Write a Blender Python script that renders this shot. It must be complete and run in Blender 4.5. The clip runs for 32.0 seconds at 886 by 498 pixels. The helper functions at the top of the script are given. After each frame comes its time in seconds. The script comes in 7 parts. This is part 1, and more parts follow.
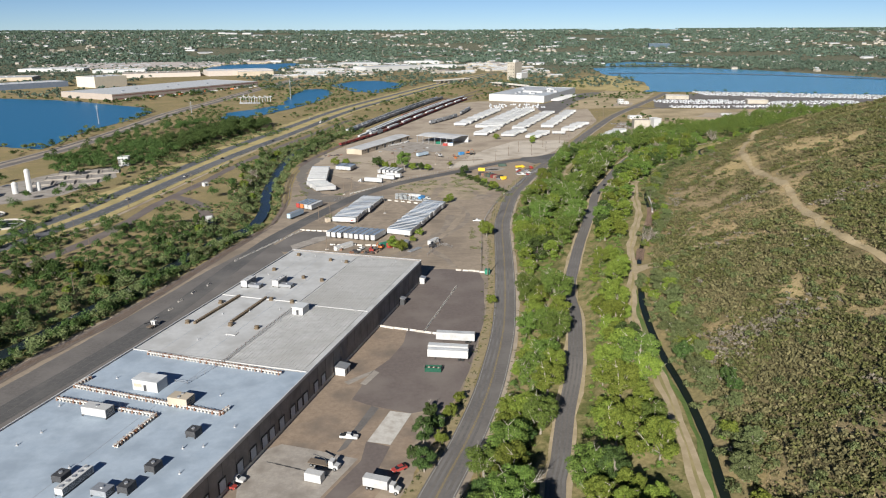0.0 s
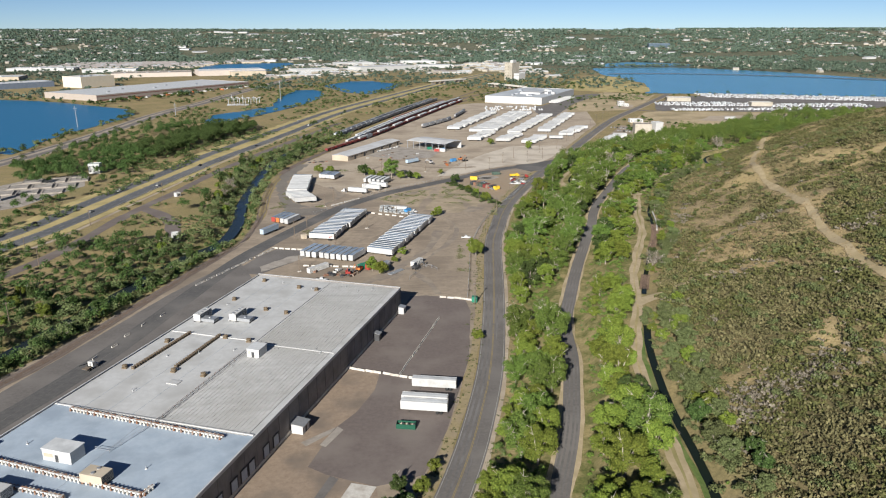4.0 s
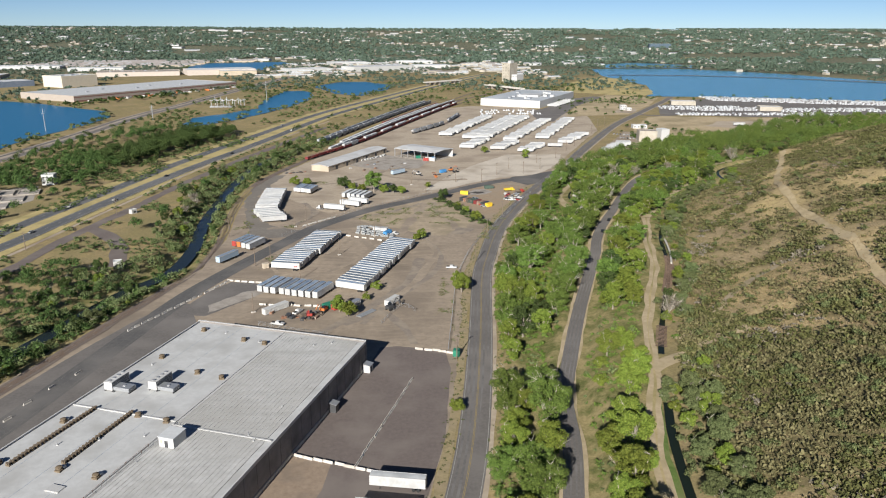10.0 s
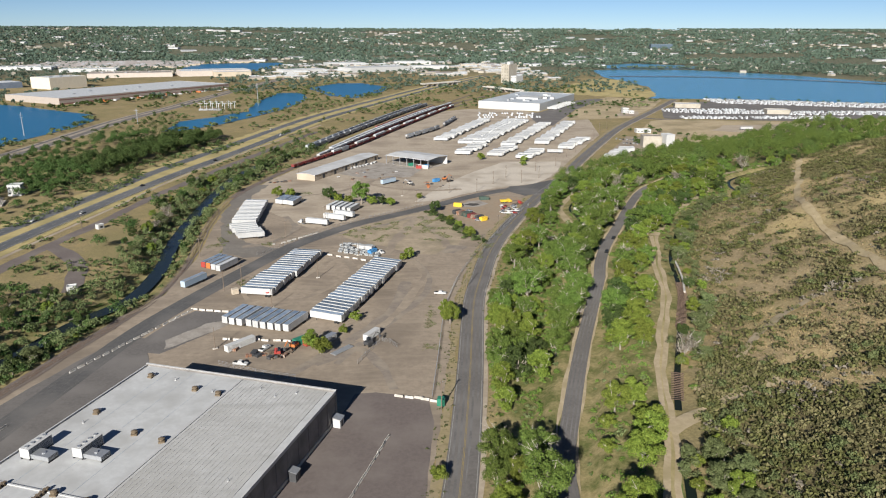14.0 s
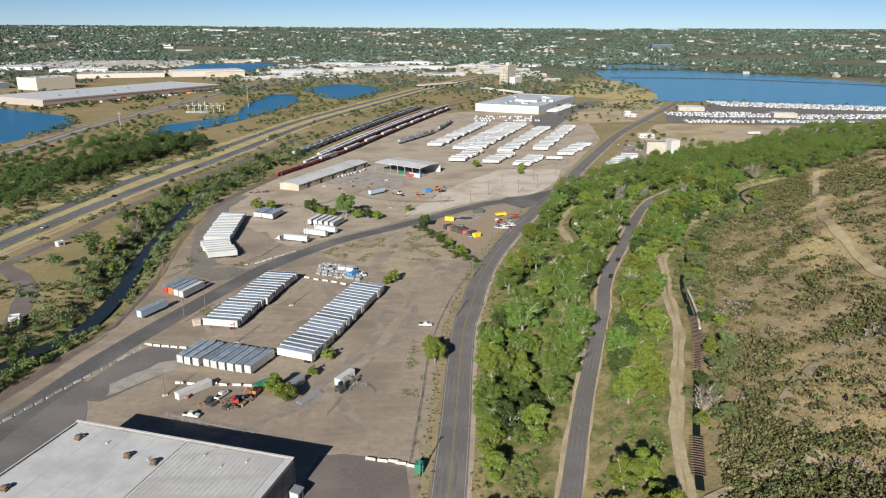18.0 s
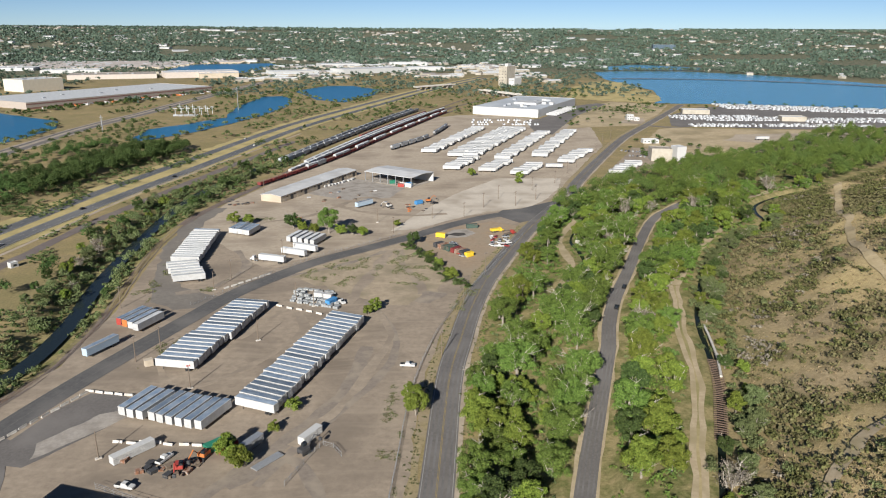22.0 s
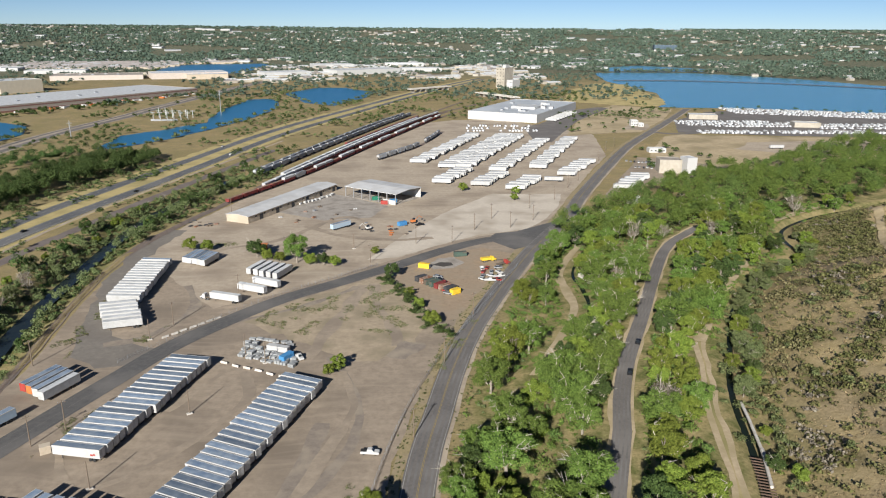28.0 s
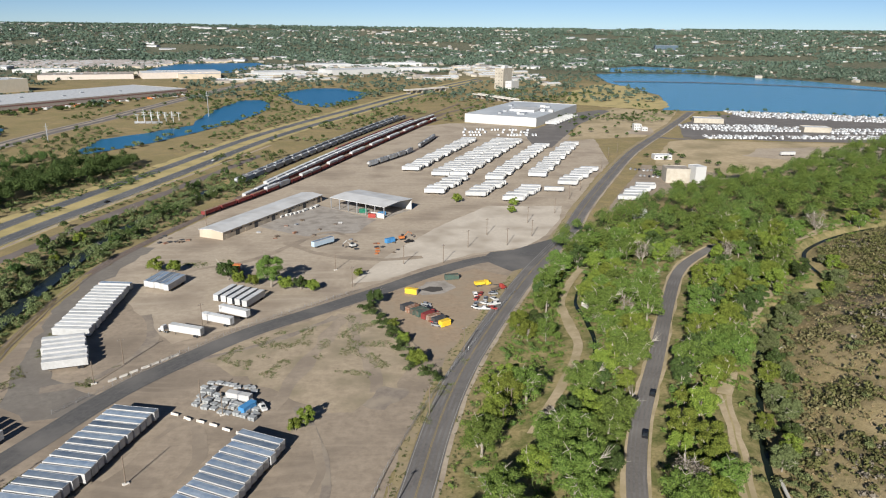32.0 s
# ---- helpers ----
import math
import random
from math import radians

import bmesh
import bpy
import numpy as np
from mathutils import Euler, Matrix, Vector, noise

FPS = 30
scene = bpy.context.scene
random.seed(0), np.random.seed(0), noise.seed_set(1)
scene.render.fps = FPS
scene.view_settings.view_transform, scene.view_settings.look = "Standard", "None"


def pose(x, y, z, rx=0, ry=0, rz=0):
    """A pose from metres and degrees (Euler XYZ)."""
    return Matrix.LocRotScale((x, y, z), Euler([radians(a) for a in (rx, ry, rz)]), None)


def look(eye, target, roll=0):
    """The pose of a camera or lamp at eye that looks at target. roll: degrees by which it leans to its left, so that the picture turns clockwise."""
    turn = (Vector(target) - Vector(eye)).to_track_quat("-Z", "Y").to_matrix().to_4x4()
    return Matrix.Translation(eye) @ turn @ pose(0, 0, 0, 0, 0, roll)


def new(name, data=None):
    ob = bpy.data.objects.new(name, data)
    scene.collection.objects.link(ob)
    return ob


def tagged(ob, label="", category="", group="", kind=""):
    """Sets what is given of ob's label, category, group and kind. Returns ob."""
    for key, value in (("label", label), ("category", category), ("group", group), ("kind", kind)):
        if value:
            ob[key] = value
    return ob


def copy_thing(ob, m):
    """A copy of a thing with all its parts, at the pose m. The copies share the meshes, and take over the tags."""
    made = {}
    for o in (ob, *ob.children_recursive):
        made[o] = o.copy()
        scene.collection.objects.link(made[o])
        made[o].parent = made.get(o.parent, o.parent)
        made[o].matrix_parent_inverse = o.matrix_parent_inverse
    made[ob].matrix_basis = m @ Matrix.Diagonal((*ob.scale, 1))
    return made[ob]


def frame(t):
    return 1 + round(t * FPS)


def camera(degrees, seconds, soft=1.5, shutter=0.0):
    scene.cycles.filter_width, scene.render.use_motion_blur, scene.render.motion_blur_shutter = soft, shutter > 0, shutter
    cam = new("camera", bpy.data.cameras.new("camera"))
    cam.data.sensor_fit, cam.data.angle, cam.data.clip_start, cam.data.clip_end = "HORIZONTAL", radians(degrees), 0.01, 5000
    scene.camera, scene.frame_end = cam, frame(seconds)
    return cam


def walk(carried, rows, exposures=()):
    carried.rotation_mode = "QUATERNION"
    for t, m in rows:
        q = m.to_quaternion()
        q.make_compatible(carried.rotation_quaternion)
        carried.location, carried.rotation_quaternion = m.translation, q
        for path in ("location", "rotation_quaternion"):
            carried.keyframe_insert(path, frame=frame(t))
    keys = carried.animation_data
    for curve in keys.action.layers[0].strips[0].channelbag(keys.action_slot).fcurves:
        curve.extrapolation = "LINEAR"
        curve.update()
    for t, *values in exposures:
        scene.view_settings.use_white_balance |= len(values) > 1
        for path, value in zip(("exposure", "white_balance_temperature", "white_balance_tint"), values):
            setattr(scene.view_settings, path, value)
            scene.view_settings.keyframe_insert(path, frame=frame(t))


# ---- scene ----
cam = camera(63.0, 32.0, soft=1.1)
PATH = [
    (0, (5.103, -2.902, 118.492), (5.151, -0.99, 117.908), -0.2),
    (1, (7.312, 6.531, 118.477), (7.36, 8.443, 117.894), -0.2),
    (2, (9.651, 16.183, 118.527), (9.701, 18.095, 117.944), -0.2),
    (3, (11.546, 25.913, 118.863), (11.597, 27.825, 118.278), -0.0),
    (3.5, (12.561, 30.647, 118.9), (12.612, 32.559, 118.314), -0.1),
    (5.5, (16.265, 49.872, 118.924), (16.319, 51.783, 118.338), 0.0),
    (6, (17.265, 54.415, 118.893), (17.318, 56.326, 118.307), -0.0),
    (7, (19.132, 63.615, 118.845), (19.185, 65.526, 118.258), -0.0),
    (8, (20.802, 72.88, 118.925), (20.855, 74.791, 118.338), -0.1),
    (9, (22.057, 82.229, 118.938), (22.112, 84.14, 118.35), 0.1),
    (10, (23.465, 91.678, 119.074), (23.521, 93.588, 118.486), 0.2),
    (11, (25.098, 100.887, 119.177), (25.154, 102.797, 118.588), 0.2),
    (12, (26.743, 110.165, 118.971), (26.799, 112.075, 118.383), 0.1),
    (13, (28.331, 119.301, 119.205), (28.388, 121.211, 118.617), 0.2),
    (14, (30.284, 128.162, 119.352), (30.339, 130.073, 118.764), 0.2),
    (14.5, (31.261, 132.818, 119.492), (31.316, 134.728, 118.904), 0.2),
    (16.5, (34.625, 151.062, 119.906), (34.681, 152.973, 119.317), 0.3),
    (17, (35.451, 155.388, 119.877), (35.508, 157.299, 119.289), 0.3),
    (18, (37.139, 164.41, 119.952), (37.195, 166.321, 119.363), 0.3),
    (19, (38.801, 173.798, 120.074), (38.857, 175.709, 119.485), 0.3),
    (20, (40.348, 183.164, 120.077), (40.404, 185.074, 119.488), 0.3),
    (21, (42.062, 192.344, 120.112), (42.118, 194.254, 119.523), 0.2),
    (22, (44.03, 201.173, 120.387), (44.085, 203.084, 119.798), 0.3),
    (23, (46.331, 210.088, 120.63), (46.384, 211.998, 120.042), 0.2),
    (24, (47.7, 219.783, 121.049), (47.755, 221.693, 120.459), 0.3),
    (25, (49.169, 229.256, 121.024), (49.225, 231.166, 120.434), 0.4),
    (25.5, (50.028, 233.944, 120.917), (50.083, 235.854, 120.327), 0.4),
    (27.5, (53.041, 252.864, 121.054), (53.097, 254.774, 120.464), 0.4),
    (28, (53.729, 257.571, 121.061), (53.786, 259.481, 120.471), 0.4),
    (29, (55.197, 266.929, 121.155), (55.255, 268.839, 120.564), 0.4),
    (30, (56.898, 276.301, 121.165), (56.955, 278.211, 120.575), 0.4),
    (31, (58.301, 285.602, 121.171), (58.359, 287.512, 120.58), 0.4),
    (32, (59.292, 295.117, 121.599), (59.352, 297.026, 121.007), 0.6),
]
walk(cam, [(t, look(eye, target, roll)) for t, eye, target, roll in PATH], exposures=((0, 0.63), (32, 0.63)))

# ---- light ----
SUN_EL, SUN_AZ = radians(25), radians(198)
world = bpy.data.worlds.new("sky")
scene.world = world
world.use_nodes = True
wn = world.node_tree
sky = wn.nodes.new("ShaderNodeTexSky")
sky.sky_type = "NISHITA"
sky.sun_disc = False
sky.sun_elevation, sky.sun_rotation = SUN_EL, SUN_AZ
sky.altitude, sky.air_density, sky.dust_density, sky.ozone_density = 2500, 0.62, 0.1, 4.0
wn.links.new(sky.outputs[0], wn.nodes["Background"].inputs[0])
wn.nodes["Background"].inputs[1].default_value = 0.05
sun = new("sun", bpy.data.lights.new("sun", "SUN"))
sun.data.energy, sun.data.angle, sun.data.color = 5.0, radians(0.5), (1.0, 0.97, 0.91)
sun.matrix_world = look((0, 0, 300), (0.309 * 100, 0.951 * 100, 300 - 100 * math.tan(SUN_EL)))

# ---- materials ----
MATS = {}


def mat(name, a, b, scale=1.0, rough=0.9, metal=0.0, c=None, big=0.05, bump=0.0, rand=0.0, spec=0.3):
    """Two-scale mottled surface: fine grain between a and b, large stains towards c."""
    if name in MATS:
        return MATS[name]
    m = bpy.data.materials.new(name)
    m.use_nodes = True
    nt = m.node_tree
    bs = nt.nodes["Principled BSDF"]
    bs.inputs["Roughness"].default_value, bs.inputs["Metallic"].default_value = rough, metal
    bs.inputs["Specular IOR Level"].default_value = spec
    geo = nt.nodes.new("ShaderNodeNewGeometry")
    fine = nt.nodes.new("ShaderNodeTexNoise")
    fine.inputs["Scale"].default_value, fine.inputs["Detail"].default_value = scale, 6
    fine.inputs["Roughness"].default_value = 0.7
    nt.links.new(geo.outputs["Position"], fine.inputs["Vector"])
    ramp = nt.nodes.new("ShaderNodeMapRange")
    ramp.inputs[1].default_value, ramp.inputs[2].default_value = 0.32, 0.68
    nt.links.new(fine.outputs["Fac"], ramp.inputs[0])
    mix = nt.nodes.new("ShaderNodeMix")
    mix.data_type = "RGBA"
    mix.inputs["A"].default_value, mix.inputs["B"].default_value = (*a, 1), (*b, 1)
    nt.links.new(ramp.outputs[0], mix.inputs["Factor"])
    out = mix.outputs["Result"]
    if c:
        large = nt.nodes.new("ShaderNodeTexNoise")
        large.inputs["Scale"].default_value, large.inputs["Detail"].default_value = big, 5
        nt.links.new(geo.outputs["Position"], large.inputs["Vector"])
        r2 = nt.nodes.new("ShaderNodeMapRange")
        r2.inputs[1].default_value, r2.inputs[2].default_value = 0.45, 0.68
        nt.links.new(large.outputs["Fac"], r2.inputs[0])
        mix2 = nt.nodes.new("ShaderNodeMix")
        mix2.data_type = "RGBA"
        mix2.inputs["B"].default_value = (*c, 1)
        nt.links.new(r2.outputs[0], mix2.inputs["Factor"])
        nt.links.new(out, mix2.inputs["A"])
        out = mix2.outputs["Result"]
    if rand:
        info = nt.nodes.new("ShaderNodeObjectInfo")
        hsv = nt.nodes.new("ShaderNodeHueSaturation")
        r3 = nt.nodes.new("ShaderNodeMapRange")
        r3.inputs[3].default_value, r3.inputs[4].default_value = 1 - rand, 1 + rand
        nt.links.new(info.outputs["Random"], r3.inputs[0])
        nt.links.new(r3.outputs[0], hsv.inputs["Value"])
        nt.links.new(out, hsv.inputs["Color"])
        out = hsv.outputs["Color"]
    nt.links.new(out, bs.inputs["Base Color"])
    if bump:
        bp = nt.nodes.new("ShaderNodeBump")
        bp.inputs["Strength"].default_value, bp.inputs["Distance"].default_value = bump, 0.3
        nt.links.new(fine.outputs["Fac"], bp.inputs["Height"])
        nt.links.new(bp.outputs[0], bs.inputs["Normal"])
    MATS[name] = m
    return m


def leaf_mat(name, a, b, rand=0.25):
    """Foliage: each leaf clump takes its own green, each plant its own tone."""
    m = bpy.data.materials.new(name)
    m.use_nodes = True
    nt = m.node_tree
    bs = nt.nodes["Principled BSDF"]
    bs.inputs["Roughness"].default_value = 0.75
    bs.inputs["Specular IOR Level"].default_value = 0.2
    geo, info = nt.nodes.new("ShaderNodeNewGeometry"), nt.nodes.new("ShaderNodeObjectInfo")
    mix = nt.nodes.new("ShaderNodeMix")
    mix.data_type = "RGBA"
    mix.inputs["A"].default_value, mix.inputs["B"].default_value = (*a, 1), (*b, 1)
    nt.links.new(geo.outputs["Random Per Island"], mix.inputs["Factor"])
    hsv = nt.nodes.new("ShaderNodeHueSaturation")
    rv, rh = nt.nodes.new("ShaderNodeMapRange"), nt.nodes.new("ShaderNodeMapRange")
    rv.inputs[3].default_value, rv.inputs[4].default_value = 1 - rand, 1 + rand
    rh.inputs[3].default_value, rh.inputs[4].default_value = 0.485, 0.515
    nt.links.new(info.outputs["Random"], rv.inputs[0])
    nt.links.new(info.outputs["Random"], rh.inputs[0])
    nt.links.new(rv.outputs[0], hsv.inputs["Value"])
    nt.links.new(rh.outputs[0], hsv.inputs["Hue"])
    nt.links.new(mix.outputs["Result"], hsv.inputs["Color"])
    nt.links.new(hsv.outputs["Color"], bs.inputs["Base Color"])
    bs.inputs["Transmission Weight"].default_value = 0.0
    MATS[name] = m
    return m


def water_mat(name, col, rough=0.08, spec=0.5):
    m = bpy.data.materials.new(name)
    m.use_nodes = True
    nt = m.node_tree
    bs = nt.nodes["Principled BSDF"]
    bs.inputs["Base Color"].default_value = (*col, 1)
    bs.inputs["Roughness"].default_value = rough
    bs.inputs["IOR"].default_value = 1.33
    bs.inputs["Specular IOR Level"].default_value = spec
    geo = nt.nodes.new("ShaderNodeNewGeometry")
    n = nt.nodes.new("ShaderNodeTexNoise")
    n.inputs["Scale"].default_value, n.inputs["Detail"].default_value = 0.35, 4
    nt.links.new(geo.outputs["Position"], n.inputs["Vector"])
    bp = nt.nodes.new("ShaderNodeBump")
    bp.inputs["Strength"].default_value, bp.inputs["Distance"].default_value = 0.25, 0.5
    nt.links.new(n.outputs["Fac"], bp.inputs["Height"])
    nt.links.new(bp.outputs[0], bs.inputs["Normal"])
    MATS[name] = m
    return m


asphalt = mat("asphalt", (0.125, 0.114, 0.105), (0.17, 0.156, 0.145), 0.9, 0.92, c=(0.19, 0.174, 0.16), big=0.06)
asphalt_dark = mat("asphalt_dark", (0.085, 0.083, 0.082), (0.125, 0.12, 0.115), 0.5, 0.92, c=(0.16, 0.15, 0.14), big=0.04)
pad_mat = mat("brown_asphalt", (0.135, 0.11, 0.1), (0.175, 0.145, 0.13), 0.7, 0.92, c=(0.2, 0.17, 0.15), big=0.06)
concrete = mat("concrete", (0.3, 0.27, 0.24), (0.4, 0.36, 0.31), 0.8, 0.9, c=(0.24, 0.21, 0.18), big=0.15)
concrete_lt = mat("concrete_light", (0.5, 0.47, 0.42), (0.6, 0.57, 0.52), 1.5, 0.85, c=(0.42, 0.38, 0.33), big=0.4)
def yard_mat(name, a, b, stain, angle, pale):
    """Packed earth: grain, broad stains and long faint wheel streaks along one way."""
    m = mat(name, a, b, 0.35, 0.95, c=stain, big=0.035, bump=0.15)
    nt = m.node_tree
    geo = nt.nodes.new("ShaderNodeNewGeometry")
    mp = nt.nodes.new("ShaderNodeMapping")
    mp.inputs["Rotation"].default_value = (0, 0, -radians(angle))
    mp.inputs["Scale"].default_value = (0.025, 0.28, 1)
    warp = nt.nodes.new("ShaderNodeTexNoise")
    warp.inputs["Scale"].default_value = 0.02
    add = nt.nodes.new("ShaderNodeVectorMath")
    add.operation = "MULTIPLY_ADD"
    add.inputs[1].default_value = (14, 14, 0)
    nt.links.new(geo.outputs["Position"], warp.inputs["Vector"])
    nt.links.new(warp.outputs["Color"], add.inputs[0])
    nt.links.new(geo.outputs["Position"], add.inputs[2])
    nt.links.new(add.outputs[0], mp.inputs["Vector"])
    n = nt.nodes.new("ShaderNodeTexNoise")
    n.inputs["Scale"].default_value, n.inputs["Detail"].default_value = 1.0, 5
    nt.links.new(mp.outputs[0], n.inputs["Vector"])
    r = nt.nodes.new("ShaderNodeMapRange")
    r.inputs[1].default_value, r.inputs[2].default_value, r.inputs[4].default_value = 0.5, 0.78, 0.45
    nt.links.new(n.outputs["Fac"], r.inputs[0])
    bs = nt.nodes["Principled BSDF"]
    old = bs.inputs["Base Color"].links[0].from_socket
    mix = nt.nodes.new("ShaderNodeMix")
    mix.data_type = "RGBA"
    mix.inputs["B"].default_value = (*pale, 1)
    nt.links.new(old, mix.inputs["A"])
    nt.links.new(r.outputs[0], mix.inputs["Factor"])
    nt.links.new(mix.outputs["Result"], bs.inputs["Base Color"])
    return m


dirt = yard_mat("yard_dirt", (0.25, 0.2, 0.15), (0.362, 0.294, 0.222), (0.21, 0.17, 0.13), 70, (0.43, 0.352, 0.266))
dirt_pale = yard_mat("pale_yard_dirt", (0.35, 0.285, 0.215), (0.46, 0.385, 0.295), (0.28, 0.225, 0.17), 55, (0.5, 0.43, 0.34))
hwy_asphalt = mat("highway_asphalt", (0.088, 0.092, 0.097), (0.125, 0.127, 0.13), 0.3, 0.92, c=(0.16, 0.158, 0.155), big=0.02)
sand = mat("pale_gravel", (0.5, 0.44, 0.36), (0.6, 0.53, 0.44), 0.4, 0.95, c=(0.4, 0.34, 0.27), big=0.05)
track_dirt = mat("track_dirt", (0.37, 0.29, 0.185), (0.49, 0.395, 0.265), 0.6, 0.95, c=(0.33, 0.27, 0.155), big=0.12, bump=0.15)
dry_grass = mat("dry_grass", (0.33, 0.26, 0.13), (0.46, 0.37, 0.2), 0.4, 0.95, c=(0.22, 0.2, 0.08), big=0.035, bump=0.3)
green_grass = mat("green_grass", (0.1, 0.12, 0.035), (0.2, 0.2, 0.07), 0.3, 0.95, c=(0.25, 0.21, 0.1), big=0.05, bump=0.3)
white_paint = mat("white_paint", (0.45, 0.445, 0.43), (0.54, 0.535, 0.52), 2.0, 0.5, rand=0.06)
line_white = mat("line_white", (0.28, 0.27, 0.25), (0.4, 0.39, 0.37), 1.5, 0.8)
line_yellow = mat("line_yellow", (0.26, 0.2, 0.1), (0.36, 0.27, 0.1), 1.5, 0.8)
lake_water = water_mat("lake_water", (0.014, 0.13, 0.25), 0.3)
river_water = water_mat("river_water", (0.016, 0.024, 0.028), 0.2, 0.22)
canal_water = water_mat("canal_water", (0.012, 0.018, 0.014), 0.2, 0.12)


# ---- mesh helpers ----
def mesh_of(name, verts, faces, material=None, smooth=False):
    me = bpy.data.meshes.new(name)
    me.from_pydata([tuple(map(float, v)) for v in verts], [], faces)
    if material:
        for one in material if isinstance(material, (list, tuple)) else (material,):
            me.materials.append(one)
    if smooth:
        me.polygons.foreach_set("use_smooth", [True] * len(me.polygons))
    me.update()
    return me


def bm_mesh(name, bm, material, smooth=False):
    me = bpy.data.meshes.new(name)
    bm.to_mesh(me)
    bm.free()
    for one in material if isinstance(material, (list, tuple)) else (material,):
        me.materials.append(one)
    if smooth:
        me.polygons.foreach_set("use_smooth", [True] * len(me.polygons))
    return me


def part(name, me, parent, label="", at=None):
    ob = new(name, me)
    ob.parent = parent
    if at is not None:
        ob.matrix_basis = at
    if label:
        ob["label"] = label
    return ob


def empty(name, m, label, category, group="", kind=""):
    ob = new(name)
    ob.matrix_basis = m
    return tagged(ob, label, category, group, kind)


def box_geo(boxes):
    """Vertices and faces of boxes given as (x0, y0, z0, x1, y1, z1)."""
    v, f = [], []
    for x0, y0, z0, x1, y1, z1 in boxes:
        n = len(v)
        v += [(x0, y0, z0), (x1, y0, z0), (x1, y1, z0), (x0, y1, z0), (x0, y0, z1), (x1, y0, z1), (x1, y1, z1), (x0, y1, z1)]
        f += [tuple(n + k for k in q) for q in ((0, 3, 2, 1), (4, 5, 6, 7), (0, 1, 5, 4), (1, 2, 6, 5), (2, 3, 7, 6), (3, 0, 4, 7))]
    return v, f


def boxes_mesh(name, boxes, material, bevel=0.0):
    v, f = box_geo(boxes)
    me = mesh_of(name, v, f, material)
    if bevel:
        bm = bmesh.new()
        bm.from_mesh(me)
        bmesh.ops.bevel(bm, geom=bm.edges[:], offset=bevel, segments=1, affect="EDGES")
        bm.to_mesh(me)
        bm.free()
    return me


def tube_geo(path, radii, sides=8, cap=True):
    """A tapered tube along points."""
    v, f = [], []
    pts = [Vector(p) for p in path]
    for i, p in enumerate(pts):
        d = (pts[min(i + 1, len(pts) - 1)] - pts[max(i - 1, 0)]).normalized()
        a = d.orthogonal().normalized() if abs(d.z) < 0.95 else Vector((1, 0, 0))
        a = (a - d * a.dot(d)).normalized()
        b = d.cross(a)
        for k in range(sides):
            w = 2 * math.pi * k / sides
            v.append(tuple(p + radii[i] * (math.cos(w) * a + math.sin(w) * b)))
    for i in range(len(pts) - 1):
        for k in range(sides):
            f.append((i * sides + k, i * sides + (k + 1) % sides, (i + 1) * sides + (k + 1) % sides, (i + 1) * sides + k))
    if cap:
        f.append(tuple(range(sides - 1, -1, -1)))
        f.append(tuple((len(pts) - 1) * sides + k for k in range(sides)))
    return v, f


def merge(*geos):
    v, f = [], []
    for gv, gf in geos:
        n = len(v)
        v += list(gv)
        f += [tuple(n + k for k in q) for q in gf]
    return v, f


def spline(pts, step=6.0):
    """Catmull-Rom through plan points, at even steps."""
    p = np.array(pts, float)
    p = np.vstack([2 * p[0] - p[1], p, 2 * p[-1] - p[-2]])
    out = []
    for i in range(1, len(p) - 2):
        n = max(2, int(np.hypot(*(p[i + 1] - p[i])[:2]) / step))
        t = np.linspace(0, 1, n, endpoint=False)[:, None]
        a, b, c, d = p[i - 1], p[i], p[i + 1], p[i + 2]
        out.append(0.5 * (2 * b + (c - a) * t + (2 * a - 5 * b + 4 * c - d) * t**2 + (3 * b - a - 3 * c + d) * t**3))
    return np.vstack([*out, p[-2:-1]])


def dist_line(x, y, line):
    """Distance from points to a polyline, and the side (positive to its right)."""
    x, y = np.asarray(x, float), np.asarray(y, float)
    best, side = np.full(x.shape, 1e9), np.ones(x.shape)
    for (ax, ay), (bx, by) in zip(line[:-1, :2], line[1:, :2]):
        dx, dy = bx - ax, by - ay
        t = np.clip(((x - ax) * dx + (y - ay) * dy) / (dx * dx + dy * dy), 0, 1)
        d = np.hypot(x - ax - t * dx, y - ay - t * dy)
        s = np.where((x - ax) * dy - (y - ay) * dx > 0, 1.0, -1.0)
        nearer = d < best
        best, side = np.where(nearer, d, best), np.where(nearer, s, side)
    return best, side


def inside(x, y, poly):
    x, y = np.asarray(x, float), np.asarray(y, float)
    res = np.zeros(x.shape, bool)
    for (ax, ay), (bx, by) in zip(poly, poly[1:] + poly[:1]):
        if ay != by:
            res ^= ((ay > y) != (by > y)) & (x < (bx - ax) * (y - ay) / (by - ay) + ax)
    return res


def smooth01(t):
    t = np.clip(t, 0, 1)
    return t * t * (3 - 2 * t)


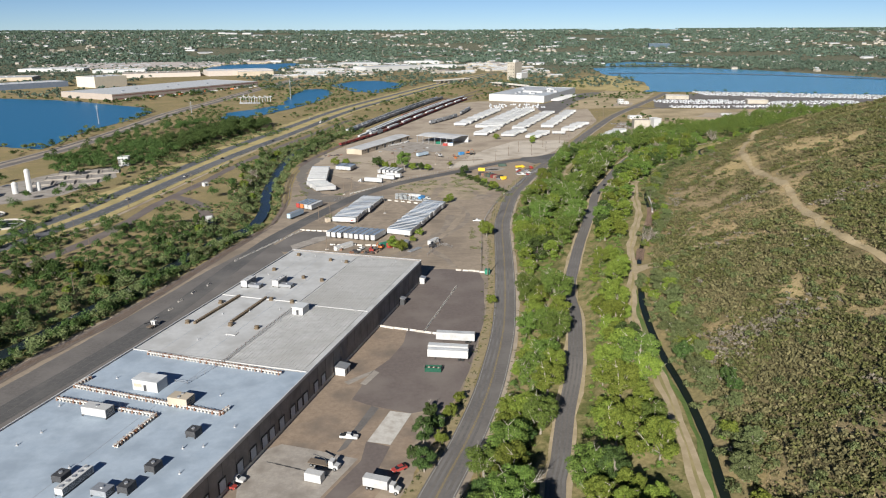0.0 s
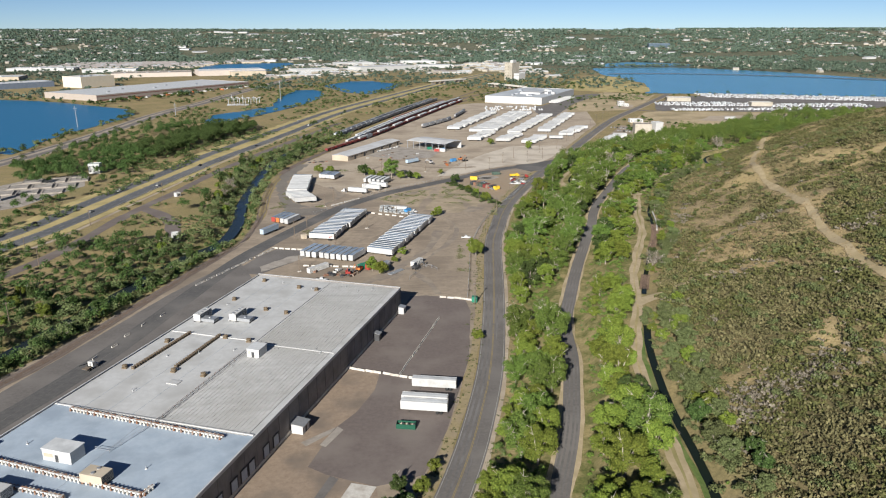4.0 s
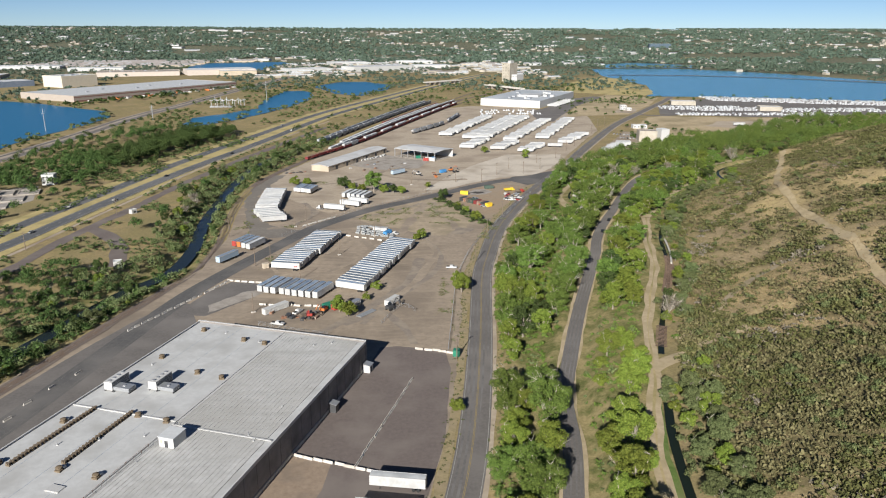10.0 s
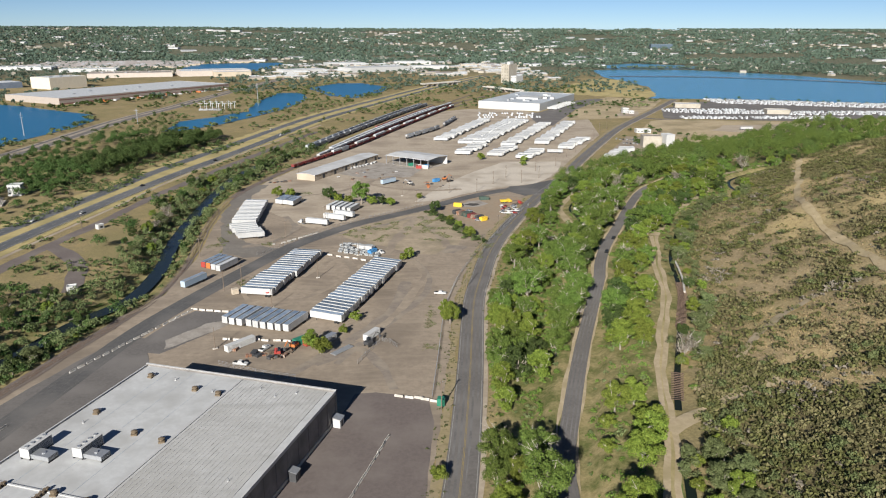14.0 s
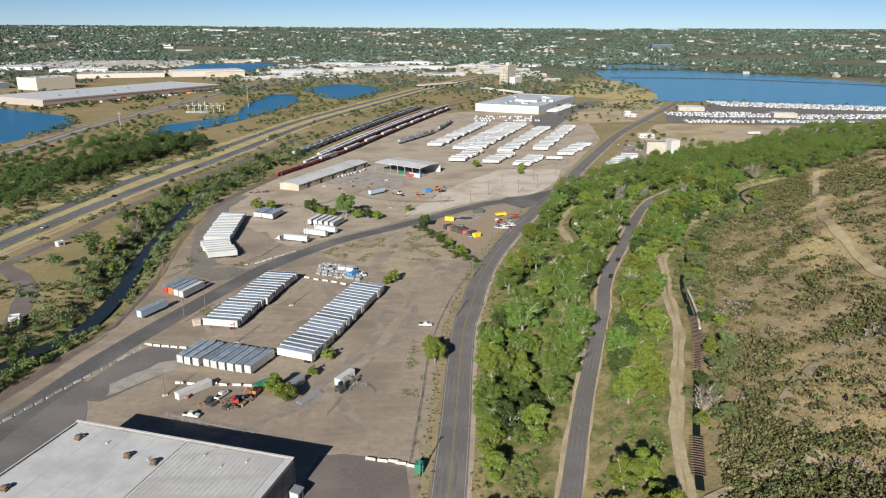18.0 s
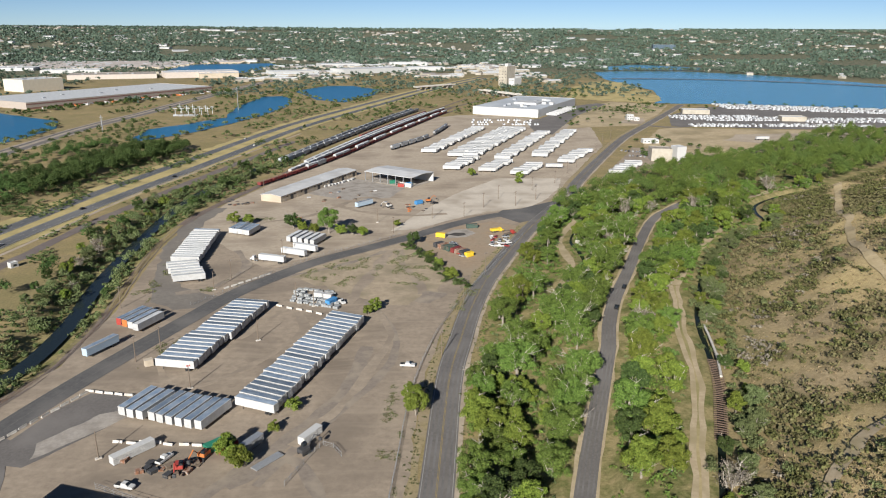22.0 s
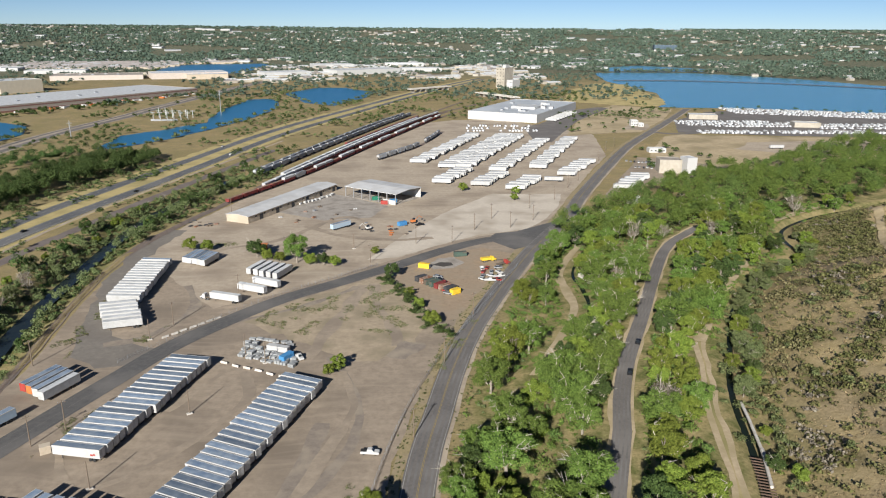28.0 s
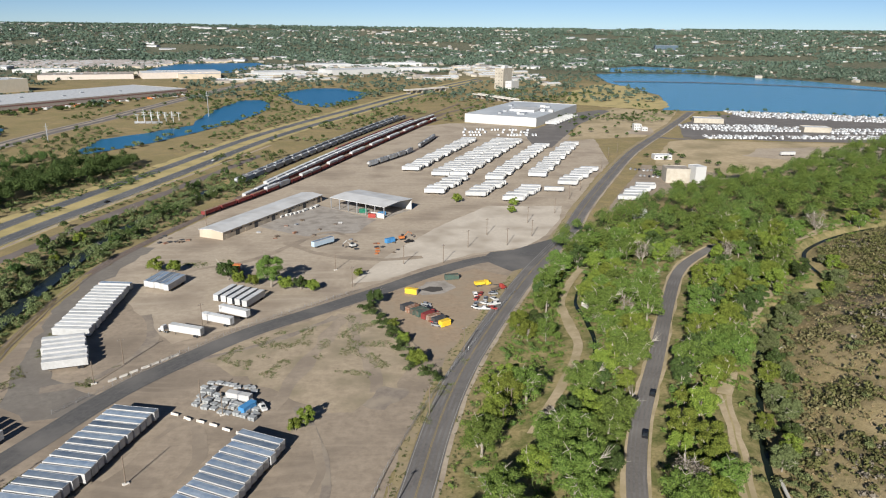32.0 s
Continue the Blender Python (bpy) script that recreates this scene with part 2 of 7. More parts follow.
# ---- the plan ----
ROAD1 = spline([(-32, 40), (-12, 105), (7, 160), (17, 188), (25, 215), (31, 241), (37, 273), (42, 313), (47, 364), (53, 432), (59, 468), (66, 504), (75, 538), (86, 570), (99, 605), (117, 650), (149, 720), (174, 787), (216, 889), (271, 1015), (327, 1122), (402, 1263), (465, 1385)])
ROAD2 = spline([(22, 60), (36, 147), (41, 167), (47, 191), (55, 218), (60, 241), (65, 268), (68, 295), (75, 322), (87, 364), (101, 408), (111, 439), (115, 455), (124, 482), (141, 522), (163, 576), (183, 621), (201, 644), (225, 662), (262, 672)])
CANAL = spline([(60, 40), (70, 110), (74, 139), (79, 163), (82, 188), (84, 219), (89, 255), (93, 272), (103, 310), (113, 340), (128, 380), (137, 405), (143, 430), (148, 452), (157, 476), (180, 527), (205, 562), (232, 583), (243, 600), (246, 622), (258, 645), (293, 673), (350, 700), (450, 740)])
TRACK = spline([(52, 60), (66, 125), (73, 165), (77, 193), (79, 225), (86, 262), (96, 295), (106, 335), (120, 376), (130, 405), (138, 440), (147, 472), (152, 490)])
DRIVE = spline([(-190, 40), (-165, 105), (-128, 220), (-110, 278), (-98, 340), (-88, 395), (-80, 425), (-68, 460), (-56, 492), (-45, 520), (-30, 545), (-11, 571), (13, 594), (40, 620), (64, 645), (88, 665), (108, 674), (128, 678)])
RAIL = spline([(-205, 60), (-165, 170), (-146, 233), (-138, 257), (-128, 285), (-118, 326), (-106, 380), (-98, 413), (-93, 446), (-95, 501), (-105, 575), (-108, 640), (-98, 704), (-80, 776), (-57, 888), (-20, 1035), (53, 1258), (120, 1400), (200, 1560)])
RIVER = spline([(-200, 120), (-172, 220), (-150, 290), (-132, 360), (-119, 415), (-106, 446), (-107, 490), (-116, 540), (-124, 620), (-128, 720), (-116, 798), (-100, 860)])
HWY_A = spline([(-335, 100), (-290, 230), (-248, 350), (-220, 449), (-210, 500), (-203, 561), (-195, 620), (-185, 685), (-174, 748), (-160, 815), (-143, 905), (-104, 1110), (-34, 1345), (75, 1690), (200, 2010)], 15)
HWY_B = spline([(-352, 105), (-307, 236), (-264, 358), (-234, 465), (-227, 529), (-217, 596), (-208, 660), (-199, 735), (-183, 825), (-164, 925), (-122, 1135), (-48, 1380), (66, 1730), (195, 2060)], 15)
HWY_M = (HWY_A[: min(len(HWY_A), len(HWY_B))] + HWY_B[: min(len(HWY_A), len(HWY_B))]) / 2
LAKE_ROAD = spline([(-400, 560), (-374, 717), (-366, 832), (-366, 959), (-368, 1080), (-360, 1180), (-351, 1265), (-343, 1414), (-300, 1900), (-210, 2500)], 20)
FRONTAGE = spline([(-245, 230), (-215, 330), (-196, 390), (-188, 430), (-183, 511), (-173, 580), (-166, 650), (-157, 700), (-137, 800), (-95, 990)], 10)
PIVOT = (30.0, 150.0)
BENCHES = []


def land(x, y):
    """Height of the ground."""
    x, y = np.atleast_1d(np.asarray(x, float)), np.atleast_1d(np.asarray(y, float))
    z = np.zeros(x.shape)
    near = (x > -20) & (x < 700) & (y > -300) & (y < 1000)
    if near.any():
        xn, yn = x[near], y[near]
        d, s = dist_line(xn, yn, CANAL[::2])
        d1, _ = dist_line(xn, yn, ROAD1[::2])
        s = np.where(yn < 40, np.where(xn > 50, 1, -1), s)
        _, s1 = dist_line(xn, yn, ROAD1[::2])
        west = (s1 > 0) * 14.5 * smooth01(d1 / np.maximum(d1 + d, 1e-6) * 1.12 - 0.06) * smooth01((170 - d) / 90)
        run = d - 7
        up = 14.5 + np.maximum(run, 0) * 0.47 - 0.0009 * np.maximum(run - 40, 0) ** 2 * (run < 300)
        up = np.minimum(up, 76 + 0.02 * run)
        bumps = np.array([noise.noise((a * 0.022, b * 0.022, 0.3)) * 3.5 + noise.noise((a * 0.07, b * 0.07, 4.0)) * 1.1 for a, b in zip(xn, yn)])
        up = up + bumps * smooth01(run / 30)
        cut = -1.9 * smooth01((4.5 - d) / 2.5) * np.where(yn < 300, smooth01((284 - yn) / 8), smooth01((yn - 306) / 8))
        zz = np.where((s > 0), up, west) + cut
        zz = np.where(xn < 0, zz * smooth01((xn + 20) / 20), zz)
        for line, zs, half in BENCHES:
            low = (zz > 0.5) | (yn < 700)
            gap, zline = np.full(xn.shape, 1e9), np.zeros(xn.shape)
            for i in range(len(line)):
                g = np.hypot(xn - line[i, 0], yn - line[i, 1])
                m = g < gap
                gap[m], zline[m] = g[m], zs[i]
            zz = zz + (zline - zz) * smooth01((half + 5 - gap) / 5) * low
        z[near] = zz
    rv = (x > -230) & (x < -70) & (y > 60) & (y < 900)
    if rv.any():
        d, _ = dist_line(x[rv], y[rv], RIVER[::2])
        z[rv] -= 3.2 * smooth01((17 - d) / 9)
    far = np.hypot(x - PIVOT[0], y - PIVOT[1])
    z += 104 * smooth01((far - 2700) / 2350) ** 1.0
    return z


def level(line, half):
    """Cut a level bench for a way along a slope."""
    fine = np.column_stack([np.interp(np.arange(0, len(line) - 1, 0.5), np.arange(len(line)), line[:, k]) for k in (0, 1)])
    zs = land(fine[:, 0], fine[:, 1])
    zs = np.convolve(np.pad(zs, 6, "edge"), np.ones(13) / 13, "valid")
    return fine, zs, half


BENCHES = [level(ROAD2, 5.5), level(TRACK, 3.2)]


def land1(x, y):
    return float(land(x, y)[0])


def ribbon(name, line, width, material, label, lift=0.12, off=0.0, wobble=0.0, flat=False, sub=1):
    """A strip of ground along a line; off moves it sideways."""
    d = np.gradient(line[:, :2], axis=0)
    d /= np.maximum(np.hypot(d[:, 0], d[:, 1]), 1e-9)[:, None]
    nrm = np.stack([d[:, 1], -d[:, 0]], 1)
    cols = []
    zc = land(line[:, 0], line[:, 1])
    for k in range(sub + 1):
        u = (k / sub - 0.5) * width + off
        w = np.array([noise.noise((a * 0.09, b * 0.09, 7.7 + k)) for a, b in line[:, :2]]) * wobble if k in (0, sub) else 0
        p = line[:, :2] + nrm * (u + np.asarray(w))[..., None] if np.ndim(w) else line[:, :2] + nrm * u
        z = zc if flat else land(p[:, 0], p[:, 1])
        cols.append(np.column_stack([p, z + lift]))
    n = len(line)
    verts = np.vstack(cols)
    faces = [(k * n + i, (k + 1) * n + i, (k + 1) * n + i + 1, k * n + i + 1) for k in range(sub) for i in range(n - 1)]
    ob = new(name, mesh_of(name, verts, faces, material))
    return tagged(ob, label, name.replace("_", " "), kind="structure")


def patch(name, poly, material, label, lift=0.05, wobble=0.0, step=6.0, kind="structure", category=""):
    """A flat sheet with that outline, roughened along its edge."""
    pts = []
    for (ax, ay), (bx, by) in zip(poly, poly[1:] + poly[:1]):
        n = max(1, int(math.hypot(bx - ax, by - ay) / step)) if wobble else 1
        for i in range(n):
            px, py = ax + (bx - ax) * i / n, ay + (by - ay) * i / n
            pts.append((px + wobble * noise.noise((px * 0.13, py * 0.13, 1.0)), py + wobble * noise.noise((px * 0.13, py * 0.13, 9.0))))
    bm = bmesh.new()
    face = bm.faces.new([bm.verts.new((px, py, lift)) for px, py in pts])
    if face.calc_area() and face.normal.z < 0:
        face.normal_flip()
    bm.normal_update()
    if bm.faces[:][0].normal.z < 0:
        bm.faces[:][0].normal_flip()
    bmesh.ops.triangulate(bm, faces=bm.faces[:])
    return tagged(new(name, bm_mesh(name, bm, material)), label, category or name.replace("_", " "), kind=kind)


# ---- ground ----
def grid_lines(lo, a, b, hi, step, grow=1.14):
    mid = list(np.arange(a, b + step, step))
    up, d = [], step
    while (up[-1] if up else mid[-1]) < hi:
        d *= grow
        up.append((up[-1] if up else mid[-1]) + d)
    dn, d = [], step
    while (dn[-1] if dn else mid[0]) > lo:
        d *= grow
        dn.append((dn[-1] if dn else mid[0]) - d)
    return np.array(dn[::-1] + mid + up)


def ground_mat():
    m = bpy.data.materials.new("open_ground")
    m.use_nodes = True
    nt = m.node_tree
    bs = nt.nodes["Principled BSDF"]
    bs.inputs["Roughness"].default_value = 0.97
    bs.inputs["Specular IOR Level"].default_value = 0.1
    geo = nt.nodes.new("ShaderNodeNewGeometry")
    att = nt.nodes.new("ShaderNodeAttribute")
    att.attribute_name = "cover"
    sep = nt.nodes.new("ShaderNodeSeparateColor")
    nt.links.new(att.outputs["Color"], sep.inputs[0])

    def noise_node(scale, lo, hi, detail=6):
        n = nt.nodes.new("ShaderNodeTexNoise")
        n.inputs["Scale"].default_value, n.inputs["Detail"].default_value = scale, detail
        n.inputs["Roughness"].default_value = 0.65
        nt.links.new(geo.outputs["Position"], n.inputs["Vector"])
        r = nt.nodes.new("ShaderNodeMapRange")
        r.inputs[1].default_value, r.inputs[2].default_value = lo, hi
        nt.links.new(n.outputs["Fac"], r.inputs[0])
        return r.outputs[0], n

    def mixed(fac, a, b):
        x = nt.nodes.new("ShaderNodeMix")
        x.data_type = "RGBA"
        for socket, v in ((x.inputs["A"], a), (x.inputs["B"], b)):
            if isinstance(v, tuple):
                socket.default_value = (*v, 1)
            else:
                nt.links.new(v, socket)
        nt.links.new(fac, x.inputs["Factor"])
        return x.outputs["Result"]

    fine, nf = noise_node(0.9, 0.3, 0.7)
    mid, _ = noise_node(0.12, 0.4, 0.6)
    big, _ = noise_node(0.025, 0.4, 0.62)
    grass = mixed(fine, (0.25, 0.19, 0.092), (0.43, 0.33, 0.165))
    grass = mixed(mid, grass, mixed(fine, (0.2, 0.158, 0.09), (0.33, 0.262, 0.15)))
    grass = mixed(big, grass, mixed(fine, (0.175, 0.15, 0.075), (0.31, 0.255, 0.125)))
    speck, _ = noise_node(2.6, 0.35, 0.65, 3)
    bare = mixed(speck, mixed(fine, (0.29, 0.22, 0.105), (0.43, 0.33, 0.165)), mixed(fine, (0.4, 0.31, 0.15), (0.58, 0.46, 0.245)))
    bare = mixed(big, bare, mixed(fine, (0.23, 0.175, 0.1), (0.38, 0.3, 0.18)))
    brushy = mixed(speck, mixed(fine, (0.07, 0.062, 0.03), (0.14, 0.118, 0.06)), mixed(fine, (0.115, 0.097, 0.048), (0.23, 0.188, 0.1)))
    hill = mixed(att.outputs["Alpha"], bare, brushy)
    lush = mixed(fine, (0.085, 0.098, 0.032), (0.19, 0.185, 0.07))
    lush = mixed(mid, lush, mixed(fine, (0.24, 0.195, 0.09), (0.38, 0.31, 0.16)))
    city = mixed(mid, (0.075, 0.098, 0.062), (0.2, 0.18, 0.125))
    col = mixed(sep.outputs[0], grass, hill)
    col = mixed(sep.outputs[1], col, lush)
    col = mixed(sep.outputs[2], col, city)
    nt.links.new(col, bs.inputs["Base Color"])
    bp = nt.nodes.new("ShaderNodeBump")
    bp.inputs["Strength"].default_value, bp.inputs["Distance"].default_value = 0.6, 0.4
    nt.links.new(nf.outputs["Fac"], bp.inputs["Height"])
    nt.links.new(bp.outputs[0], bs.inputs["Normal"])
    return m


TRAIL = spline([(313, 660), (257, 553), (236, 512), (214, 466), (200, 415), (186, 350), (172, 303), (162, 262), (158, 221), (150, 170)], 5)


CLEARINGS = ((128, 322, 22), (150, 338, 20), (176, 448, 26), (200, 490, 20), (160, 388, 13), (228, 560, 30), (268, 640, 26))


def brush(x, y, d):
    """How thick the brush stands on the hill, 0 to 1; d is the way from the canal."""
    n = np.array([0.6 * noise.noise((a * 0.02, b * 0.02, 1.5)) + 0.75 * noise.noise((a * 0.065, b * 0.065, 2.5)) + 0.5 * noise.noise((a * 0.19, b * 0.19, 3.5)) for a, b in zip(x, y)])
    off = dist_line(x, y, TRAIL[::2])[0]
    base = 0.76 + 0.5 * smooth01((312 - y) / 45) * smooth01((d - 8) / 16) + 0.1 * smooth01((d - 62) / 40) - 0.6 * smooth01((8 - off) / 7)
    for cx, cy, r in CLEARINGS:
        base = base - 0.5 * smooth01(1.3 - np.hypot(x - cx, (y - cy) * 0.8) / r)
    return smooth01(0.5 + (base + n * 1.05 - 0.62) * 1.35)


gx, gy = grid_lines(-4900, -250, 330, 4900, 2.5), grid_lines(-2600, 80, 720, 5100, 2.5)
GX, GY = np.meshgrid(gx, gy)
fx, fy = GX.ravel(), GY.ravel()
fz = land(fx, fy)
nx, ny = len(gx), len(gy)
idx = np.arange(nx * ny).reshape(ny, nx)
quads = np.stack([idx[:-1, :-1], idx[:-1, 1:], idx[1:, 1:], idx[1:, :-1]], -1).reshape(-1, 4)
gme = bpy.data.meshes.new("ground")
gme.vertices.add(nx * ny)
gme.vertices.foreach_set("co", np.column_stack([fx, fy, fz]).ravel())
gme.loops.add(quads.size)
gme.loops.foreach_set("vertex_index", quads.ravel())
gme.polygons.add(len(quads))
gme.polygons.foreach_set("loop_start", np.arange(0, quads.size, 4))
gme.polygons.foreach_set("use_smooth", np.ones(len(quads), bool))
gme.update(calc_edges=True)
cover = np.zeros((nx * ny, 4), np.float32)
dC, sC = dist_line(fx, fy, CANAL[::3])
dH = dist_line(fx, fy, HWY_M[::2])[0]
dR = dist_line(fx, fy, RIVER[::3])[0]
cover[:, 0] = smooth01((dC - 10) / 14) * (sC > 0) * (fx > 40) * (fx < 900) * (fy < 800)
d1, s1 = dist_line(fx, fy, ROAD1[::3])
cover[:, 1] = np.maximum(smooth01((20 - dR) / 14), (s1 > 0) * (sC < 0) * smooth01((d1 - 8) / 6) * (fy < 760) * (fx < 600))
cover[:, 2] = smooth01((np.hypot(fx - 30, fy - 150) - 1750) / 500)
on_hill = (sC > 0) & (fx > 50) & (fx < 620) & (fy > 60) & (fy < 900)
cover[on_hill, 3] = brush(fx[on_hill], fy[on_hill], dC[on_hill])
att = gme.color_attributes.new("cover", "FLOAT_COLOR", "POINT")
att.data.foreach_set("color", cover.ravel())
gme.materials.append(ground_mat())
tagged(new("ground", gme), "dry grass and scrub plain rising to a hill", "ground", kind="structure")

# ---- roads and yards ----
YARD = [(-150, 235), (-128, 300), (-112, 365), (-100, 415), (-90, 446), (-91, 500), (-101, 575), (-104, 640), (-94, 704), (-75, 776), (-50, 888), (-14, 1035), (40, 1190), (95, 1235), (160, 1240), (255, 1110), (235, 960), (205, 889), (165, 787), (140, 720), (110, 652), (92, 606), (79, 572), (60, 510), (45, 440), (39, 364), (33, 300), (22, 235), (8, 190), (-12, 130), (-25, 60), (-180, 60), (-170, 170)]
patch("dirt_yard", YARD, dirt, "packed brown dirt yard with tyre marks", 0.04, 1.5)
patch("gravel_lot", [(24, 630), (44, 682), (70, 735), (106, 790), (159, 790), (150, 752), (134, 714), (118, 690), (88, 679), (62, 656), (40, 634)], sand, "pale levelled gravel lot beside the road", 0.08, 1.0)
patch("north_yard", [(-104, 640), (-94, 704), (-75, 776), (-50, 888), (-14, 1035), (40, 1190), (95, 1235), (160, 1240), (255, 1110), (235, 960), (205, 889), (165, 787), (140, 720), (112, 684), (88, 675), (62, 656), (40, 632), (14, 606), (-10, 582), (-40, 560), (-70, 600)], dirt_pale, "pale packed dirt storage yard", 0.055, 2.0)
patch("junction", [(92, 668), (106, 648), (122, 660), (136, 688), (147, 716), (128, 700), (112, 686), (98, 681)], asphalt_dark, "dark asphalt road junction", 0.125, 0.2)
ribbon("road_main", ROAD1, 9.8, asphalt, "grey two-lane asphalt road with paved shoulders", 0.12, sub=2)
ribbon("road_drive", DRIVE, 9.5, asphalt_dark, "dark patched asphalt access road", 0.12)
ribbon("road_upper", ROAD2, 5.4, asphalt, "narrow grey asphalt road through the trees", 0.25, flat=True)
ribbon("track_crown", TRACK, 0.8, dry_grass, "dry grass between the ruts of the dirt track", 0.28, wobble=0.7, flat=True)
ribbon("track_dirt", TRACK, 4.2, track_dirt, "brown dirt track along the canal", 0.25, wobble=1.2, flat=True)
gold = mat("golden_grass", (0.38, 0.3, 0.13), (0.52, 0.42, 0.2), 0.5, 0.95, c=(0.32, 0.27, 0.12), big=0.05)
ribbon("highway_median", HWY_M, 18, gold, "golden dry grass highway median", 0.06, wobble=1.0)
ribbon("highway_verge", HWY_A, 6, gold, "golden dry grass highway verge", 0.07, off=8.6, wobble=1.5)
ribbon("highway_verge", HWY_B, 9, gold, "golden dry grass highway verge", 0.07, off=-10, wobble=3.0)
ribbon("road_highway", HWY_A, 10.8, hwy_asphalt, "grey divided highway carriageway", 0.12)
ribbon("road_highway_far", HWY_B, 10.8, hwy_asphalt, "grey divided highway carriageway", 0.12)
ribbon("road_shoulder", LAKE_ROAD, 26, mat("brown_gravel", (0.3, 0.25, 0.2), (0.4, 0.34, 0.28), 0.2, 0.95, c=(0.24, 0.2, 0.16), big=0.04), "wide brown gravel strip beside the lake", 0.08, wobble=2.0)
ribbon("road_lakeside", LAKE_ROAD, 8.5, asphalt, "grey asphalt road beside the lake", 0.14, off=6)
ribbon("railbed_lakeside", LAKE_ROAD, 4, asphalt_dark, "dark strip of old railway ballast beside the lake", 0.13, off=-7, wobble=0.8)
ribbon("road_frontage", FRONTAGE, 8, pad_mat, "worn brown gravel frontage road", 0.1, wobble=1.5)
worn = mat("worn_wheel_track", (0.115, 0.108, 0.103), (0.165, 0.155, 0.147), 0.8, 0.9, c=(0.2, 0.19, 0.18), big=0.08)
for side in (-3.2, -1.5, 1.5, 3.2):
    ribbon("wheel_track", ROAD1, 0.75, worn, "darker worn wheel track", 0.135, off=side, wobble=0.15)
for side in (-1.9, -0.7, 0.7, 1.9):
    ribbon("wheel_track", ROAD2, 0.5, worn, "darker worn wheel track", 0.275, off=side, wobble=0.2, flat=True)
for side in (-0.18, 0.18):
    ribbon("centre_line", ROAD1, 0.14, line_yellow, "double yellow centre line", 0.15, off=side)
for side in (-4.35, 4.35):
    ribbon("edge_line", ROAD1, 0.16, line_white, "white edge line", 0.15, off=side)

# ---- water ----
LAKE_A = [(-757, 1340), (-638, 1301), (-560, 1256), (-429, 1157), (-398, 1092), (-399, 990), (-405, 856), (-393, 752), (-428, 765), (-506, 820), (-620, 700), (-800, 700), (-900, 1000), (-850, 1300)]
LAKE_B = [(-278, 993), (-286, 1079), (-255, 1135), (-223, 1199), (-240, 1347), (-238, 1501), (-205, 1515), (-187, 1484), (-168, 1413), (-168, 1299), (-185, 1205), (-202, 1136), (-223, 1059), (-258, 994)]
LAKE_C = [(-200, 1619), (-158, 1747), (-102, 1751), (-34, 1651), (-43, 1560), (-85, 1408), (-135, 1449)]
LAKE_D = [(-652, 2224), (-693, 2433), (-678, 2593), (-453, 2687), (-402, 2523), (-425, 2195), (-566, 2095)]
LAKE_E = [(521, 2272), (482, 1957), (503, 1665), (457, 1481), (428, 1405), (560, 1390), (740, 1320), (860, 1290), (1100, 1150), (1900, 950), (2000, 1400), (1400, 1620), (1110, 1770), (1030, 1960), (1004, 2040), (919, 2179), (797, 2303), (625, 2308)]
LAKE_F = [(570, 2360), (610, 2540), (760, 2690), (880, 2560), (950, 2440), (860, 2370), (700, 2365)]
# Base colour lightened to hold part of the sky reflection on these two lakes.
sky_tinted_water = water_mat("sky_tinted_lake_water", (0.06, 0.225, 0.32), 0.2)
for lake in (LAKE_A, LAKE_B, LAKE_C, LAKE_D, LAKE_E, LAKE_F):
    patch("lake", lake, sky_tinted_water if lake in (LAKE_E, LAKE_F) else lake_water, "calm blue lake", 0.3, 6.0, 30.0, category="lake")
river = ribbon("river", RIVER, 7.5, river_water, "shallow dark river between wooded banks", 0.0, flat=True)
for v in river.data.vertices:
    v.co.z = -2.3
ribbon("canal", CANAL[CANAL[:, 1] < 278], 2.5, canal_water, "narrow dark irrigation canal", 0.6, flat=True)
ribbon("canal", CANAL[CANAL[:, 1] > 309], 2.0, canal_water, "narrow dark irrigation canal", 0.5, flat=True)
lush_grass = mat("lush_grass", (0.07, 0.12, 0.025), (0.14, 0.2, 0.05), 0.8, 0.95, c=(0.17, 0.19, 0.07), big=0.1, bump=0.3)
ribbon("canal_bank", CANAL[CANAL[:, 1] < 286], 1.7, lush_grass, "bright green grass along the canal edge", 0.2, off=-2.6, wobble=1.2, sub=2)
ribbon("track_crossing", spline([(97, 299), (103, 304.5), (111, 309), (121, 312), (132, 312)], 3), 5.0, track_dirt, "bare trodden earth where the track crosses the buried canal", 0.42, wobble=1.6, sub=3)

# ---- warehouse ----
BX, BY, BANG = 2.6, 331.5, 17.2
wall_mat = mat("grey_wall", (0.22, 0.2, 0.19), (0.29, 0.27, 0.25), 0.8, 0.9, c=(0.18, 0.165, 0.155), big=0.2)
roof_mat = mat("grey_roof", (0.46, 0.46, 0.45), (0.54, 0.54, 0.53), 0.5, 0.85, c=(0.4, 0.395, 0.38), big=0.09)
bld = empty("warehouse", pose(BX, BY, 0, 0, 0, 90 - BANG + 180), "long low grey warehouse with a flat pale roof", "building")
part("wall", boxes_mesh("wall", [(0, -68, 0, 260, 0, 10)], wall_mat), bld)
part("roof", boxes_mesh("roof", [(0.4, -67.6, 10.0, 259.6, -0.4, 10.3)], roof_mat), bld)

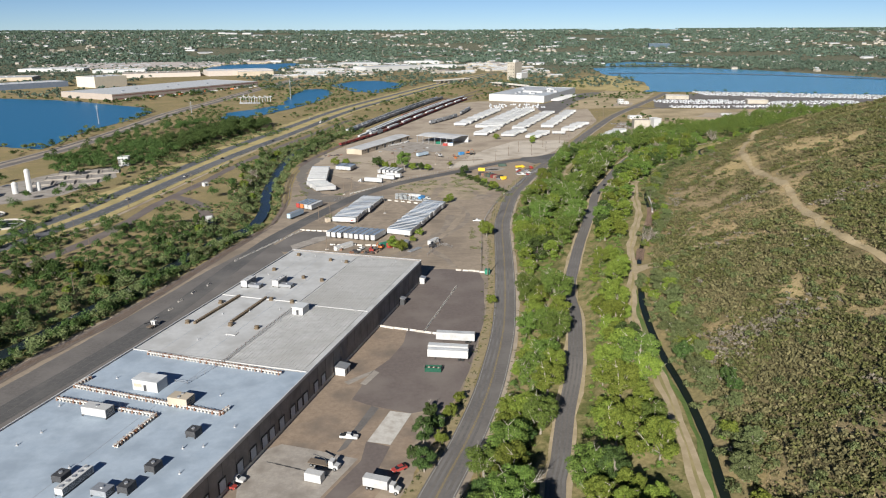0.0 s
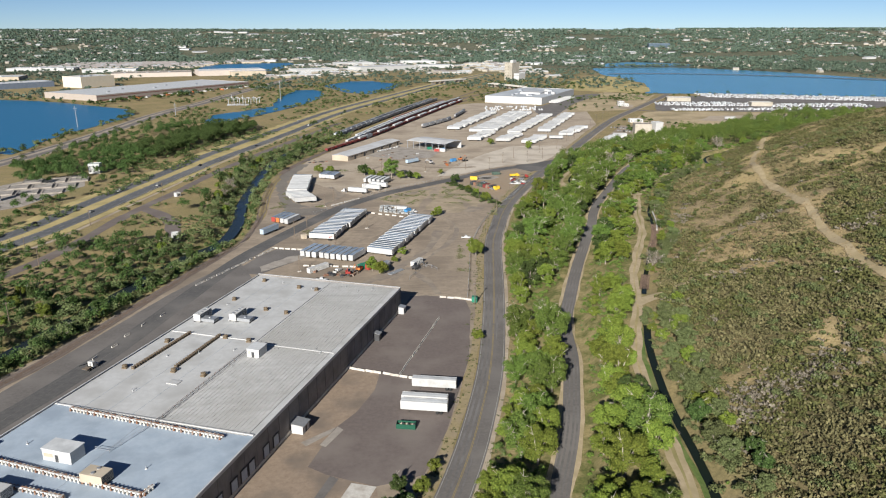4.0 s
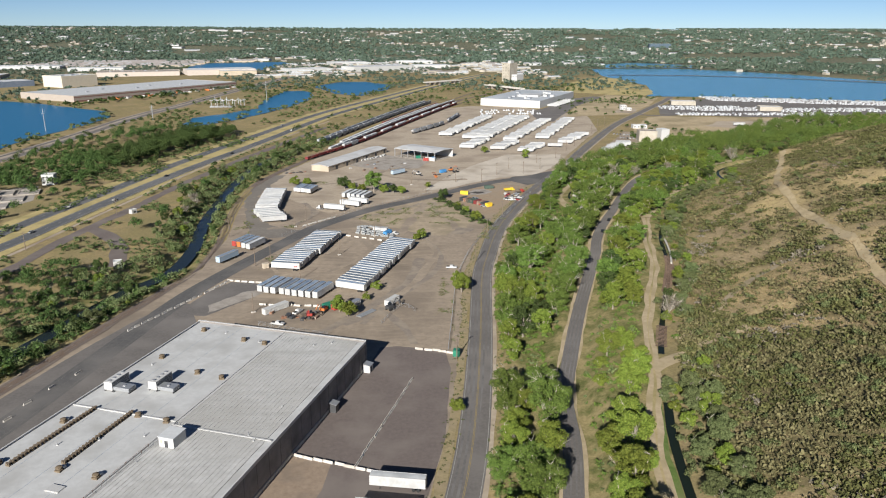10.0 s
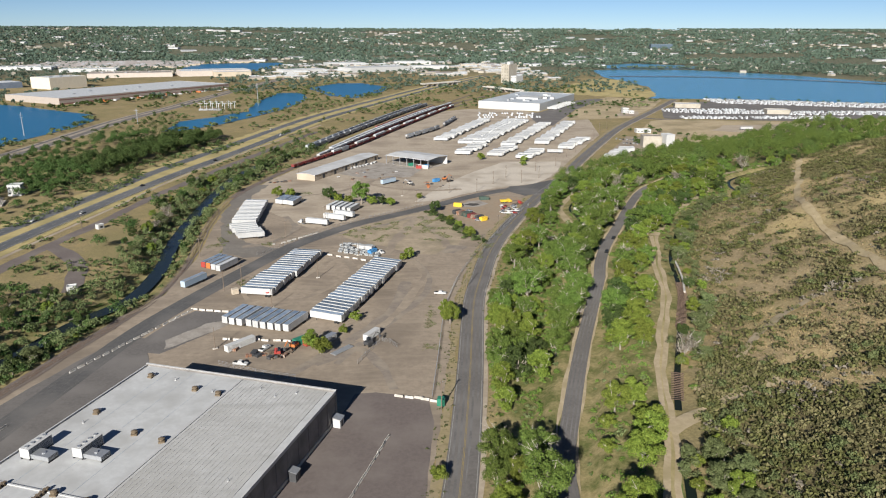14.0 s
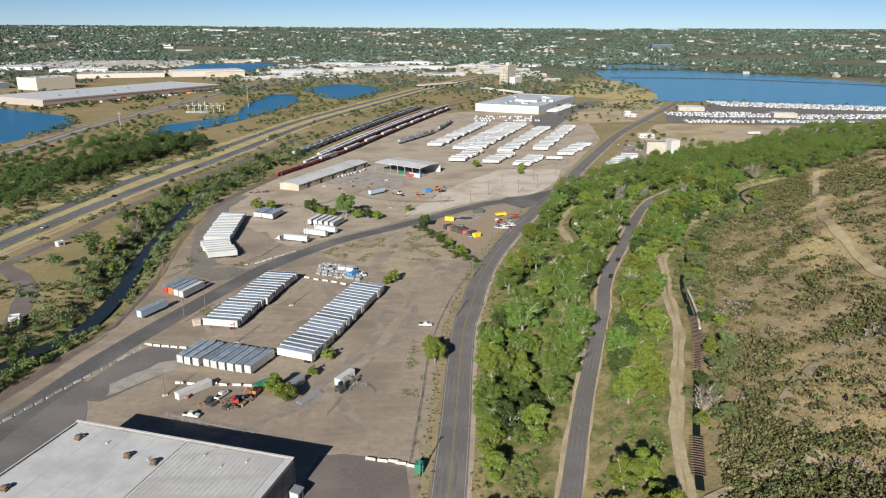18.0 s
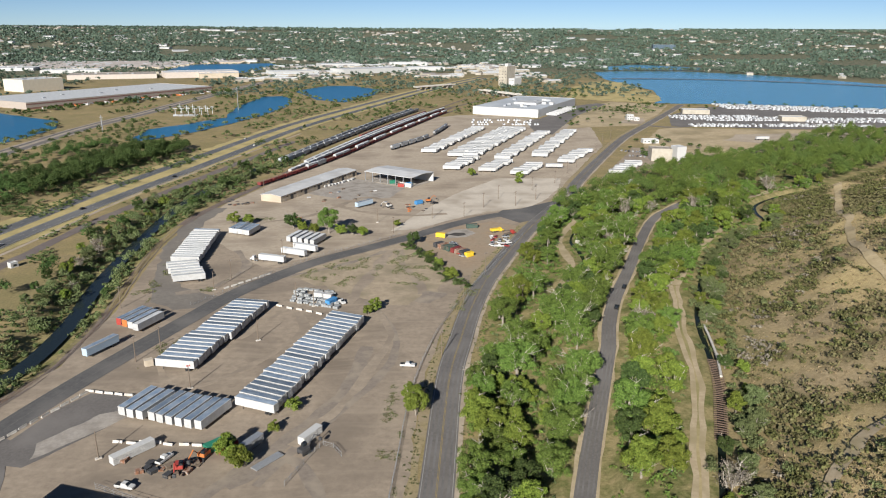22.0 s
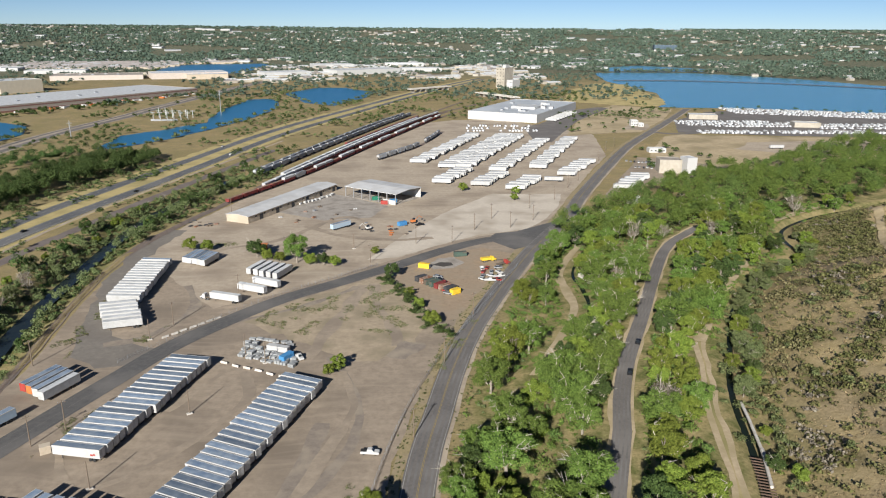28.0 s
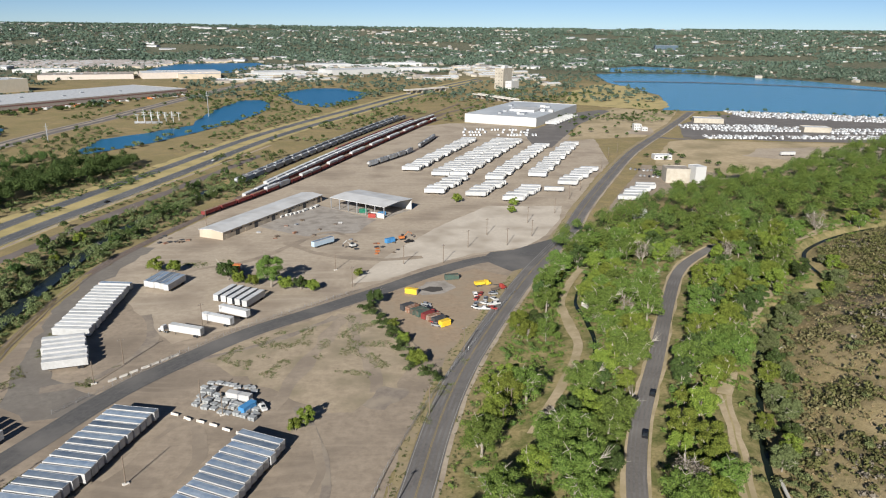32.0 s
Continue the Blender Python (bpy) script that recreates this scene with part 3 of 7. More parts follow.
# ---- paints and metals ----
trailer_white = mat("trailer_white", (0.43, 0.43, 0.425), (0.52, 0.52, 0.51), 1.2, 0.5, c=(0.41, 0.405, 0.39), big=0.5, rand=0.12)
# Blue tint paints in the sky that grey metal roofs mirror.
sky_tinted_roof = mat("sky_tinted_roof", (0.2, 0.25, 0.31), (0.3, 0.355, 0.42), 0.8, 0.5, metal=0.2, c=(0.15, 0.21, 0.3), big=0.25, rand=0.4)
pale_roof = mat("pale_roof", (0.52, 0.53, 0.53), (0.62, 0.63, 0.63), 0.6, 0.6, c=(0.44, 0.45, 0.45), big=0.2, rand=0.12)
lot_roof = mat("lot_roof", (0.4, 0.41, 0.42), (0.55, 0.56, 0.57), 0.6, 0.6, c=(0.35, 0.36, 0.37), big=0.2, rand=0.25)
black = mat("black_rubber", (0.02, 0.02, 0.02), (0.04, 0.04, 0.04), 3, 0.85)
dark_steel = mat("dark_steel", (0.06, 0.06, 0.065), (0.1, 0.1, 0.1), 2, 0.6, metal=0.3)
galvanised = mat("galvanised", (0.4, 0.41, 0.42), (0.52, 0.53, 0.54), 1.5, 0.45, metal=0.6)
rust = mat("rusty_steel", (0.16, 0.075, 0.045), (0.28, 0.14, 0.08), 2.0, 0.85, c=(0.35, 0.3, 0.26), big=0.8)
red_paint = mat("red_paint", (0.3, 0.045, 0.035), (0.38, 0.06, 0.05), 1.5, 0.5)
orange_paint = mat("orange_paint", (0.45, 0.14, 0.04), (0.52, 0.18, 0.06), 1.5, 0.5)
yellow_paint = mat("yellow_paint", (0.7, 0.45, 0.03), (0.75, 0.52, 0.06), 1.5, 0.5)
green_paint = mat("green_paint", (0.02, 0.16, 0.1), (0.04, 0.22, 0.14), 1.5, 0.5)
blue_paint = mat("blue_paint", (0.05, 0.2, 0.42), (0.08, 0.26, 0.5), 1.5, 0.5)
silver_paint = mat("silver_paint", (0.4, 0.41, 0.42), (0.46, 0.47, 0.48), 1.5, 0.35, metal=0.5)
black_paint = mat("black_paint", (0.012, 0.013, 0.015), (0.02, 0.02, 0.022), 1.5, 0.3)
maroon = mat("maroon_paint", (0.17, 0.03, 0.03), (0.24, 0.045, 0.04), 0.8, 0.7, c=(0.12, 0.03, 0.03), big=0.3, rand=0.25)
wood = mat("weathered_wood", (0.13, 0.1, 0.075), (0.21, 0.165, 0.125), 3, 0.9)
glass = mat("dark_glass", (0.015, 0.02, 0.025), (0.03, 0.035, 0.04), 0.5, 0.08, spec=0.6)
ballast = mat("ballast", (0.13, 0.105, 0.09), (0.21, 0.175, 0.15), 1.2, 0.95, c=(0.16, 0.12, 0.095), big=0.1, bump=0.3)
blue_roof = mat("blue_membrane", (0.33, 0.395, 0.465), (0.41, 0.475, 0.54), 0.25, 0.7, c=(0.29, 0.345, 0.405), big=0.12)
tan_stucco = mat("tan_wall", (0.45, 0.38, 0.29), (0.54, 0.46, 0.36), 0.4, 0.9, c=(0.4, 0.34, 0.26), big=0.1)
tar = mat("tar_stain", (0.05, 0.045, 0.04), (0.09, 0.08, 0.07), 1.0, 0.9)


# ---- lesser ways, yards and lines ----
patch("truck_pad", [(3.5, 334), (7, 349), (14, 350), (32, 345), (33.5, 330), (30, 283), (25, 258), (20, 232), (13, 209), (0, 204), (-14, 210), (-20, 214), (-15, 234), (-9, 244), (-4, 259), (-3, 272), (-15, 275), (-14, 278)], pad_mat, "brown-grey asphalt truck pad with faded lines", 0.07, 0.4)
stained = mat("stained_apron", (0.24, 0.18, 0.13), (0.33, 0.255, 0.19), 0.5, 0.93, c=(0.185, 0.15, 0.12), big=0.09)
patch("dock_apron", [(-3, 272), (-4, 259), (-9, 244), (-15, 234), (-20, 214), (-14, 210), (0, 204), (2, 190), (-4, 172), (-14, 150), (-54, 150), (-15, 276)], stained, "brown stained dock apron along the warehouse", 0.06, 0.5)
patch("dock_slab", [(-49, 180), (-38.4, 187.5), (-28, 184), (-15, 179), (-25, 158), (-45, 158)], concrete, "pale concrete dock slab with dark drains", 0.08, 0.1)
patch("concrete_slab", [(-7, 206), (0, 204), (-6, 186), (-13, 188)], concrete_lt, "pale concrete slab", 0.1, 0.1)
patch("asphalt_strip", [(-13.2, 209.5), (-10.6, 208), (-19, 184.5), (-21.5, 182.5)], asphalt, "narrow grey asphalt strip", 0.09, 0.1)
patch("asphalt_strip", [(-13, 188), (-6, 185), (-9, 174), (-18, 158), (-24, 158), (-14, 178)], pad_mat, "worn grey asphalt strip", 0.09, 0.5)
patch("pale_strip", [(-14, 235.5), (-18.2, 225), (-16.2, 224), (-12, 233.5)], concrete, "pale worn concrete strip", 0.1, 0.2)
patch("pale_strip", [(-14.5, 235), (-24, 226.6), (-22.2, 224.4), (-16, 231)], concrete, "pale worn concrete strip", 0.105, 0.2)
for k in range(6):
    patch("slab_drain", [(-41 + k * 2.9, 178.5 - k * 1.2), (-36.5 + k * 2.9, 177.0 - k * 1.2), (-36.6 + k * 2.9, 176.6 - k * 1.2), (-41.1 + k * 2.9, 178.1 - k * 1.2)], asphalt_dark, "dark drain slot in the slab", 0.1)
patch("road_apron", [(-62.4, 351.6), (-139.2, 103.2), (-182, 103.2), (-162.5, 160), (-146.5, 212), (-131, 262), (-117, 312), (-107, 350), (-97, 380), (-88, 400), (-80, 396)], asphalt, "worn asphalt access way along the warehouse", 0.1, 0.5)
patch("old_slab", [(-76, 413.7), (-69.7, 425.5), (-58, 424), (-47, 417), (-56, 402), (-70, 382), (-84, 385), (-80, 400)], asphalt, "cracked grey slab with pale patches", 0.09, 0.4)
patch("bare_slab", [(-72, 395), (-60, 411), (-53, 415.5), (-50, 411), (-64, 392), (-70, 386)], concrete, "worn pale concrete strip", 0.12, 1.4, 2.0)
patch("gravel_loop", [(-101, 590), (-92, 552), (-86, 528), (-78, 512), (-66, 500), (-52, 508), (-46, 518), (-60, 522), (-72, 530), (-82, 545), (-91, 575), (-98, 630), (-90, 690), (-100, 690), (-106, 640)], mat("grey_gravel", (0.165, 0.148, 0.127), (0.235, 0.21, 0.18), 0.4, 0.95, c=(0.17, 0.15, 0.13), big=0.08), "grey gravel turning loop", 0.07, 3.5)
patch("paved_yard", [(178, 1053), (180, 1172), (205, 1196), (282, 1362), (330, 1404), (345, 1395), (262, 1230), (215, 1100), (196, 1045)], asphalt, "grey paved yard beside the distribution building", 0.1, 1.0)
patch("paved_yard", [(-10, 712), (-45, 735), (-18, 795), (0, 780), (30, 752), (20, 720)], concrete, "worn grey yard beside the open shed", 0.07, 1.5)
patch("weedy_mound", [(-28, 548), (-8, 566), (20, 592), (40, 612), (50, 585), (58, 552), (50, 520), (30, 505), (12, 520)], mat("tan_mound", (0.3, 0.24, 0.17), (0.44, 0.355, 0.25), 0.3, 0.95, c=(0.25, 0.21, 0.14), big=0.06, bump=0.3), "tan bare mound with sparse dry weeds", 0.07, 4.0)
yard_worn = mat("yard_wheel_dirt", (0.2, 0.165, 0.135), (0.28, 0.235, 0.19), 0.5, 0.95, c=(0.33, 0.275, 0.21), big=0.12)
patch("scrap_yard", [(40, 603), (52, 571), (63, 545), (73, 548), (86, 583), (100, 622), (104, 640), (88, 652), (66, 640), (46, 622)], mat("rusty_earth", (0.27, 0.2, 0.135), (0.37, 0.285, 0.2), 0.4, 0.95, c=(0.31, 0.25, 0.18), big=0.08, bump=0.2), "rust-brown bare earth of the scrap yard", 0.075, 2.5)
patch("broken_slab", [(55, 618), (62, 632), (72, 634), (76, 624), (70, 616), (60, 614)], concrete, "broken pale concrete round a dark puddle", 0.09, 1.6, 2.0)
patch("puddle", [(59, 620), (63, 626), (69, 625), (70, 620), (65, 617.5)], tar, "dark oily puddle on broken concrete", 0.1, 1.0, 1.5)
patch("stained_earth", [(40, 512), (46, 524), (54, 522), (53, 512), (47, 507)], yard_worn, "dark stained earth beside the fence", 0.085, 2.5, 2.0)
patch("side_yard", [(185, 770), (210, 830), (245, 905), (262, 950), (300, 940), (330, 890), (300, 850), (240, 790), (205, 755)], dirt, "packed dirt yard beside the pump house", 0.07, 1.5)
tan_field = mat("tan_field", (0.36, 0.28, 0.17), (0.5, 0.4, 0.255), 0.15, 0.95, c=(0.27, 0.22, 0.125), big=0.025, bump=0.2)
patch("dry_field", [(275, 955), (335, 1095), (362, 1108), (395, 1100), (560, 1080), (700, 1122), (800, 1176), (900, 1220), (900, 1100), (640, 1060), (560, 950), (440, 880), (360, 868), (310, 890)], tan_field, "tan mown dry field", 0.05, 4.0, 15)
patch("dirt_field", [(380, 1000), (420, 1050), (540, 1062), (600, 1055), (540, 990), (450, 960)], dirt_pale, "pale graded dirt in the dry field", 0.07, 6.0, 8)
patch("dry_field", [(222, 1095), (262, 1112), (318, 1128), (392, 1264), (440, 1380), (362, 1436), (338, 1400), (262, 1228)], tan_field, "tan dry field beside the road", 0.06, 2.0, 12)
patch("gravel_lot", [(300, 1150), (322, 1195), (350, 1205), (335, 1140)], dirt_pale, "pale gravel lot round small white houses", 0.08, 1.5)
patch("boat_lot", [(362, 1123), (395, 1235), (480, 1345), (560, 1372), (740, 1304), (860, 1272), (790, 1180), (690, 1130), (560, 1090), (490, 1095)], asphalt, "asphalt storage lot beside the lake", 0.06, 2.0, 15)
patch("lake_headland", [(295, 1494), (360, 1440), (414, 1409), (455, 1450), (470, 1500), (480, 1600), (500, 1870), (440, 1900), (340, 1700)], gold, "dry grass headland in the lake", 0.35, 6.0, 15)
patch("far_field", [(1000, 2900), (1480, 2900), (1560, 3100), (1120, 3150)], dry_grass, "pale dry field far across the lake", 6.0, 4.0, 30)
ribbon("causeway", spline([(501, 1982), (560, 1985), (685, 1977), (800, 1935), (927, 1860), (1078, 1720), (1350, 1450)], 30), 15, ballast, "thin stone causeway across the lake", 1.5)
ribbon("road_side", spline([(330, 1128), (350, 1112), (380, 1118), (420, 1160), (470, 1235)], 8), 9, asphalt, "grey side road to the storage lot", 0.14)
ribbon("track_side", spline([(93, 487), (98, 497), (106, 512), (119, 545), (121, 575), (123, 600), (138, 641), (152, 662)], 4), 3.8, track_dirt, "pale dirt track looping between the trees", 0.45, wobble=1.0)
ribbon("track_side", spline([(152, 490), (168, 520), (190, 555), (214, 588), (226, 612), (236, 640), (262, 660), (300, 690)], 4), 4, track_dirt, "dirt track beside the canal bend", 0.5, wobble=0.8)
ribbon("hill_trail", spline([(313, 660), (257, 553), (236, 512), (214, 466), (200, 415), (186, 350), (172, 303), (162, 262), (158, 221), (150, 170)], 5), 3.2, mat("tan_trail", (0.4, 0.31, 0.18), (0.5, 0.4, 0.25), 0.6, 0.95, c=(0.34, 0.27, 0.15), big=0.1), "tan worn trail over the hillside", 0.35, wobble=1.6)
ribbon("hill_trail", spline([(112, 322), (122, 326), (135, 338), (150, 352), (166, 360)], 4), 3.0, track_dirt, "tan worn trail over the hillside", 0.45, wobble=1.5)
verge_grass = mat("verge_grass", (0.23, 0.185, 0.1), (0.36, 0.29, 0.165), 0.5, 0.95, c=(0.3, 0.24, 0.165), big=0.09, bump=0.3)
ribbon("road_verge", ROAD1, 3.4, verge_grass, "dry grass verge", 0.09, off=-6.7, wobble=1.6)
ribbon("road_verge", ROAD1, 1.6, dirt_pale, "pale gravel road shoulder", 0.1, off=5.6, wobble=0.6)
ribbon("road_verge", ROAD2, 1.3, track_dirt, "pale dirt verge", 0.22, off=-3.1, wobble=1.1, flat=True)
ribbon("road_verge", ROAD2, 1.1, track_dirt, "pale dirt verge", 0.22, off=3.0, wobble=1.1, flat=True)
ribbon("yard_track", spline([(-30, 352), (-12, 372), (6, 400), (18, 430), (22, 462)], 4), 5, yard_worn, "broad worn wheel track in the dirt", 0.06, wobble=1.8)
yard_faint = mat("yard_pale_dirt", (0.27, 0.218, 0.165), (0.385, 0.315, 0.238), 0.3, 0.95, c=(0.24, 0.195, 0.15), big=0.06, bump=0.15)
for k, (way, wide) in enumerate((([(26, 590), (20, 560), (14, 530), (10, 508)], 6.0), ([(30, 592), (33, 565), (40, 540), (44, 520)], 5.0), ([(22, 588), (8, 570), (-8, 556), (-26, 545)], 3.5), ([(24, 498), (30, 470), (24, 440), (16, 415), (4, 392)], 3.2), ([(-56, 450), (-40, 428), (-24, 440), (-6, 476), (-16, 500), (-30, 470)], 2.6), ([(-60, 590), (-48, 560), (-58, 530), (-72, 522)], 4.0), ([(-20, 700), (6, 676), (40, 668), (60, 672)], 4.5), ([(-60, 650), (-30, 668), (0, 720), (16, 712)], 4.0))):
    ribbon("yard_track", spline(way, 3), wide, yard_faint if k % 3 != 2 else yard_worn, "faint packed wheel track in the dirt", 0.082 + 0.001 * k, wobble=1.9)
ribbon("yard_track", spline([(20, 352), (14, 372), (4, 385), (-10, 372)], 4), 4, yard_worn, "broad worn wheel track in the dirt", 0.062, wobble=1.6)
ribbon("yard_track", spline([(-2, 372), (8, 395), (20, 418), (31, 445), (33, 470), (27, 492), (18, 510)], 4), 3.0, yard_worn, "dark worn wheel track", 0.08, wobble=1.0)
ribbon("path_verge", spline([(-262, 320), (-228, 385), (-208, 430), (-199, 475), (-192, 536), (-181, 620), (-169, 728), (-143, 850), (-98, 1050)], 12), 2.6, dirt_pale, "narrow pale path", 0.1, wobble=0.5)
ribbon("gravel_spur", spline([(-180, 525), (-166, 512), (-154, 497), (-143, 475), (-135, 450)], 5), 9, pad_mat, "worn brown gravel spur to a white shed", 0.11, wobble=1.5)
ribbon("railbed", RAIL, 5.5, ballast, "brown ballast railway bed", 0.16, wobble=0.7)
for off in (-0.72, 0.72):
    ribbon("rail", RAIL, 0.16, rust, "worn steel rail", 0.34, off=off)
for off in (-3.4, 0.2, 3.6):
    ribbon("lane_line", DRIVE, 0.12, asphalt, "worn pale wheel line", 0.135, off=off)
for line in (HWY_A, HWY_B):
    for off in (-4.3, 4.3):
        ribbon("edge_line", line, 0.3, line_white, "white edge line", 0.15, off=off)


def dashes(line, off, every, length, width, lift):
    d = np.r_[0, np.cumsum(np.hypot(*np.diff(line[:, :2], axis=0).T))]
    v, f = [], []
    for s in np.arange(0, d[-1] - length, every):
        pts = []
        for q in (s, s + length):
            x, y = np.interp(q, d, line[:, 0]), np.interp(q, d, line[:, 1])
            x2, y2 = np.interp(q + 0.5, d, line[:, 0]), np.interp(q + 0.5, d, line[:, 1])
            n = Vector((y2 - y, x - x2)).normalized() if (x2, y2) != (x, y) else Vector((1, 0))
            pts.append((x + n.x * (off - width / 2), y + n.y * (off - width / 2)))
            pts.append((x + n.x * (off + width / 2), y + n.y * (off + width / 2)))
        k = len(v)
        v += [(*p, lift) for p in pts]
        f.append((k, k + 1, k + 3, k + 2))
    return v, f


for line in (HWY_A, HWY_B):
    ob = new("lane_dashes", mesh_of("lane_dashes", *dashes(line, 0, 12, 4, 0.3, 0.28), line_white))
    tagged(ob, "dashed white lane line", "road marking", kind="structure")
ties = tagged(new("railway_ties", mesh_of("railway_ties", *dashes(RAIL[:90], 0, 0.62, 0.24, 2.6, 0.27), wood)), "weathered wooden railway ties in ballast", "railway ties", kind="stuff")

# ---- warehouse roof and docks ----
# Local x runs from the far wall towards the start of the flight, local y is negative across the roof.
for name, x0, x1, y0, y1, m, lab in (("roof_panel", 0.5, 66, -67.5, -32.2, roof_mat, ""), ("roof_panel", 66, 123, -67.5, -32.2, roof_mat, ""), ("roof_panel", 123.5, 259.5, -67.5, -0.5, blue_roof, "pale blue roof membrane")):
    part(name, boxes_mesh(name, [(x0, y0, 10.3, x1, y1, 10.34)], m), bld, lab)
rib_mat = yard_mat("ribbed_roof", (0.42, 0.415, 0.4), (0.54, 0.535, 0.52), (0.4, 0.39, 0.365), 72.8, (0.27, 0.26, 0.24))
for x0, x1 in ((0.5, 67.5), (68.5, 124)):
    v, f = [], []
    for y in np.arange(-31.2, -1.9, 1.35):
        n = len(v)
        v += [(x0, y, 10.36), (x1, y, 10.36), (x1, y + 0.35, 10.44), (x0, y + 0.35, 10.44)]
        f += [(n, n + 1, n + 2, n + 3)] + ([(n - 1, n - 2, n + 1, n)] if n else [])
    part("ribbed_roof", mesh_of("ribbed_roof", v, f, rib_mat), bld, "weathered ribbed metal roofing")
rib_dirt = mat("roof_rib_dirt", (0.37, 0.36, 0.345), (0.5, 0.49, 0.47), 0.35, 0.9, c=(0.5, 0.49, 0.47), big=0.1)
for x0, x1 in ((0.5, 67.5), (68.5, 124)):
    rib = boxes_mesh("rib", [(x0, -0.1, 10.36, x1, 0.1, 10.5)], rib_dirt)
    for y in np.arange(-30.8, -2.0, 1.35):
        part("rib", rib, bld, "", Matrix.Translation((0, y, 0)))
for b in ((-0.3, -68.3, 0, 0.2, 0.3, 10.9), (0.2, -68.3, 9.6, 260, -67.9, 10.7), (0.2, -0.1, 9.7, 260, 0.3, 10.75)):
    part("parapet", boxes_mesh("parapet", [b], white_paint if b[2] else wall_mat), bld, "white capped parapet")
part("coping", boxes_mesh("coping", [(-0.4, -68.4, 10.9, 0.3, 0.4, 11.0)], white_paint), bld, "white coping")
part("coping", boxes_mesh("coping", [(0.2, -32.4, 10.36, 123, -31.8, 10.55)], white_paint), bld, "white coping")
part("coping", boxes_mesh("coping", [(66.0, -67.5, 10.36, 66.5, -31.8, 10.6)], white_paint), bld, "white coping")
part("coping", boxes_mesh("coping", [(67.8, -31.8, 10.46, 68.4, -0.6, 10.65)], white_paint), bld, "white coping")
part("coping", boxes_mesh("coping", [(123.0, -67.5, 10.4, 123.5, -0.6, 10.7)], white_paint), bld, "white coping")
seam_m = mat("roof_seam", (0.3, 0.34, 0.39), (0.36, 0.4, 0.45), 0.5, 0.8)
part("seam", boxes_mesh("seam", [(124, -35, 10.34, 259, -34.75, 10.38)], seam_m), bld)
for y in (-58, -49.5, -41):
    part("seam", boxes_mesh("seam", [(1, y, 10.34, 65.8, y + 0.12, 10.36)], seam_m), bld)
    part("seam", boxes_mesh("seam", [(66.8, y, 10.34, 122.8, y + 0.12, 10.36)], seam_m), bld)
part("foundation", boxes_mesh("foundation", [(0, 0.0, 0, 260, 0.25, 1.1)], concrete_lt), bld, "pale concrete base course")
for x in np.arange(6, 260, 6.5):
    part("pilaster", boxes_mesh("pilaster", [(x, 0.0, 1.1, x + 0.35, 0.14, 9.7)], wall_mat), bld)
door_mat = mat("dock_door", (0.42, 0.46, 0.5), (0.5, 0.54, 0.58), 0.8, 0.6)
for x in (112.8, 118.6, 126.7, 130.7, 135.7, 143, 149.2, 153.5, 160, 167.2, 176, 184, 196, 205, 214, 223):
    d = part("dock_door", boxes_mesh("dock_door", [(x - 1.5, 0.1, 1.2, x + 1.5, 0.18, 4.6)] + [(x - 1.5, 0.16, z, x + 1.5, 0.21, z + 0.05) for z in (1.9, 2.6, 3.3, 4.0)], door_mat), bld, "pale blue-grey dock door")
    part("dock_frame", boxes_mesh("dock_frame", [(x - 1.8, 0.05, 1.1, x - 1.5, 0.3, 4.9), (x + 1.5, 0.05, 1.1, x + 1.8, 0.3, 4.9), (x - 1.8, 0.05, 4.6, x + 1.8, 0.3, 4.9)], dark_steel), d)


def on_roof(m_local):
    return bld.matrix_basis @ m_local


brown_hood = mat("brown_hood", (0.12, 0.09, 0.06), (0.21, 0.16, 0.105), 2, 0.8)


def rooftop_vent(x, y):
    e = empty("roof_fan", on_roof(pose(x, y, 10.35)), "small rusty curb-mounted roof fan with a brown hood", "roof fan", "roof fans on the warehouse")
    part("curb", boxes_mesh("curb", [(-0.8, -0.8, 0, 0.8, 0.8, 0.5)], brown_hood), e)
    v, f = merge(tube_geo([(0, 0, 0.5), (0, 0, 1.0)], [0.55, 0.6], 10), tube_geo([(0, 0, 0.95), (0, 0, 1.2), (0, 0, 1.4)], [0.9, 0.9, 0.35], 10))
    part("hood", mesh_of("hood", v, f, brown_hood), e, "brown metal hood")
    part("damper", boxes_mesh("damper", [(-1.9, -0.5, 0, -0.9, 0.5, 0.7)], galvanised), e)
    return e


fan = None
for x, y in ((7.4, -61.3), (11.2, -42.4), (11.9, -33.8), (31.5, -61.9), (38.3, -43.6), (39.4, -34), (75.4, -62.7), (66.8, -44.3), (67.3, -34.5), (97.3, -63.4), (95.3, -46), (95.3, -34.8)):
    if fan:
        copy_thing(fan, on_roof(pose(x, y, 10.35, 0, 0, 7 * (x % 5))))
    else:
        fan = rooftop_vent(x, y)


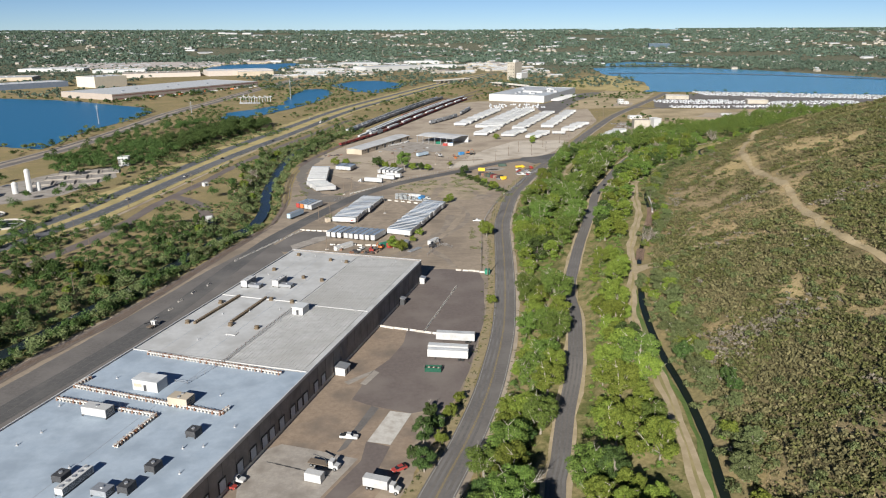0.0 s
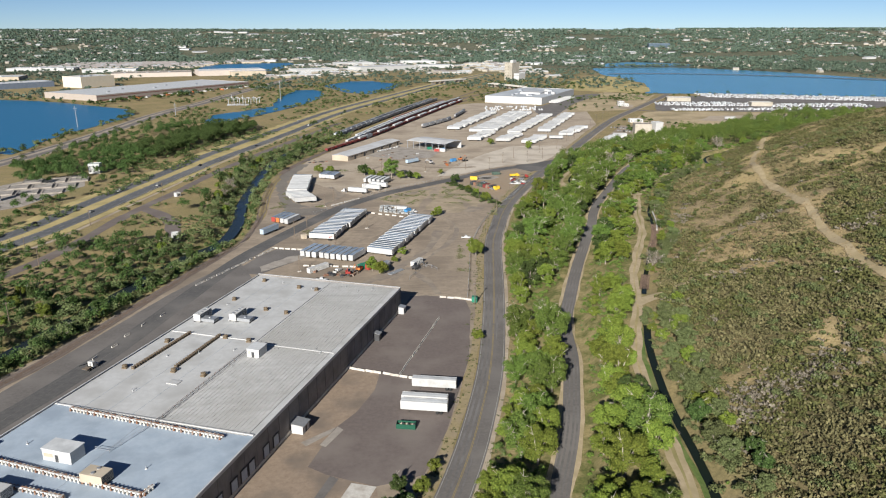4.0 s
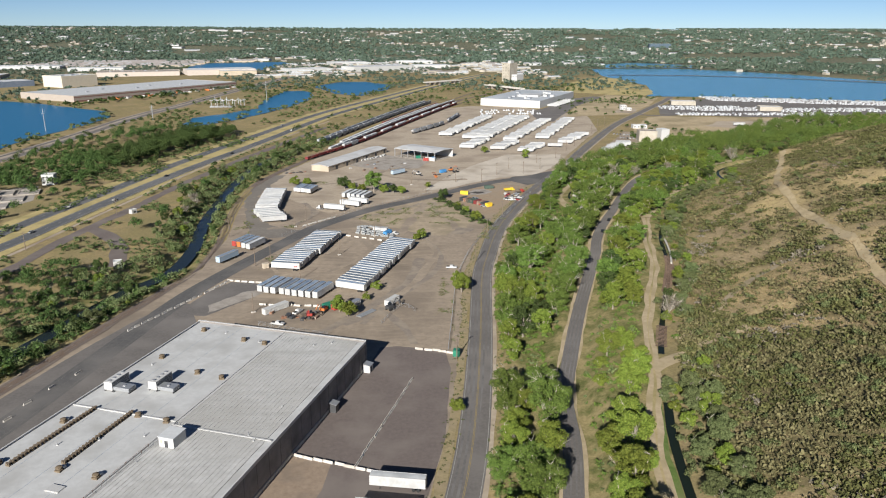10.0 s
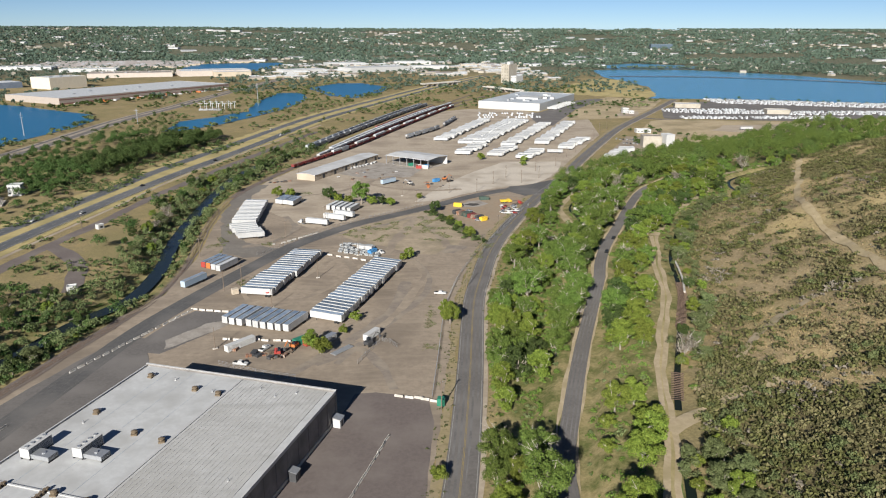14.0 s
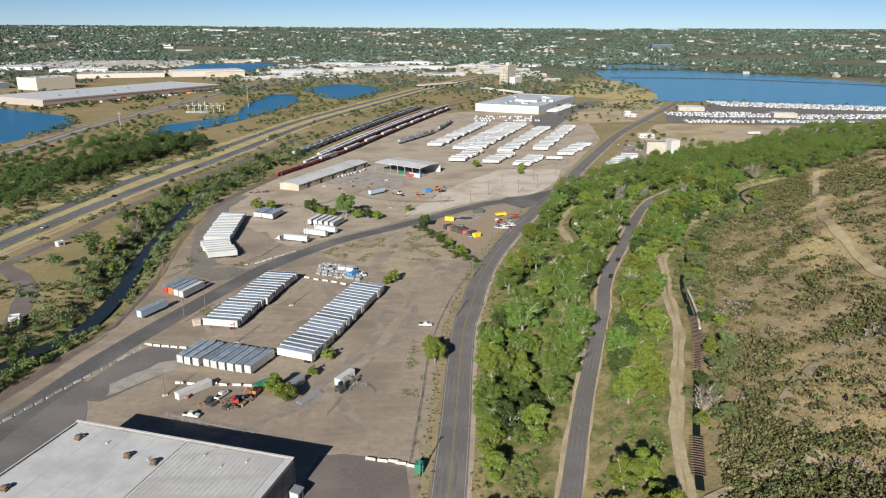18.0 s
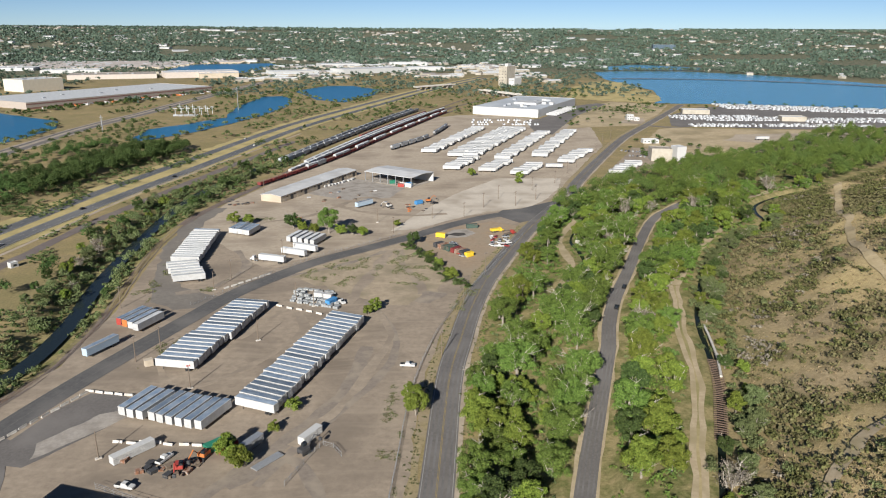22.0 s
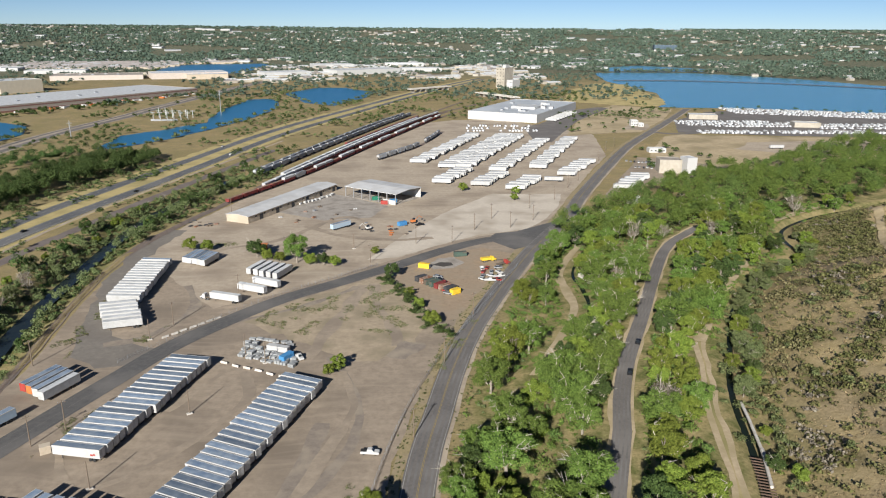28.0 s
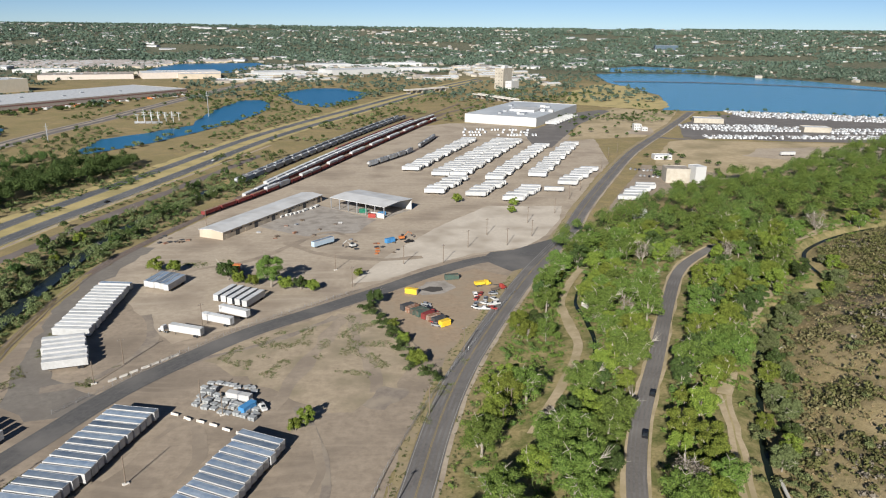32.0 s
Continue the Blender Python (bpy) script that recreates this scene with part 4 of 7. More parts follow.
def hvac(x, y, sx, sy, sz, label, m=galvanised, rz=0):
    e = empty("air_handler", on_roof(pose(x, y, 10.35, 0, 0, rz)), label, "air handler", "air handlers on the warehouse")
    part("cabinet", boxes_mesh("cabinet", [(-sx / 2, -sy / 2, 0.5, sx / 2, sy / 2, sz)], m, 0.04), e)
    for s in (-1, 1):
        part("skid", boxes_mesh("skid", [(-sx / 2, s * (sy / 2 - 0.15) - 0.15, 0, sx / 2, s * (sy / 2 - 0.15) + 0.15, 0.5)], dark_steel), e)
    for k in range(max(1, int(sx / 2))):
        cx = -sx / 2 + (k + 0.5) * sx / max(1, int(sx / 2))
        v, f = tube_geo([(cx, 0, sz), (cx, 0, sz + 0.25)], [0.5, 0.5], 12)
        part("fan_ring", mesh_of("fan_ring", v, f, galvanised), e)
    part("grille", boxes_mesh("grille", [(-sx / 2 + 0.2, sy / 2, z, sx / 2 - 0.2, sy / 2 + 0.03, z + 0.1) for z in np.arange(0.7, sz - 0.2, 0.25)], dark_steel), e)
    return e


hvac(52.5, -63, 8, 3.0, 3.2, "white rooftop air handler with ducts", white_paint)
hvac(48.5, -50, 8, 3.0, 3.2, "white rooftop air handler with ducts", white_paint)
hvac(54.5, -58.6, 3.4, 5.6, 1.7, "low galvanised duct unit beside an air handler")
hvac(50.5, -45.6, 3.4, 5.6, 1.7, "low galvanised duct unit beside an air handler")
for x, y in ((166.9, -13.7), (184, -14), (193.3, -14.7), (193.9, -33.5)):
    hvac(x, y, 3.5, 3.0, 2.2, "dark grey rooftop air handler on a steel stand", dark_steel)
hvac(152.6, -27.6, 4.2, 6.6, 3.0, "tan louvred cooling unit on the blue roof", tan_stucco)
hvac(164.5, -47.5, 3.6, 8.5, 3.0, "pale louvred cooling unit on the blue roof", white_paint)
hvac(194.5, -29, 10.5, 2.4, 2.2, "long white rooftop air handler", white_paint)
hvac(196, -19.5, 3.2, 4.5, 2.0, "pale grey rooftop air handler")


def penthouse(x, y, sx, sy, sz, label):
    e = empty("roof_hut", on_roof(pose(x, y, 10.35)), label, "roof hut")
    part("wall", boxes_mesh("wall", [(-sx / 2, -sy / 2, 0, sx / 2, sy / 2, sz)], white_paint), e)
    part("roof", boxes_mesh("roof", [(-sx / 2 - 0.2, -sy / 2 - 0.2, sz, sx / 2 + 0.2, sy / 2 + 0.2, sz + 0.2)], pale_roof), e)
    part("door", boxes_mesh("door", [(sx / 2, -0.5, 0.1, sx / 2 + 0.06, 0.5, 2.1)], dark_steel), e, "grey steel door")
    part("vent_panel", boxes_mesh("vent_panel", [(sx / 2, -sy / 2 + 0.5, 1.2, sx / 2 + 0.05, -1.2, 2.2)], tan_stucco), e)


penthouse(76, -26.2, 5.5, 4.6, 3.0, "white rooftop stair hut with a flat roof")
penthouse(146, -43.5, 5, 9, 3.4, "white rooftop machine hut with a flat roof")


SLEEPERS = {}


def pipe_rack(pts, label, width=0.9):
    e = empty("roof_pipe", on_roof(pose(0, 0, 10.35)), label, "roof pipe", "pipe runs on the warehouse roof")
    for (ax, ay), (bx, by) in zip(pts[:-1], pts[1:]):
        a, b = Vector((ax, ay, 0.75)), Vector((bx, by, 0.75))
        n = Vector((ay - by, bx - ax, 0)).normalized()
        for k, (o, r, m) in enumerate(((-0.3, 0.26, white_paint), (0.25, 0.2, rust))) if width >= 0.8 else ((0, (-0.3, 0.24, wood)), (1, (0.3, 0.2, brown_hood))):
            part("pipe", mesh_of("pipe", *tube_geo([a + n * o * width, b + n * o * width], [r, r], 8), m), e, "white wrapped pipe" if k == 0 else "rusty pipe")
        length = (b - a).length
        u = (b - a) / length
        for k, q in enumerate(np.arange(0.5, length, 1.25)):
            c, old = a + u * q, (k * 7 + int(q * 3)) % 3 == 1
            key = "rusty_sleeper" if old else "sleeper"
            if (key, width) not in SLEEPERS:
                h = 0.42 * width + 0.34
                SLEEPERS[key, width] = boxes_mesh(key, [(-0.3, -h, 0, 0.3, h, 0.36), (-0.2, -h, 0.36, 0.2, h, 0.95)], brown_hood if width < 0.8 else rust if old else concrete_lt)
            part("sleeper", SLEEPERS[key, width], e, "", Matrix.Translation((c.x, c.y, 0)) @ Matrix.Rotation(math.atan2(u.y, u.x), 4, "Z"))


def roof_railing(pts):
    e = empty("roof_railing", on_roof(pose(0, 0, 10.35)), "thin grey steel guard railing along the roof ridge", "railing")
    for (ax, ay), (bx, by) in zip(pts[:-1], pts[1:]):
        for z in (0.55, 1.1):
            part("rail", mesh_of("rail", *tube_geo([(ax, ay, z), (bx, by, z)], [0.05, 0.05], 5), galvanised), e)
        for q in np.arange(0, 1.001, 1 / max(1, round(math.hypot(bx - ax, by - ay) / 3.5))):
            x, y = ax + (bx - ax) * q, ay + (by - ay) * q
            part("post", mesh_of("post", *tube_geo([(x, y, 0), (x, y, 1.15)], [0.06, 0.06], 5), galvanised), e)


roof_railing([(68, -30.2), (122, -30.6), (141, -33.5), (141, -38)])
pipe_rack([(97.6, -60.3), (66.2, -59.3)], "rusty pipe run on blocks", 0.6)
pipe_rack([(92.9, -47.2), (65.3, -47.3)], "rusty pipe run on blocks", 0.6)
pipe_rack([(145.7, -66.1), (152, -67), (154.9, -12.8), (151, -12.4)], "white and rusty pipe run across the blue roof")
pipe_rack([(160.1, -66.3), (160.8, -30.5), (178.5, -30.6)], "white and rusty pipe run across the blue roof")
pipe_rack([(124.9, -60.3), (126.9, -7.8)], "white and rusty pipe run across the blue roof", 1.2)
rng = random.Random(5)
for _ in range(34):
    x, y = rng.uniform(4, 230), rng.uniform(-66, -3)
    e = empty("vent_pipe", on_roof(pose(x, y, 10.35)), "thin grey roof vent pipe", "vent pipe", "vent pipes on the warehouse roof")
    part("flue", mesh_of("flue", *tube_geo([(0, 0, 0), (0, 0, 0.9)], [0.16, 0.14], 6), galvanised), e)
    part("flashing", mesh_of("flashing", *tube_geo([(0, 0, 0), (0, 0, 0.15)], [0.4, 0.3], 6), white_paint), e)
sky_l = empty("roof_hatch", on_roof(pose(101.8, -41.3, 10.35)), "white square roof hatch", "roof hatch")
part("curb", boxes_mesh("curb", [(-1.4, -2, 0, 1.4, 2, 0.15)], white_paint), sky_l)
part("lid", boxes_mesh("lid", [(-1.3, -1.9, 0.15, 1.3, 1.9, 0.28)], white_paint, 0.03), sky_l)
fence_e = empty("roof_railing", on_roof(pose(0, 0, 10.35)), "thin rusty railing along the roof ridge", "railing")
for x in np.arange(80, 128, 3.0):
    part("post", boxes_mesh("post", [(x, -30.9, 0, x + 0.08, -30.82, 1.3)], rust), fence_e)
for z in (0.7, 1.25):
    part("rail_bar", boxes_mesh("rail_bar", [(80, -30.9, z, 128, -30.84, z + 0.06)], rust), fence_e)
for x, s, lab in ((2.3, 3.0, "white utility shed against the warehouse wall"), (31.7, 2.6, "dark loading shelter on the warehouse wall"), (101.8, 4.5, "pale blue-grey shed against the warehouse wall")):
    e = empty("lean_to", on_roof(pose(x, 0.3, 0)) , lab, "shed")
    part("wall", boxes_mesh("wall", [(-s / 2, 0, 0, s / 2, s * 0.9, 3.0)], white_paint if s != 2.6 else dark_steel), e)
    v, f = [(-s / 2 - 0.15, 0, 3.5), (s / 2 + 0.15, 0, 3.5), (s / 2 + 0.15, s, 3.0), (-s / 2 - 0.15, s, 3.0), (-s / 2 - 0.15, 0, 3.35), (s / 2 + 0.15, 0, 3.35), (s / 2 + 0.15, s, 2.85), (-s / 2 - 0.15, s, 2.85)], [(0, 3, 2, 1), (4, 5, 6, 7), (0, 1, 5, 4), (1, 2, 6, 5), (2, 3, 7, 6), (3, 0, 4, 7)]
    part("roof", mesh_of("roof", v, f, galvanised), e)
    part("door", boxes_mesh("door", [(-0.5, s * 0.9, 0, 0.5, s * 0.9 + 0.05, 2.1)], dark_steel), e)


# ---- semi-trailers ----
LEN, WID, TOP = 15.2, 2.6, 4.1


def wheel_mesh():
    v, f = merge(tube_geo([(0, -0.3, 0), (0, 0.3, 0)], [0.5, 0.5], 14))
    return mesh_of("wheel", v, f, black)


WHEEL = wheel_mesh()
RIM = mesh_of("rim", *tube_geo([(0, -0.32, 0), (0, 0.32, 0)], [0.27, 0.27], 10), galvanised)


def trailer(side, top, label, colour_front=None, simple=False):
    """Front end at local -x."""
    e = empty("semi_trailer", Matrix(), label, "trailer", "parked semi-trailers")
    h, w = LEN / 2, WID / 2
    part("body", boxes_mesh("body", [(-h, -w, 1.15, h, w, TOP - 0.06)], side, 0.03), e)
    v, f = [], []
    for k in range(9):
        x = -h + 0.15 + k * (LEN - 0.3) / 8
        z = TOP - 0.03 + 0.02 * (k % 2)
        v += [(x, -w + 0.12, z), (x, 0, z + 0.05), (x, w - 0.12, z)]
    for k in range(8):
        f += [(3 * k, 3 * k + 3, 3 * k + 4, 3 * k + 1), (3 * k + 1, 3 * k + 4, 3 * k + 5, 3 * k + 2)]
    part("roof", mesh_of("roof", v, f, top), e, "grey sheet-metal roof" if top == sky_tinted_roof else "")
    if simple:
        part("undercarriage", boxes_mesh("undercarriage", [(h - 4, -1.1, 0.0, h - 1.2, 1.1, 1.1), (-h + 2.6, -0.9, 0, -h + 2.8, 0.9, 1.15)], black), e)
        return e
    part("top_rail", boxes_mesh("top_rail", [(-h, -w - 0.02, TOP - 0.28, h, -w + 0.2, TOP + 0.01), (-h, w - 0.12, TOP - 0.28, h, w + 0.02, TOP + 0.01)], white_paint), e)
    for s in (-1, 1):
        part("door", boxes_mesh("door", [(h, min(0.02 * s, s * (w - 0.06)), 1.2, h + 0.05, max(0.02 * s, s * (w - 0.06)), TOP - 0.15)], side), e)
        part("landing_leg", boxes_mesh("landing_leg", [(-h + 2.7, s * 0.85 - 0.07, 0.05, -h + 2.84, s * 0.85 + 0.07, 1.15), (-h + 2.6, s * 0.85 - 0.15, 0, -h + 2.94, s * 0.85 + 0.15, 0.06)], dark_steel), e)
    part("bumper", boxes_mesh("bumper", [(h - 0.1, -1.1, 0.5, h, 1.1, 0.62), (h - 0.1, -0.8, 0.6, h, -0.7, 1.15), (h - 0.1, 0.7, 0.6, h, 0.8, 1.15)], dark_steel), e)
    for x in (h - 3.2, h - 1.95):
        for s in (-1, 1):
            part("wheel", WHEEL, e, "", pose(x, s * 0.95, 0.5))
    if colour_front:
        part("nose_panel", boxes_mesh("nose_panel", [(-h - 0.06, -w, 1.1, -h - 0.01, w, TOP - 0.05)], colour_front), e, "coloured front panel")
    return e


TR_GREY = trailer(trailer_white, sky_tinted_roof, "white semi-trailer with a grey metal roof, parked in a row")
TR_TWIN = trailer(trailer_white, sky_tinted_roof, "white semi-trailer with a grey metal roof, parked in a row")
TR_PALE = trailer(trailer_white, pale_roof, "white semi-trailer with a pale roof, parked in a row")
TR_FAR = trailer(trailer_white, lot_roof, "white semi-trailer parked in a long row", simple=True)
TR_RED = trailer(trailer_white, sky_tinted_roof, "white semi-trailer with a red front panel", red_paint)
TR_ORANGE = trailer(trailer_white, sky_tinted_roof, "white semi-trailer with an orange front panel", orange_paint)
TR_BLUE = trailer(mat("pale_blue_metal", (0.35, 0.45, 0.55), (0.42, 0.52, 0.6), 1, 0.5), sky_tinted_roof, "pale blue semi-trailer parked alone on the dirt")
USED = set()


def park(kind, x, y, ang, z=0.1):
    m = pose(x, y, z, 0, 0, ang)
    if kind in USED:
        return copy_thing(kind, m)
    USED.add(kind)
    kind.matrix_basis = m
    return kind


rng = random.Random(11)


def row(kind, a, b, n, ang, jog=None):
    for i in range(n):
        t = i / max(1, n - 1)
        s = rng.uniform(-0.35, 0.35) * (2.6 if kind is TR_FAR else 1) + (jog[1] if jog and i >= jog[0] else 0)
        if kind is TR_FAR:
            g = i // 2 * 2 + 0.5
            t = (g + (i % 2 - 0.5) * 0.68) / max(1, n - 1)
            s = 1.3 * math.sin(7.3 * g + a[0]) + rng.uniform(-0.2, 0.2)
        c = radians(ang)
        park(kind, a[0] + (b[0] - a[0]) * t + s * math.cos(c), a[1] + (b[1] - a[1]) * t + s * math.sin(c), ang + rng.uniform(-0.7, 0.7))


row(TR_GREY, (-46.2, 443.8), (-46.2, 443.8), 1, -11.5)
row(TR_TWIN, (-45.5, 447.1), (-33.2, 502.5), 18, -11.5, (7, 0.9))
emblem = boxes_mesh("emblem", [(4.6, -1.325, 1.9, 5.5, -1.31, 2.5), (5.6, -1.325, 2.1, 6.2, -1.31, 2.7)], red_paint)
part("emblem", emblem, TR_GREY, "red emblem")
TR_GREY = trailer(trailer_white, sky_tinted_roof, "white semi-trailer with a grey metal roof, parked in a row")
row(TR_GREY, (-10.6, 413.2), (11.8, 485.5), 24, -24)
c66 = (math.cos(radians(68)) * 7.6, math.sin(radians(68)) * 7.6)
row(TR_GREY, (-52.4 + c66[0], 408.6 + c66[1]), (-45.6 + c66[0], 406.4 + c66[1]), 3, 68)
row(TR_GREY, (-41.7 + c66[0], 405.2 + c66[1]), (-25.6 + c66[0], 399.6 + c66[1]), 6, 68)
row(TR_PALE, (-81, 567), (-84.5, 615), 14, -4)
park(TR_ORANGE, -84.8, 620, -5)
row(TR_PALE, (-70.5, 538.5), (-80, 558.5), 6, 17)
row(TR_GREY, (-69.5, 629.5), (-58.5, 624.5), 5, 77)
row(TR_PALE, (-31, 611), (-16.5, 603.5), 5, 70)
park(TR_PALE, -26.5, 580, -25), park(TR_PALE, -21.5, 588.5, -28), park(TR_PALE, -36, 568.6, -20)
park(TR_RED, -79.3, 489.3, 68), park(TR_ORANGE, -76.3, 487.6, 68), park(TR_GREY, -73.2, 485.4, 68), park(TR_PALE, -70.2, 483.2, 68)
park(TR_BLUE, -80, 459.5, 65)
park(TR_PALE, 16.5, 259.3, -9), park(TR_PALE, 13.2, 247.6, -9), park(TR_PALE, 13.0, 243.7, -9)
park(TR_BLUE, 3, 693, 50)
for (ax, ay), (bx, by), n in (((43, 915), (106, 1090), 40), ((67, 892), (140, 1085), 43), ((83, 892), (155, 1082), 43), ((112, 877), (178, 1050), 38), ((148, 890), (212, 1062), 38), ((167, 858), (199, 920), 14), ((61, 826), (83, 878), 12), ((91, 817), (112, 860), 10), ((118, 803), (138, 842), 9), ((203, 806), (230, 852), 11)):
    row(TR_FAR, (ax + 7, ay), (bx + 7, by), n, -6)
for k in range(9):
    park(TR_FAR, 226 + k * 5.6, 1226 + k * 11.0, -27)
park(TR_FAR, 161, 836, -4), park(TR_FAR, 206, 755, 20), park(TR_FAR, 204, 764, 20), park(TR_FAR, 425, 1003, 5)


# ---- vehicles ----
def loft(sections, material, name):
    """A closed body through rectangular cross-sections (x, half width, low, high)."""
    v, f = [], []
    for x, w, lo, hi in sections:
        v += [(x, -w, lo), (x, w, lo), (x, w, hi - 0.08), (x, w - 0.12, hi), (x, -w + 0.12, hi), (x, -w, hi - 0.08)]
    for i in range(len(sections) - 1):
        for k in range(6):
            f.append((6 * i + k, 6 * i + (k + 1) % 6, 6 * i + 6 + (k + 1) % 6, 6 * i + 6 + k))
    f += [(5, 4, 3, 2, 1, 0), tuple(6 * (len(sections) - 1) + k for k in range(6))]
    return mesh_of(name, v, f, material)


CARW = mesh_of("wheel", *tube_geo([(0, -0.11, 0), (0, 0.11, 0)], [0.34, 0.34], 12), black)


def vehicle(paint, label, pickup=False, name="car"):
    e = empty(name, Matrix(), label, "pickup" if pickup else "car", "parked and passing vehicles")
    if pickup:
        part("body", loft([(-2.8, 0.8, 0.45, 0.85), (-2.6, 0.95, 0.4, 1.05), (-1.2, 0.97, 0.4, 1.12), (2.8, 0.97, 0.45, 1.15)], paint, "body"), e)
        part("cab", loft([(-1.3, 0.85, 1.05, 1.12), (-0.6, 0.8, 1.05, 1.8), (0.7, 0.8, 1.05, 1.82), (0.85, 0.85, 1.05, 1.2)], paint, "cab"), e)
        part("windscreen", loft([(-1.28, 0.72, 1.1, 1.2), (-0.66, 0.7, 1.1, 1.77)], glass, "windscreen"), e, "dark windscreen")
        part("bed", boxes_mesh("bed", [(1.0, -0.8, 1.1, 2.75, 0.8, 1.17)], black), e, "dark load bed")
        ax = (-1.75, 1.85)
    else:
        part("body", loft([(-2.25, 0.7, 0.4, 0.7), (-2.1, 0.85, 0.32, 0.85), (-0.9, 0.9, 0.3, 0.98), (1.6, 0.9, 0.3, 1.02), (2.25, 0.82, 0.4, 0.95)], paint, "body"), e)
        part("cabin", loft([(-1.1, 0.75, 0.9, 0.98), (-0.3, 0.66, 0.9, 1.44), (1.1, 0.66, 0.9, 1.45), (1.9, 0.74, 0.9, 1.02)], glass, "cabin"), e, "dark glazed cabin")
        part("roof", boxes_mesh("roof", [(-0.35, -0.6, 1.42, 1.15, 0.6, 1.48)], paint, 0.02), e)
        ax = (-1.4, 1.4)
    for x in ax:
        for s in (-1, 1):
            part("wheel", CARW, e, "", pose(x, s * 0.8, 0.34))
    for s in (-1, 1):
        part("headlight", boxes_mesh("headlight", [(ax[0] - 0.86, s * 0.62 - 0.15, 0.62, ax[0] - 0.8, s * 0.62 + 0.15, 0.76)], white_paint), e)
    return e


CAR_BLACK, CAR_WHITE, CAR_SILVER, CAR_RED = vehicle(black_paint, "black car with dark windows"), vehicle(white_paint, "white car with dark windows"), vehicle(silver_paint, "silver car with dark windows"), vehicle(red_paint, "red car with dark windows")
PICK_WHITE, PICK_DARK = vehicle(white_paint, "white pickup truck with an open bed", True, "pickup_truck"), vehicle(black_paint, "dark pickup truck with an open bed", True, "pickup_truck")


def along(line, y, off):
    i = int(np.argmin(np.abs(line[:, 1] - y)))
    i = min(max(i, 1), len(line) - 2)
    d = line[i + 1] - line[i - 1]
    d = d / np.hypot(*d)
    p = line[i] + np.array([d[1], -d[0]]) * off
    return p[0], p[1], math.degrees(math.atan2(d[1], d[0]))


for line, y, off, kind, turn in ((HWY_A, 430, 2.5, CAR_BLACK, 180), (HWY_A, 520, -2.5, CAR_SILVER, 180), (HWY_A, 600, 2.5, CAR_WHITE, 180), (HWY_A, 690, -2.5, CAR_BLACK, 180), (HWY_A, 800, 2.5, CAR_BLACK, 180), (HWY_A, 960, 2.5, PICK_WHITE, 180), (HWY_B, 480, -2.5, CAR_BLACK, 0), (HWY_B, 585, 2.5, CAR_WHITE, 0), (HWY_B, 700, -2.5, CAR_BLACK, 0), (HWY_B, 840, 2.5, CAR_BLACK, 0), (HWY_B, 1010, -2.5, CAR_WHITE, 0), (ROAD2, 474, 1.8, CAR_BLACK, 180), (ROAD2, 500, 1.8, CAR_BLACK, 180)):
    x, y, a = along(line, y, off)
    park(kind, x, y, a + turn, land1(x, y) + 0.26)
for kind, x, y, a in ((PICK_WHITE, 38.2, 444.3, 175), (PICK_WHITE, -18.6, 190, 170), (PICK_WHITE, -30.8, 385, 245), (PICK_WHITE, -37, 372, 165), (PICK_WHITE, -47.5, 169.5, 160), (CAR_RED, -48.6, 166.3, 160), (CAR_RED, -3, 173, 30), (PICK_WHITE, 7, 509, 120), (PICK_DARK, 52, 700, 30)):
    park(kind, x, y, a, 0.11)
rng = random.Random(8)
for i in range(9):
    park((CAR_SILVER, CAR_WHITE, PICK_DARK, CAR_RED)[i % 4], 62 + i * 0.6 + rng.uniform(-1, 1), 601 - i * 3.0, 160 + rng.uniform(-12, 12), 0.11)
for i in range(12):
    park((CAR_WHITE, PICK_WHITE, CAR_RED, CAR_SILVER)[i % 4], 84 + (i % 3) * 4.2 + rng.uniform(-1, 1), 596 + (i // 3) * 6 + rng.uniform(-1, 1), rng.uniform(0, 360), 0.11)
for i in range(16):
    park((CAR_WHITE, CAR_SILVER, CAR_BLACK, PICK_WHITE)[i % 4], 246 + (i % 8) * 3.2, 898 + (i // 8) * 28 + rng.uniform(-2, 2) - (i % 8) * 1.5, 70 + rng.uniform(-5, 5), 0.11)


def box_truck(x, y, a, paint, label, cargo=True, length=7.0):
    e = empty("truck", pose(x, y, 0.1, 0, 0, a), label, "truck")
    part("chassis", boxes_mesh("chassis", [(-2.4, -0.5, 0.6, length, 0.5, 0.9)], dark_steel), e)
    part("cab", loft([(-3.4, 1.0, 0.5, 1.4), (-2.2, 1.1, 0.5, 1.7), (-1.9, 1.1, 0.5, 2.7), (-0.6, 1.1, 0.5, 2.8)], paint, "cab"), e)
    part("windscreen", boxes_mesh("windscreen", [(-2.16, -0.95, 1.75, -2.0, 0.95, 2.5)], glass), e, "dark windscreen")
    if cargo:
        part("cargo_box", boxes_mesh("cargo_box", [(-0.2, -1.25, 1.0, length, 1.25, 3.6 if length > 5 else 2.4)], trailer_white if length > 5 else paint, 0.04), e)
    else:
        part("flat_bed", boxes_mesh("flat_bed", [(-0.2, -1.2, 1.0, length, 1.2, 1.2)], wood), e)
        part("boom", mesh_of("boom", *tube_geo([(0.5, 0, 1.2), (0.8, 0, 2.8), (4.5, 0, 3.4)], [0.25, 0.22, 0.14], 6), dark_steel), e)
    for wx in (-2.5, length - 2.4, length - 1.2):
        for s in (-1, 1):
            w = part("wheel", WHEEL, e, "", pose(wx, s * 0.95, 0.5))
            part("rim", RIM, w)
    return e


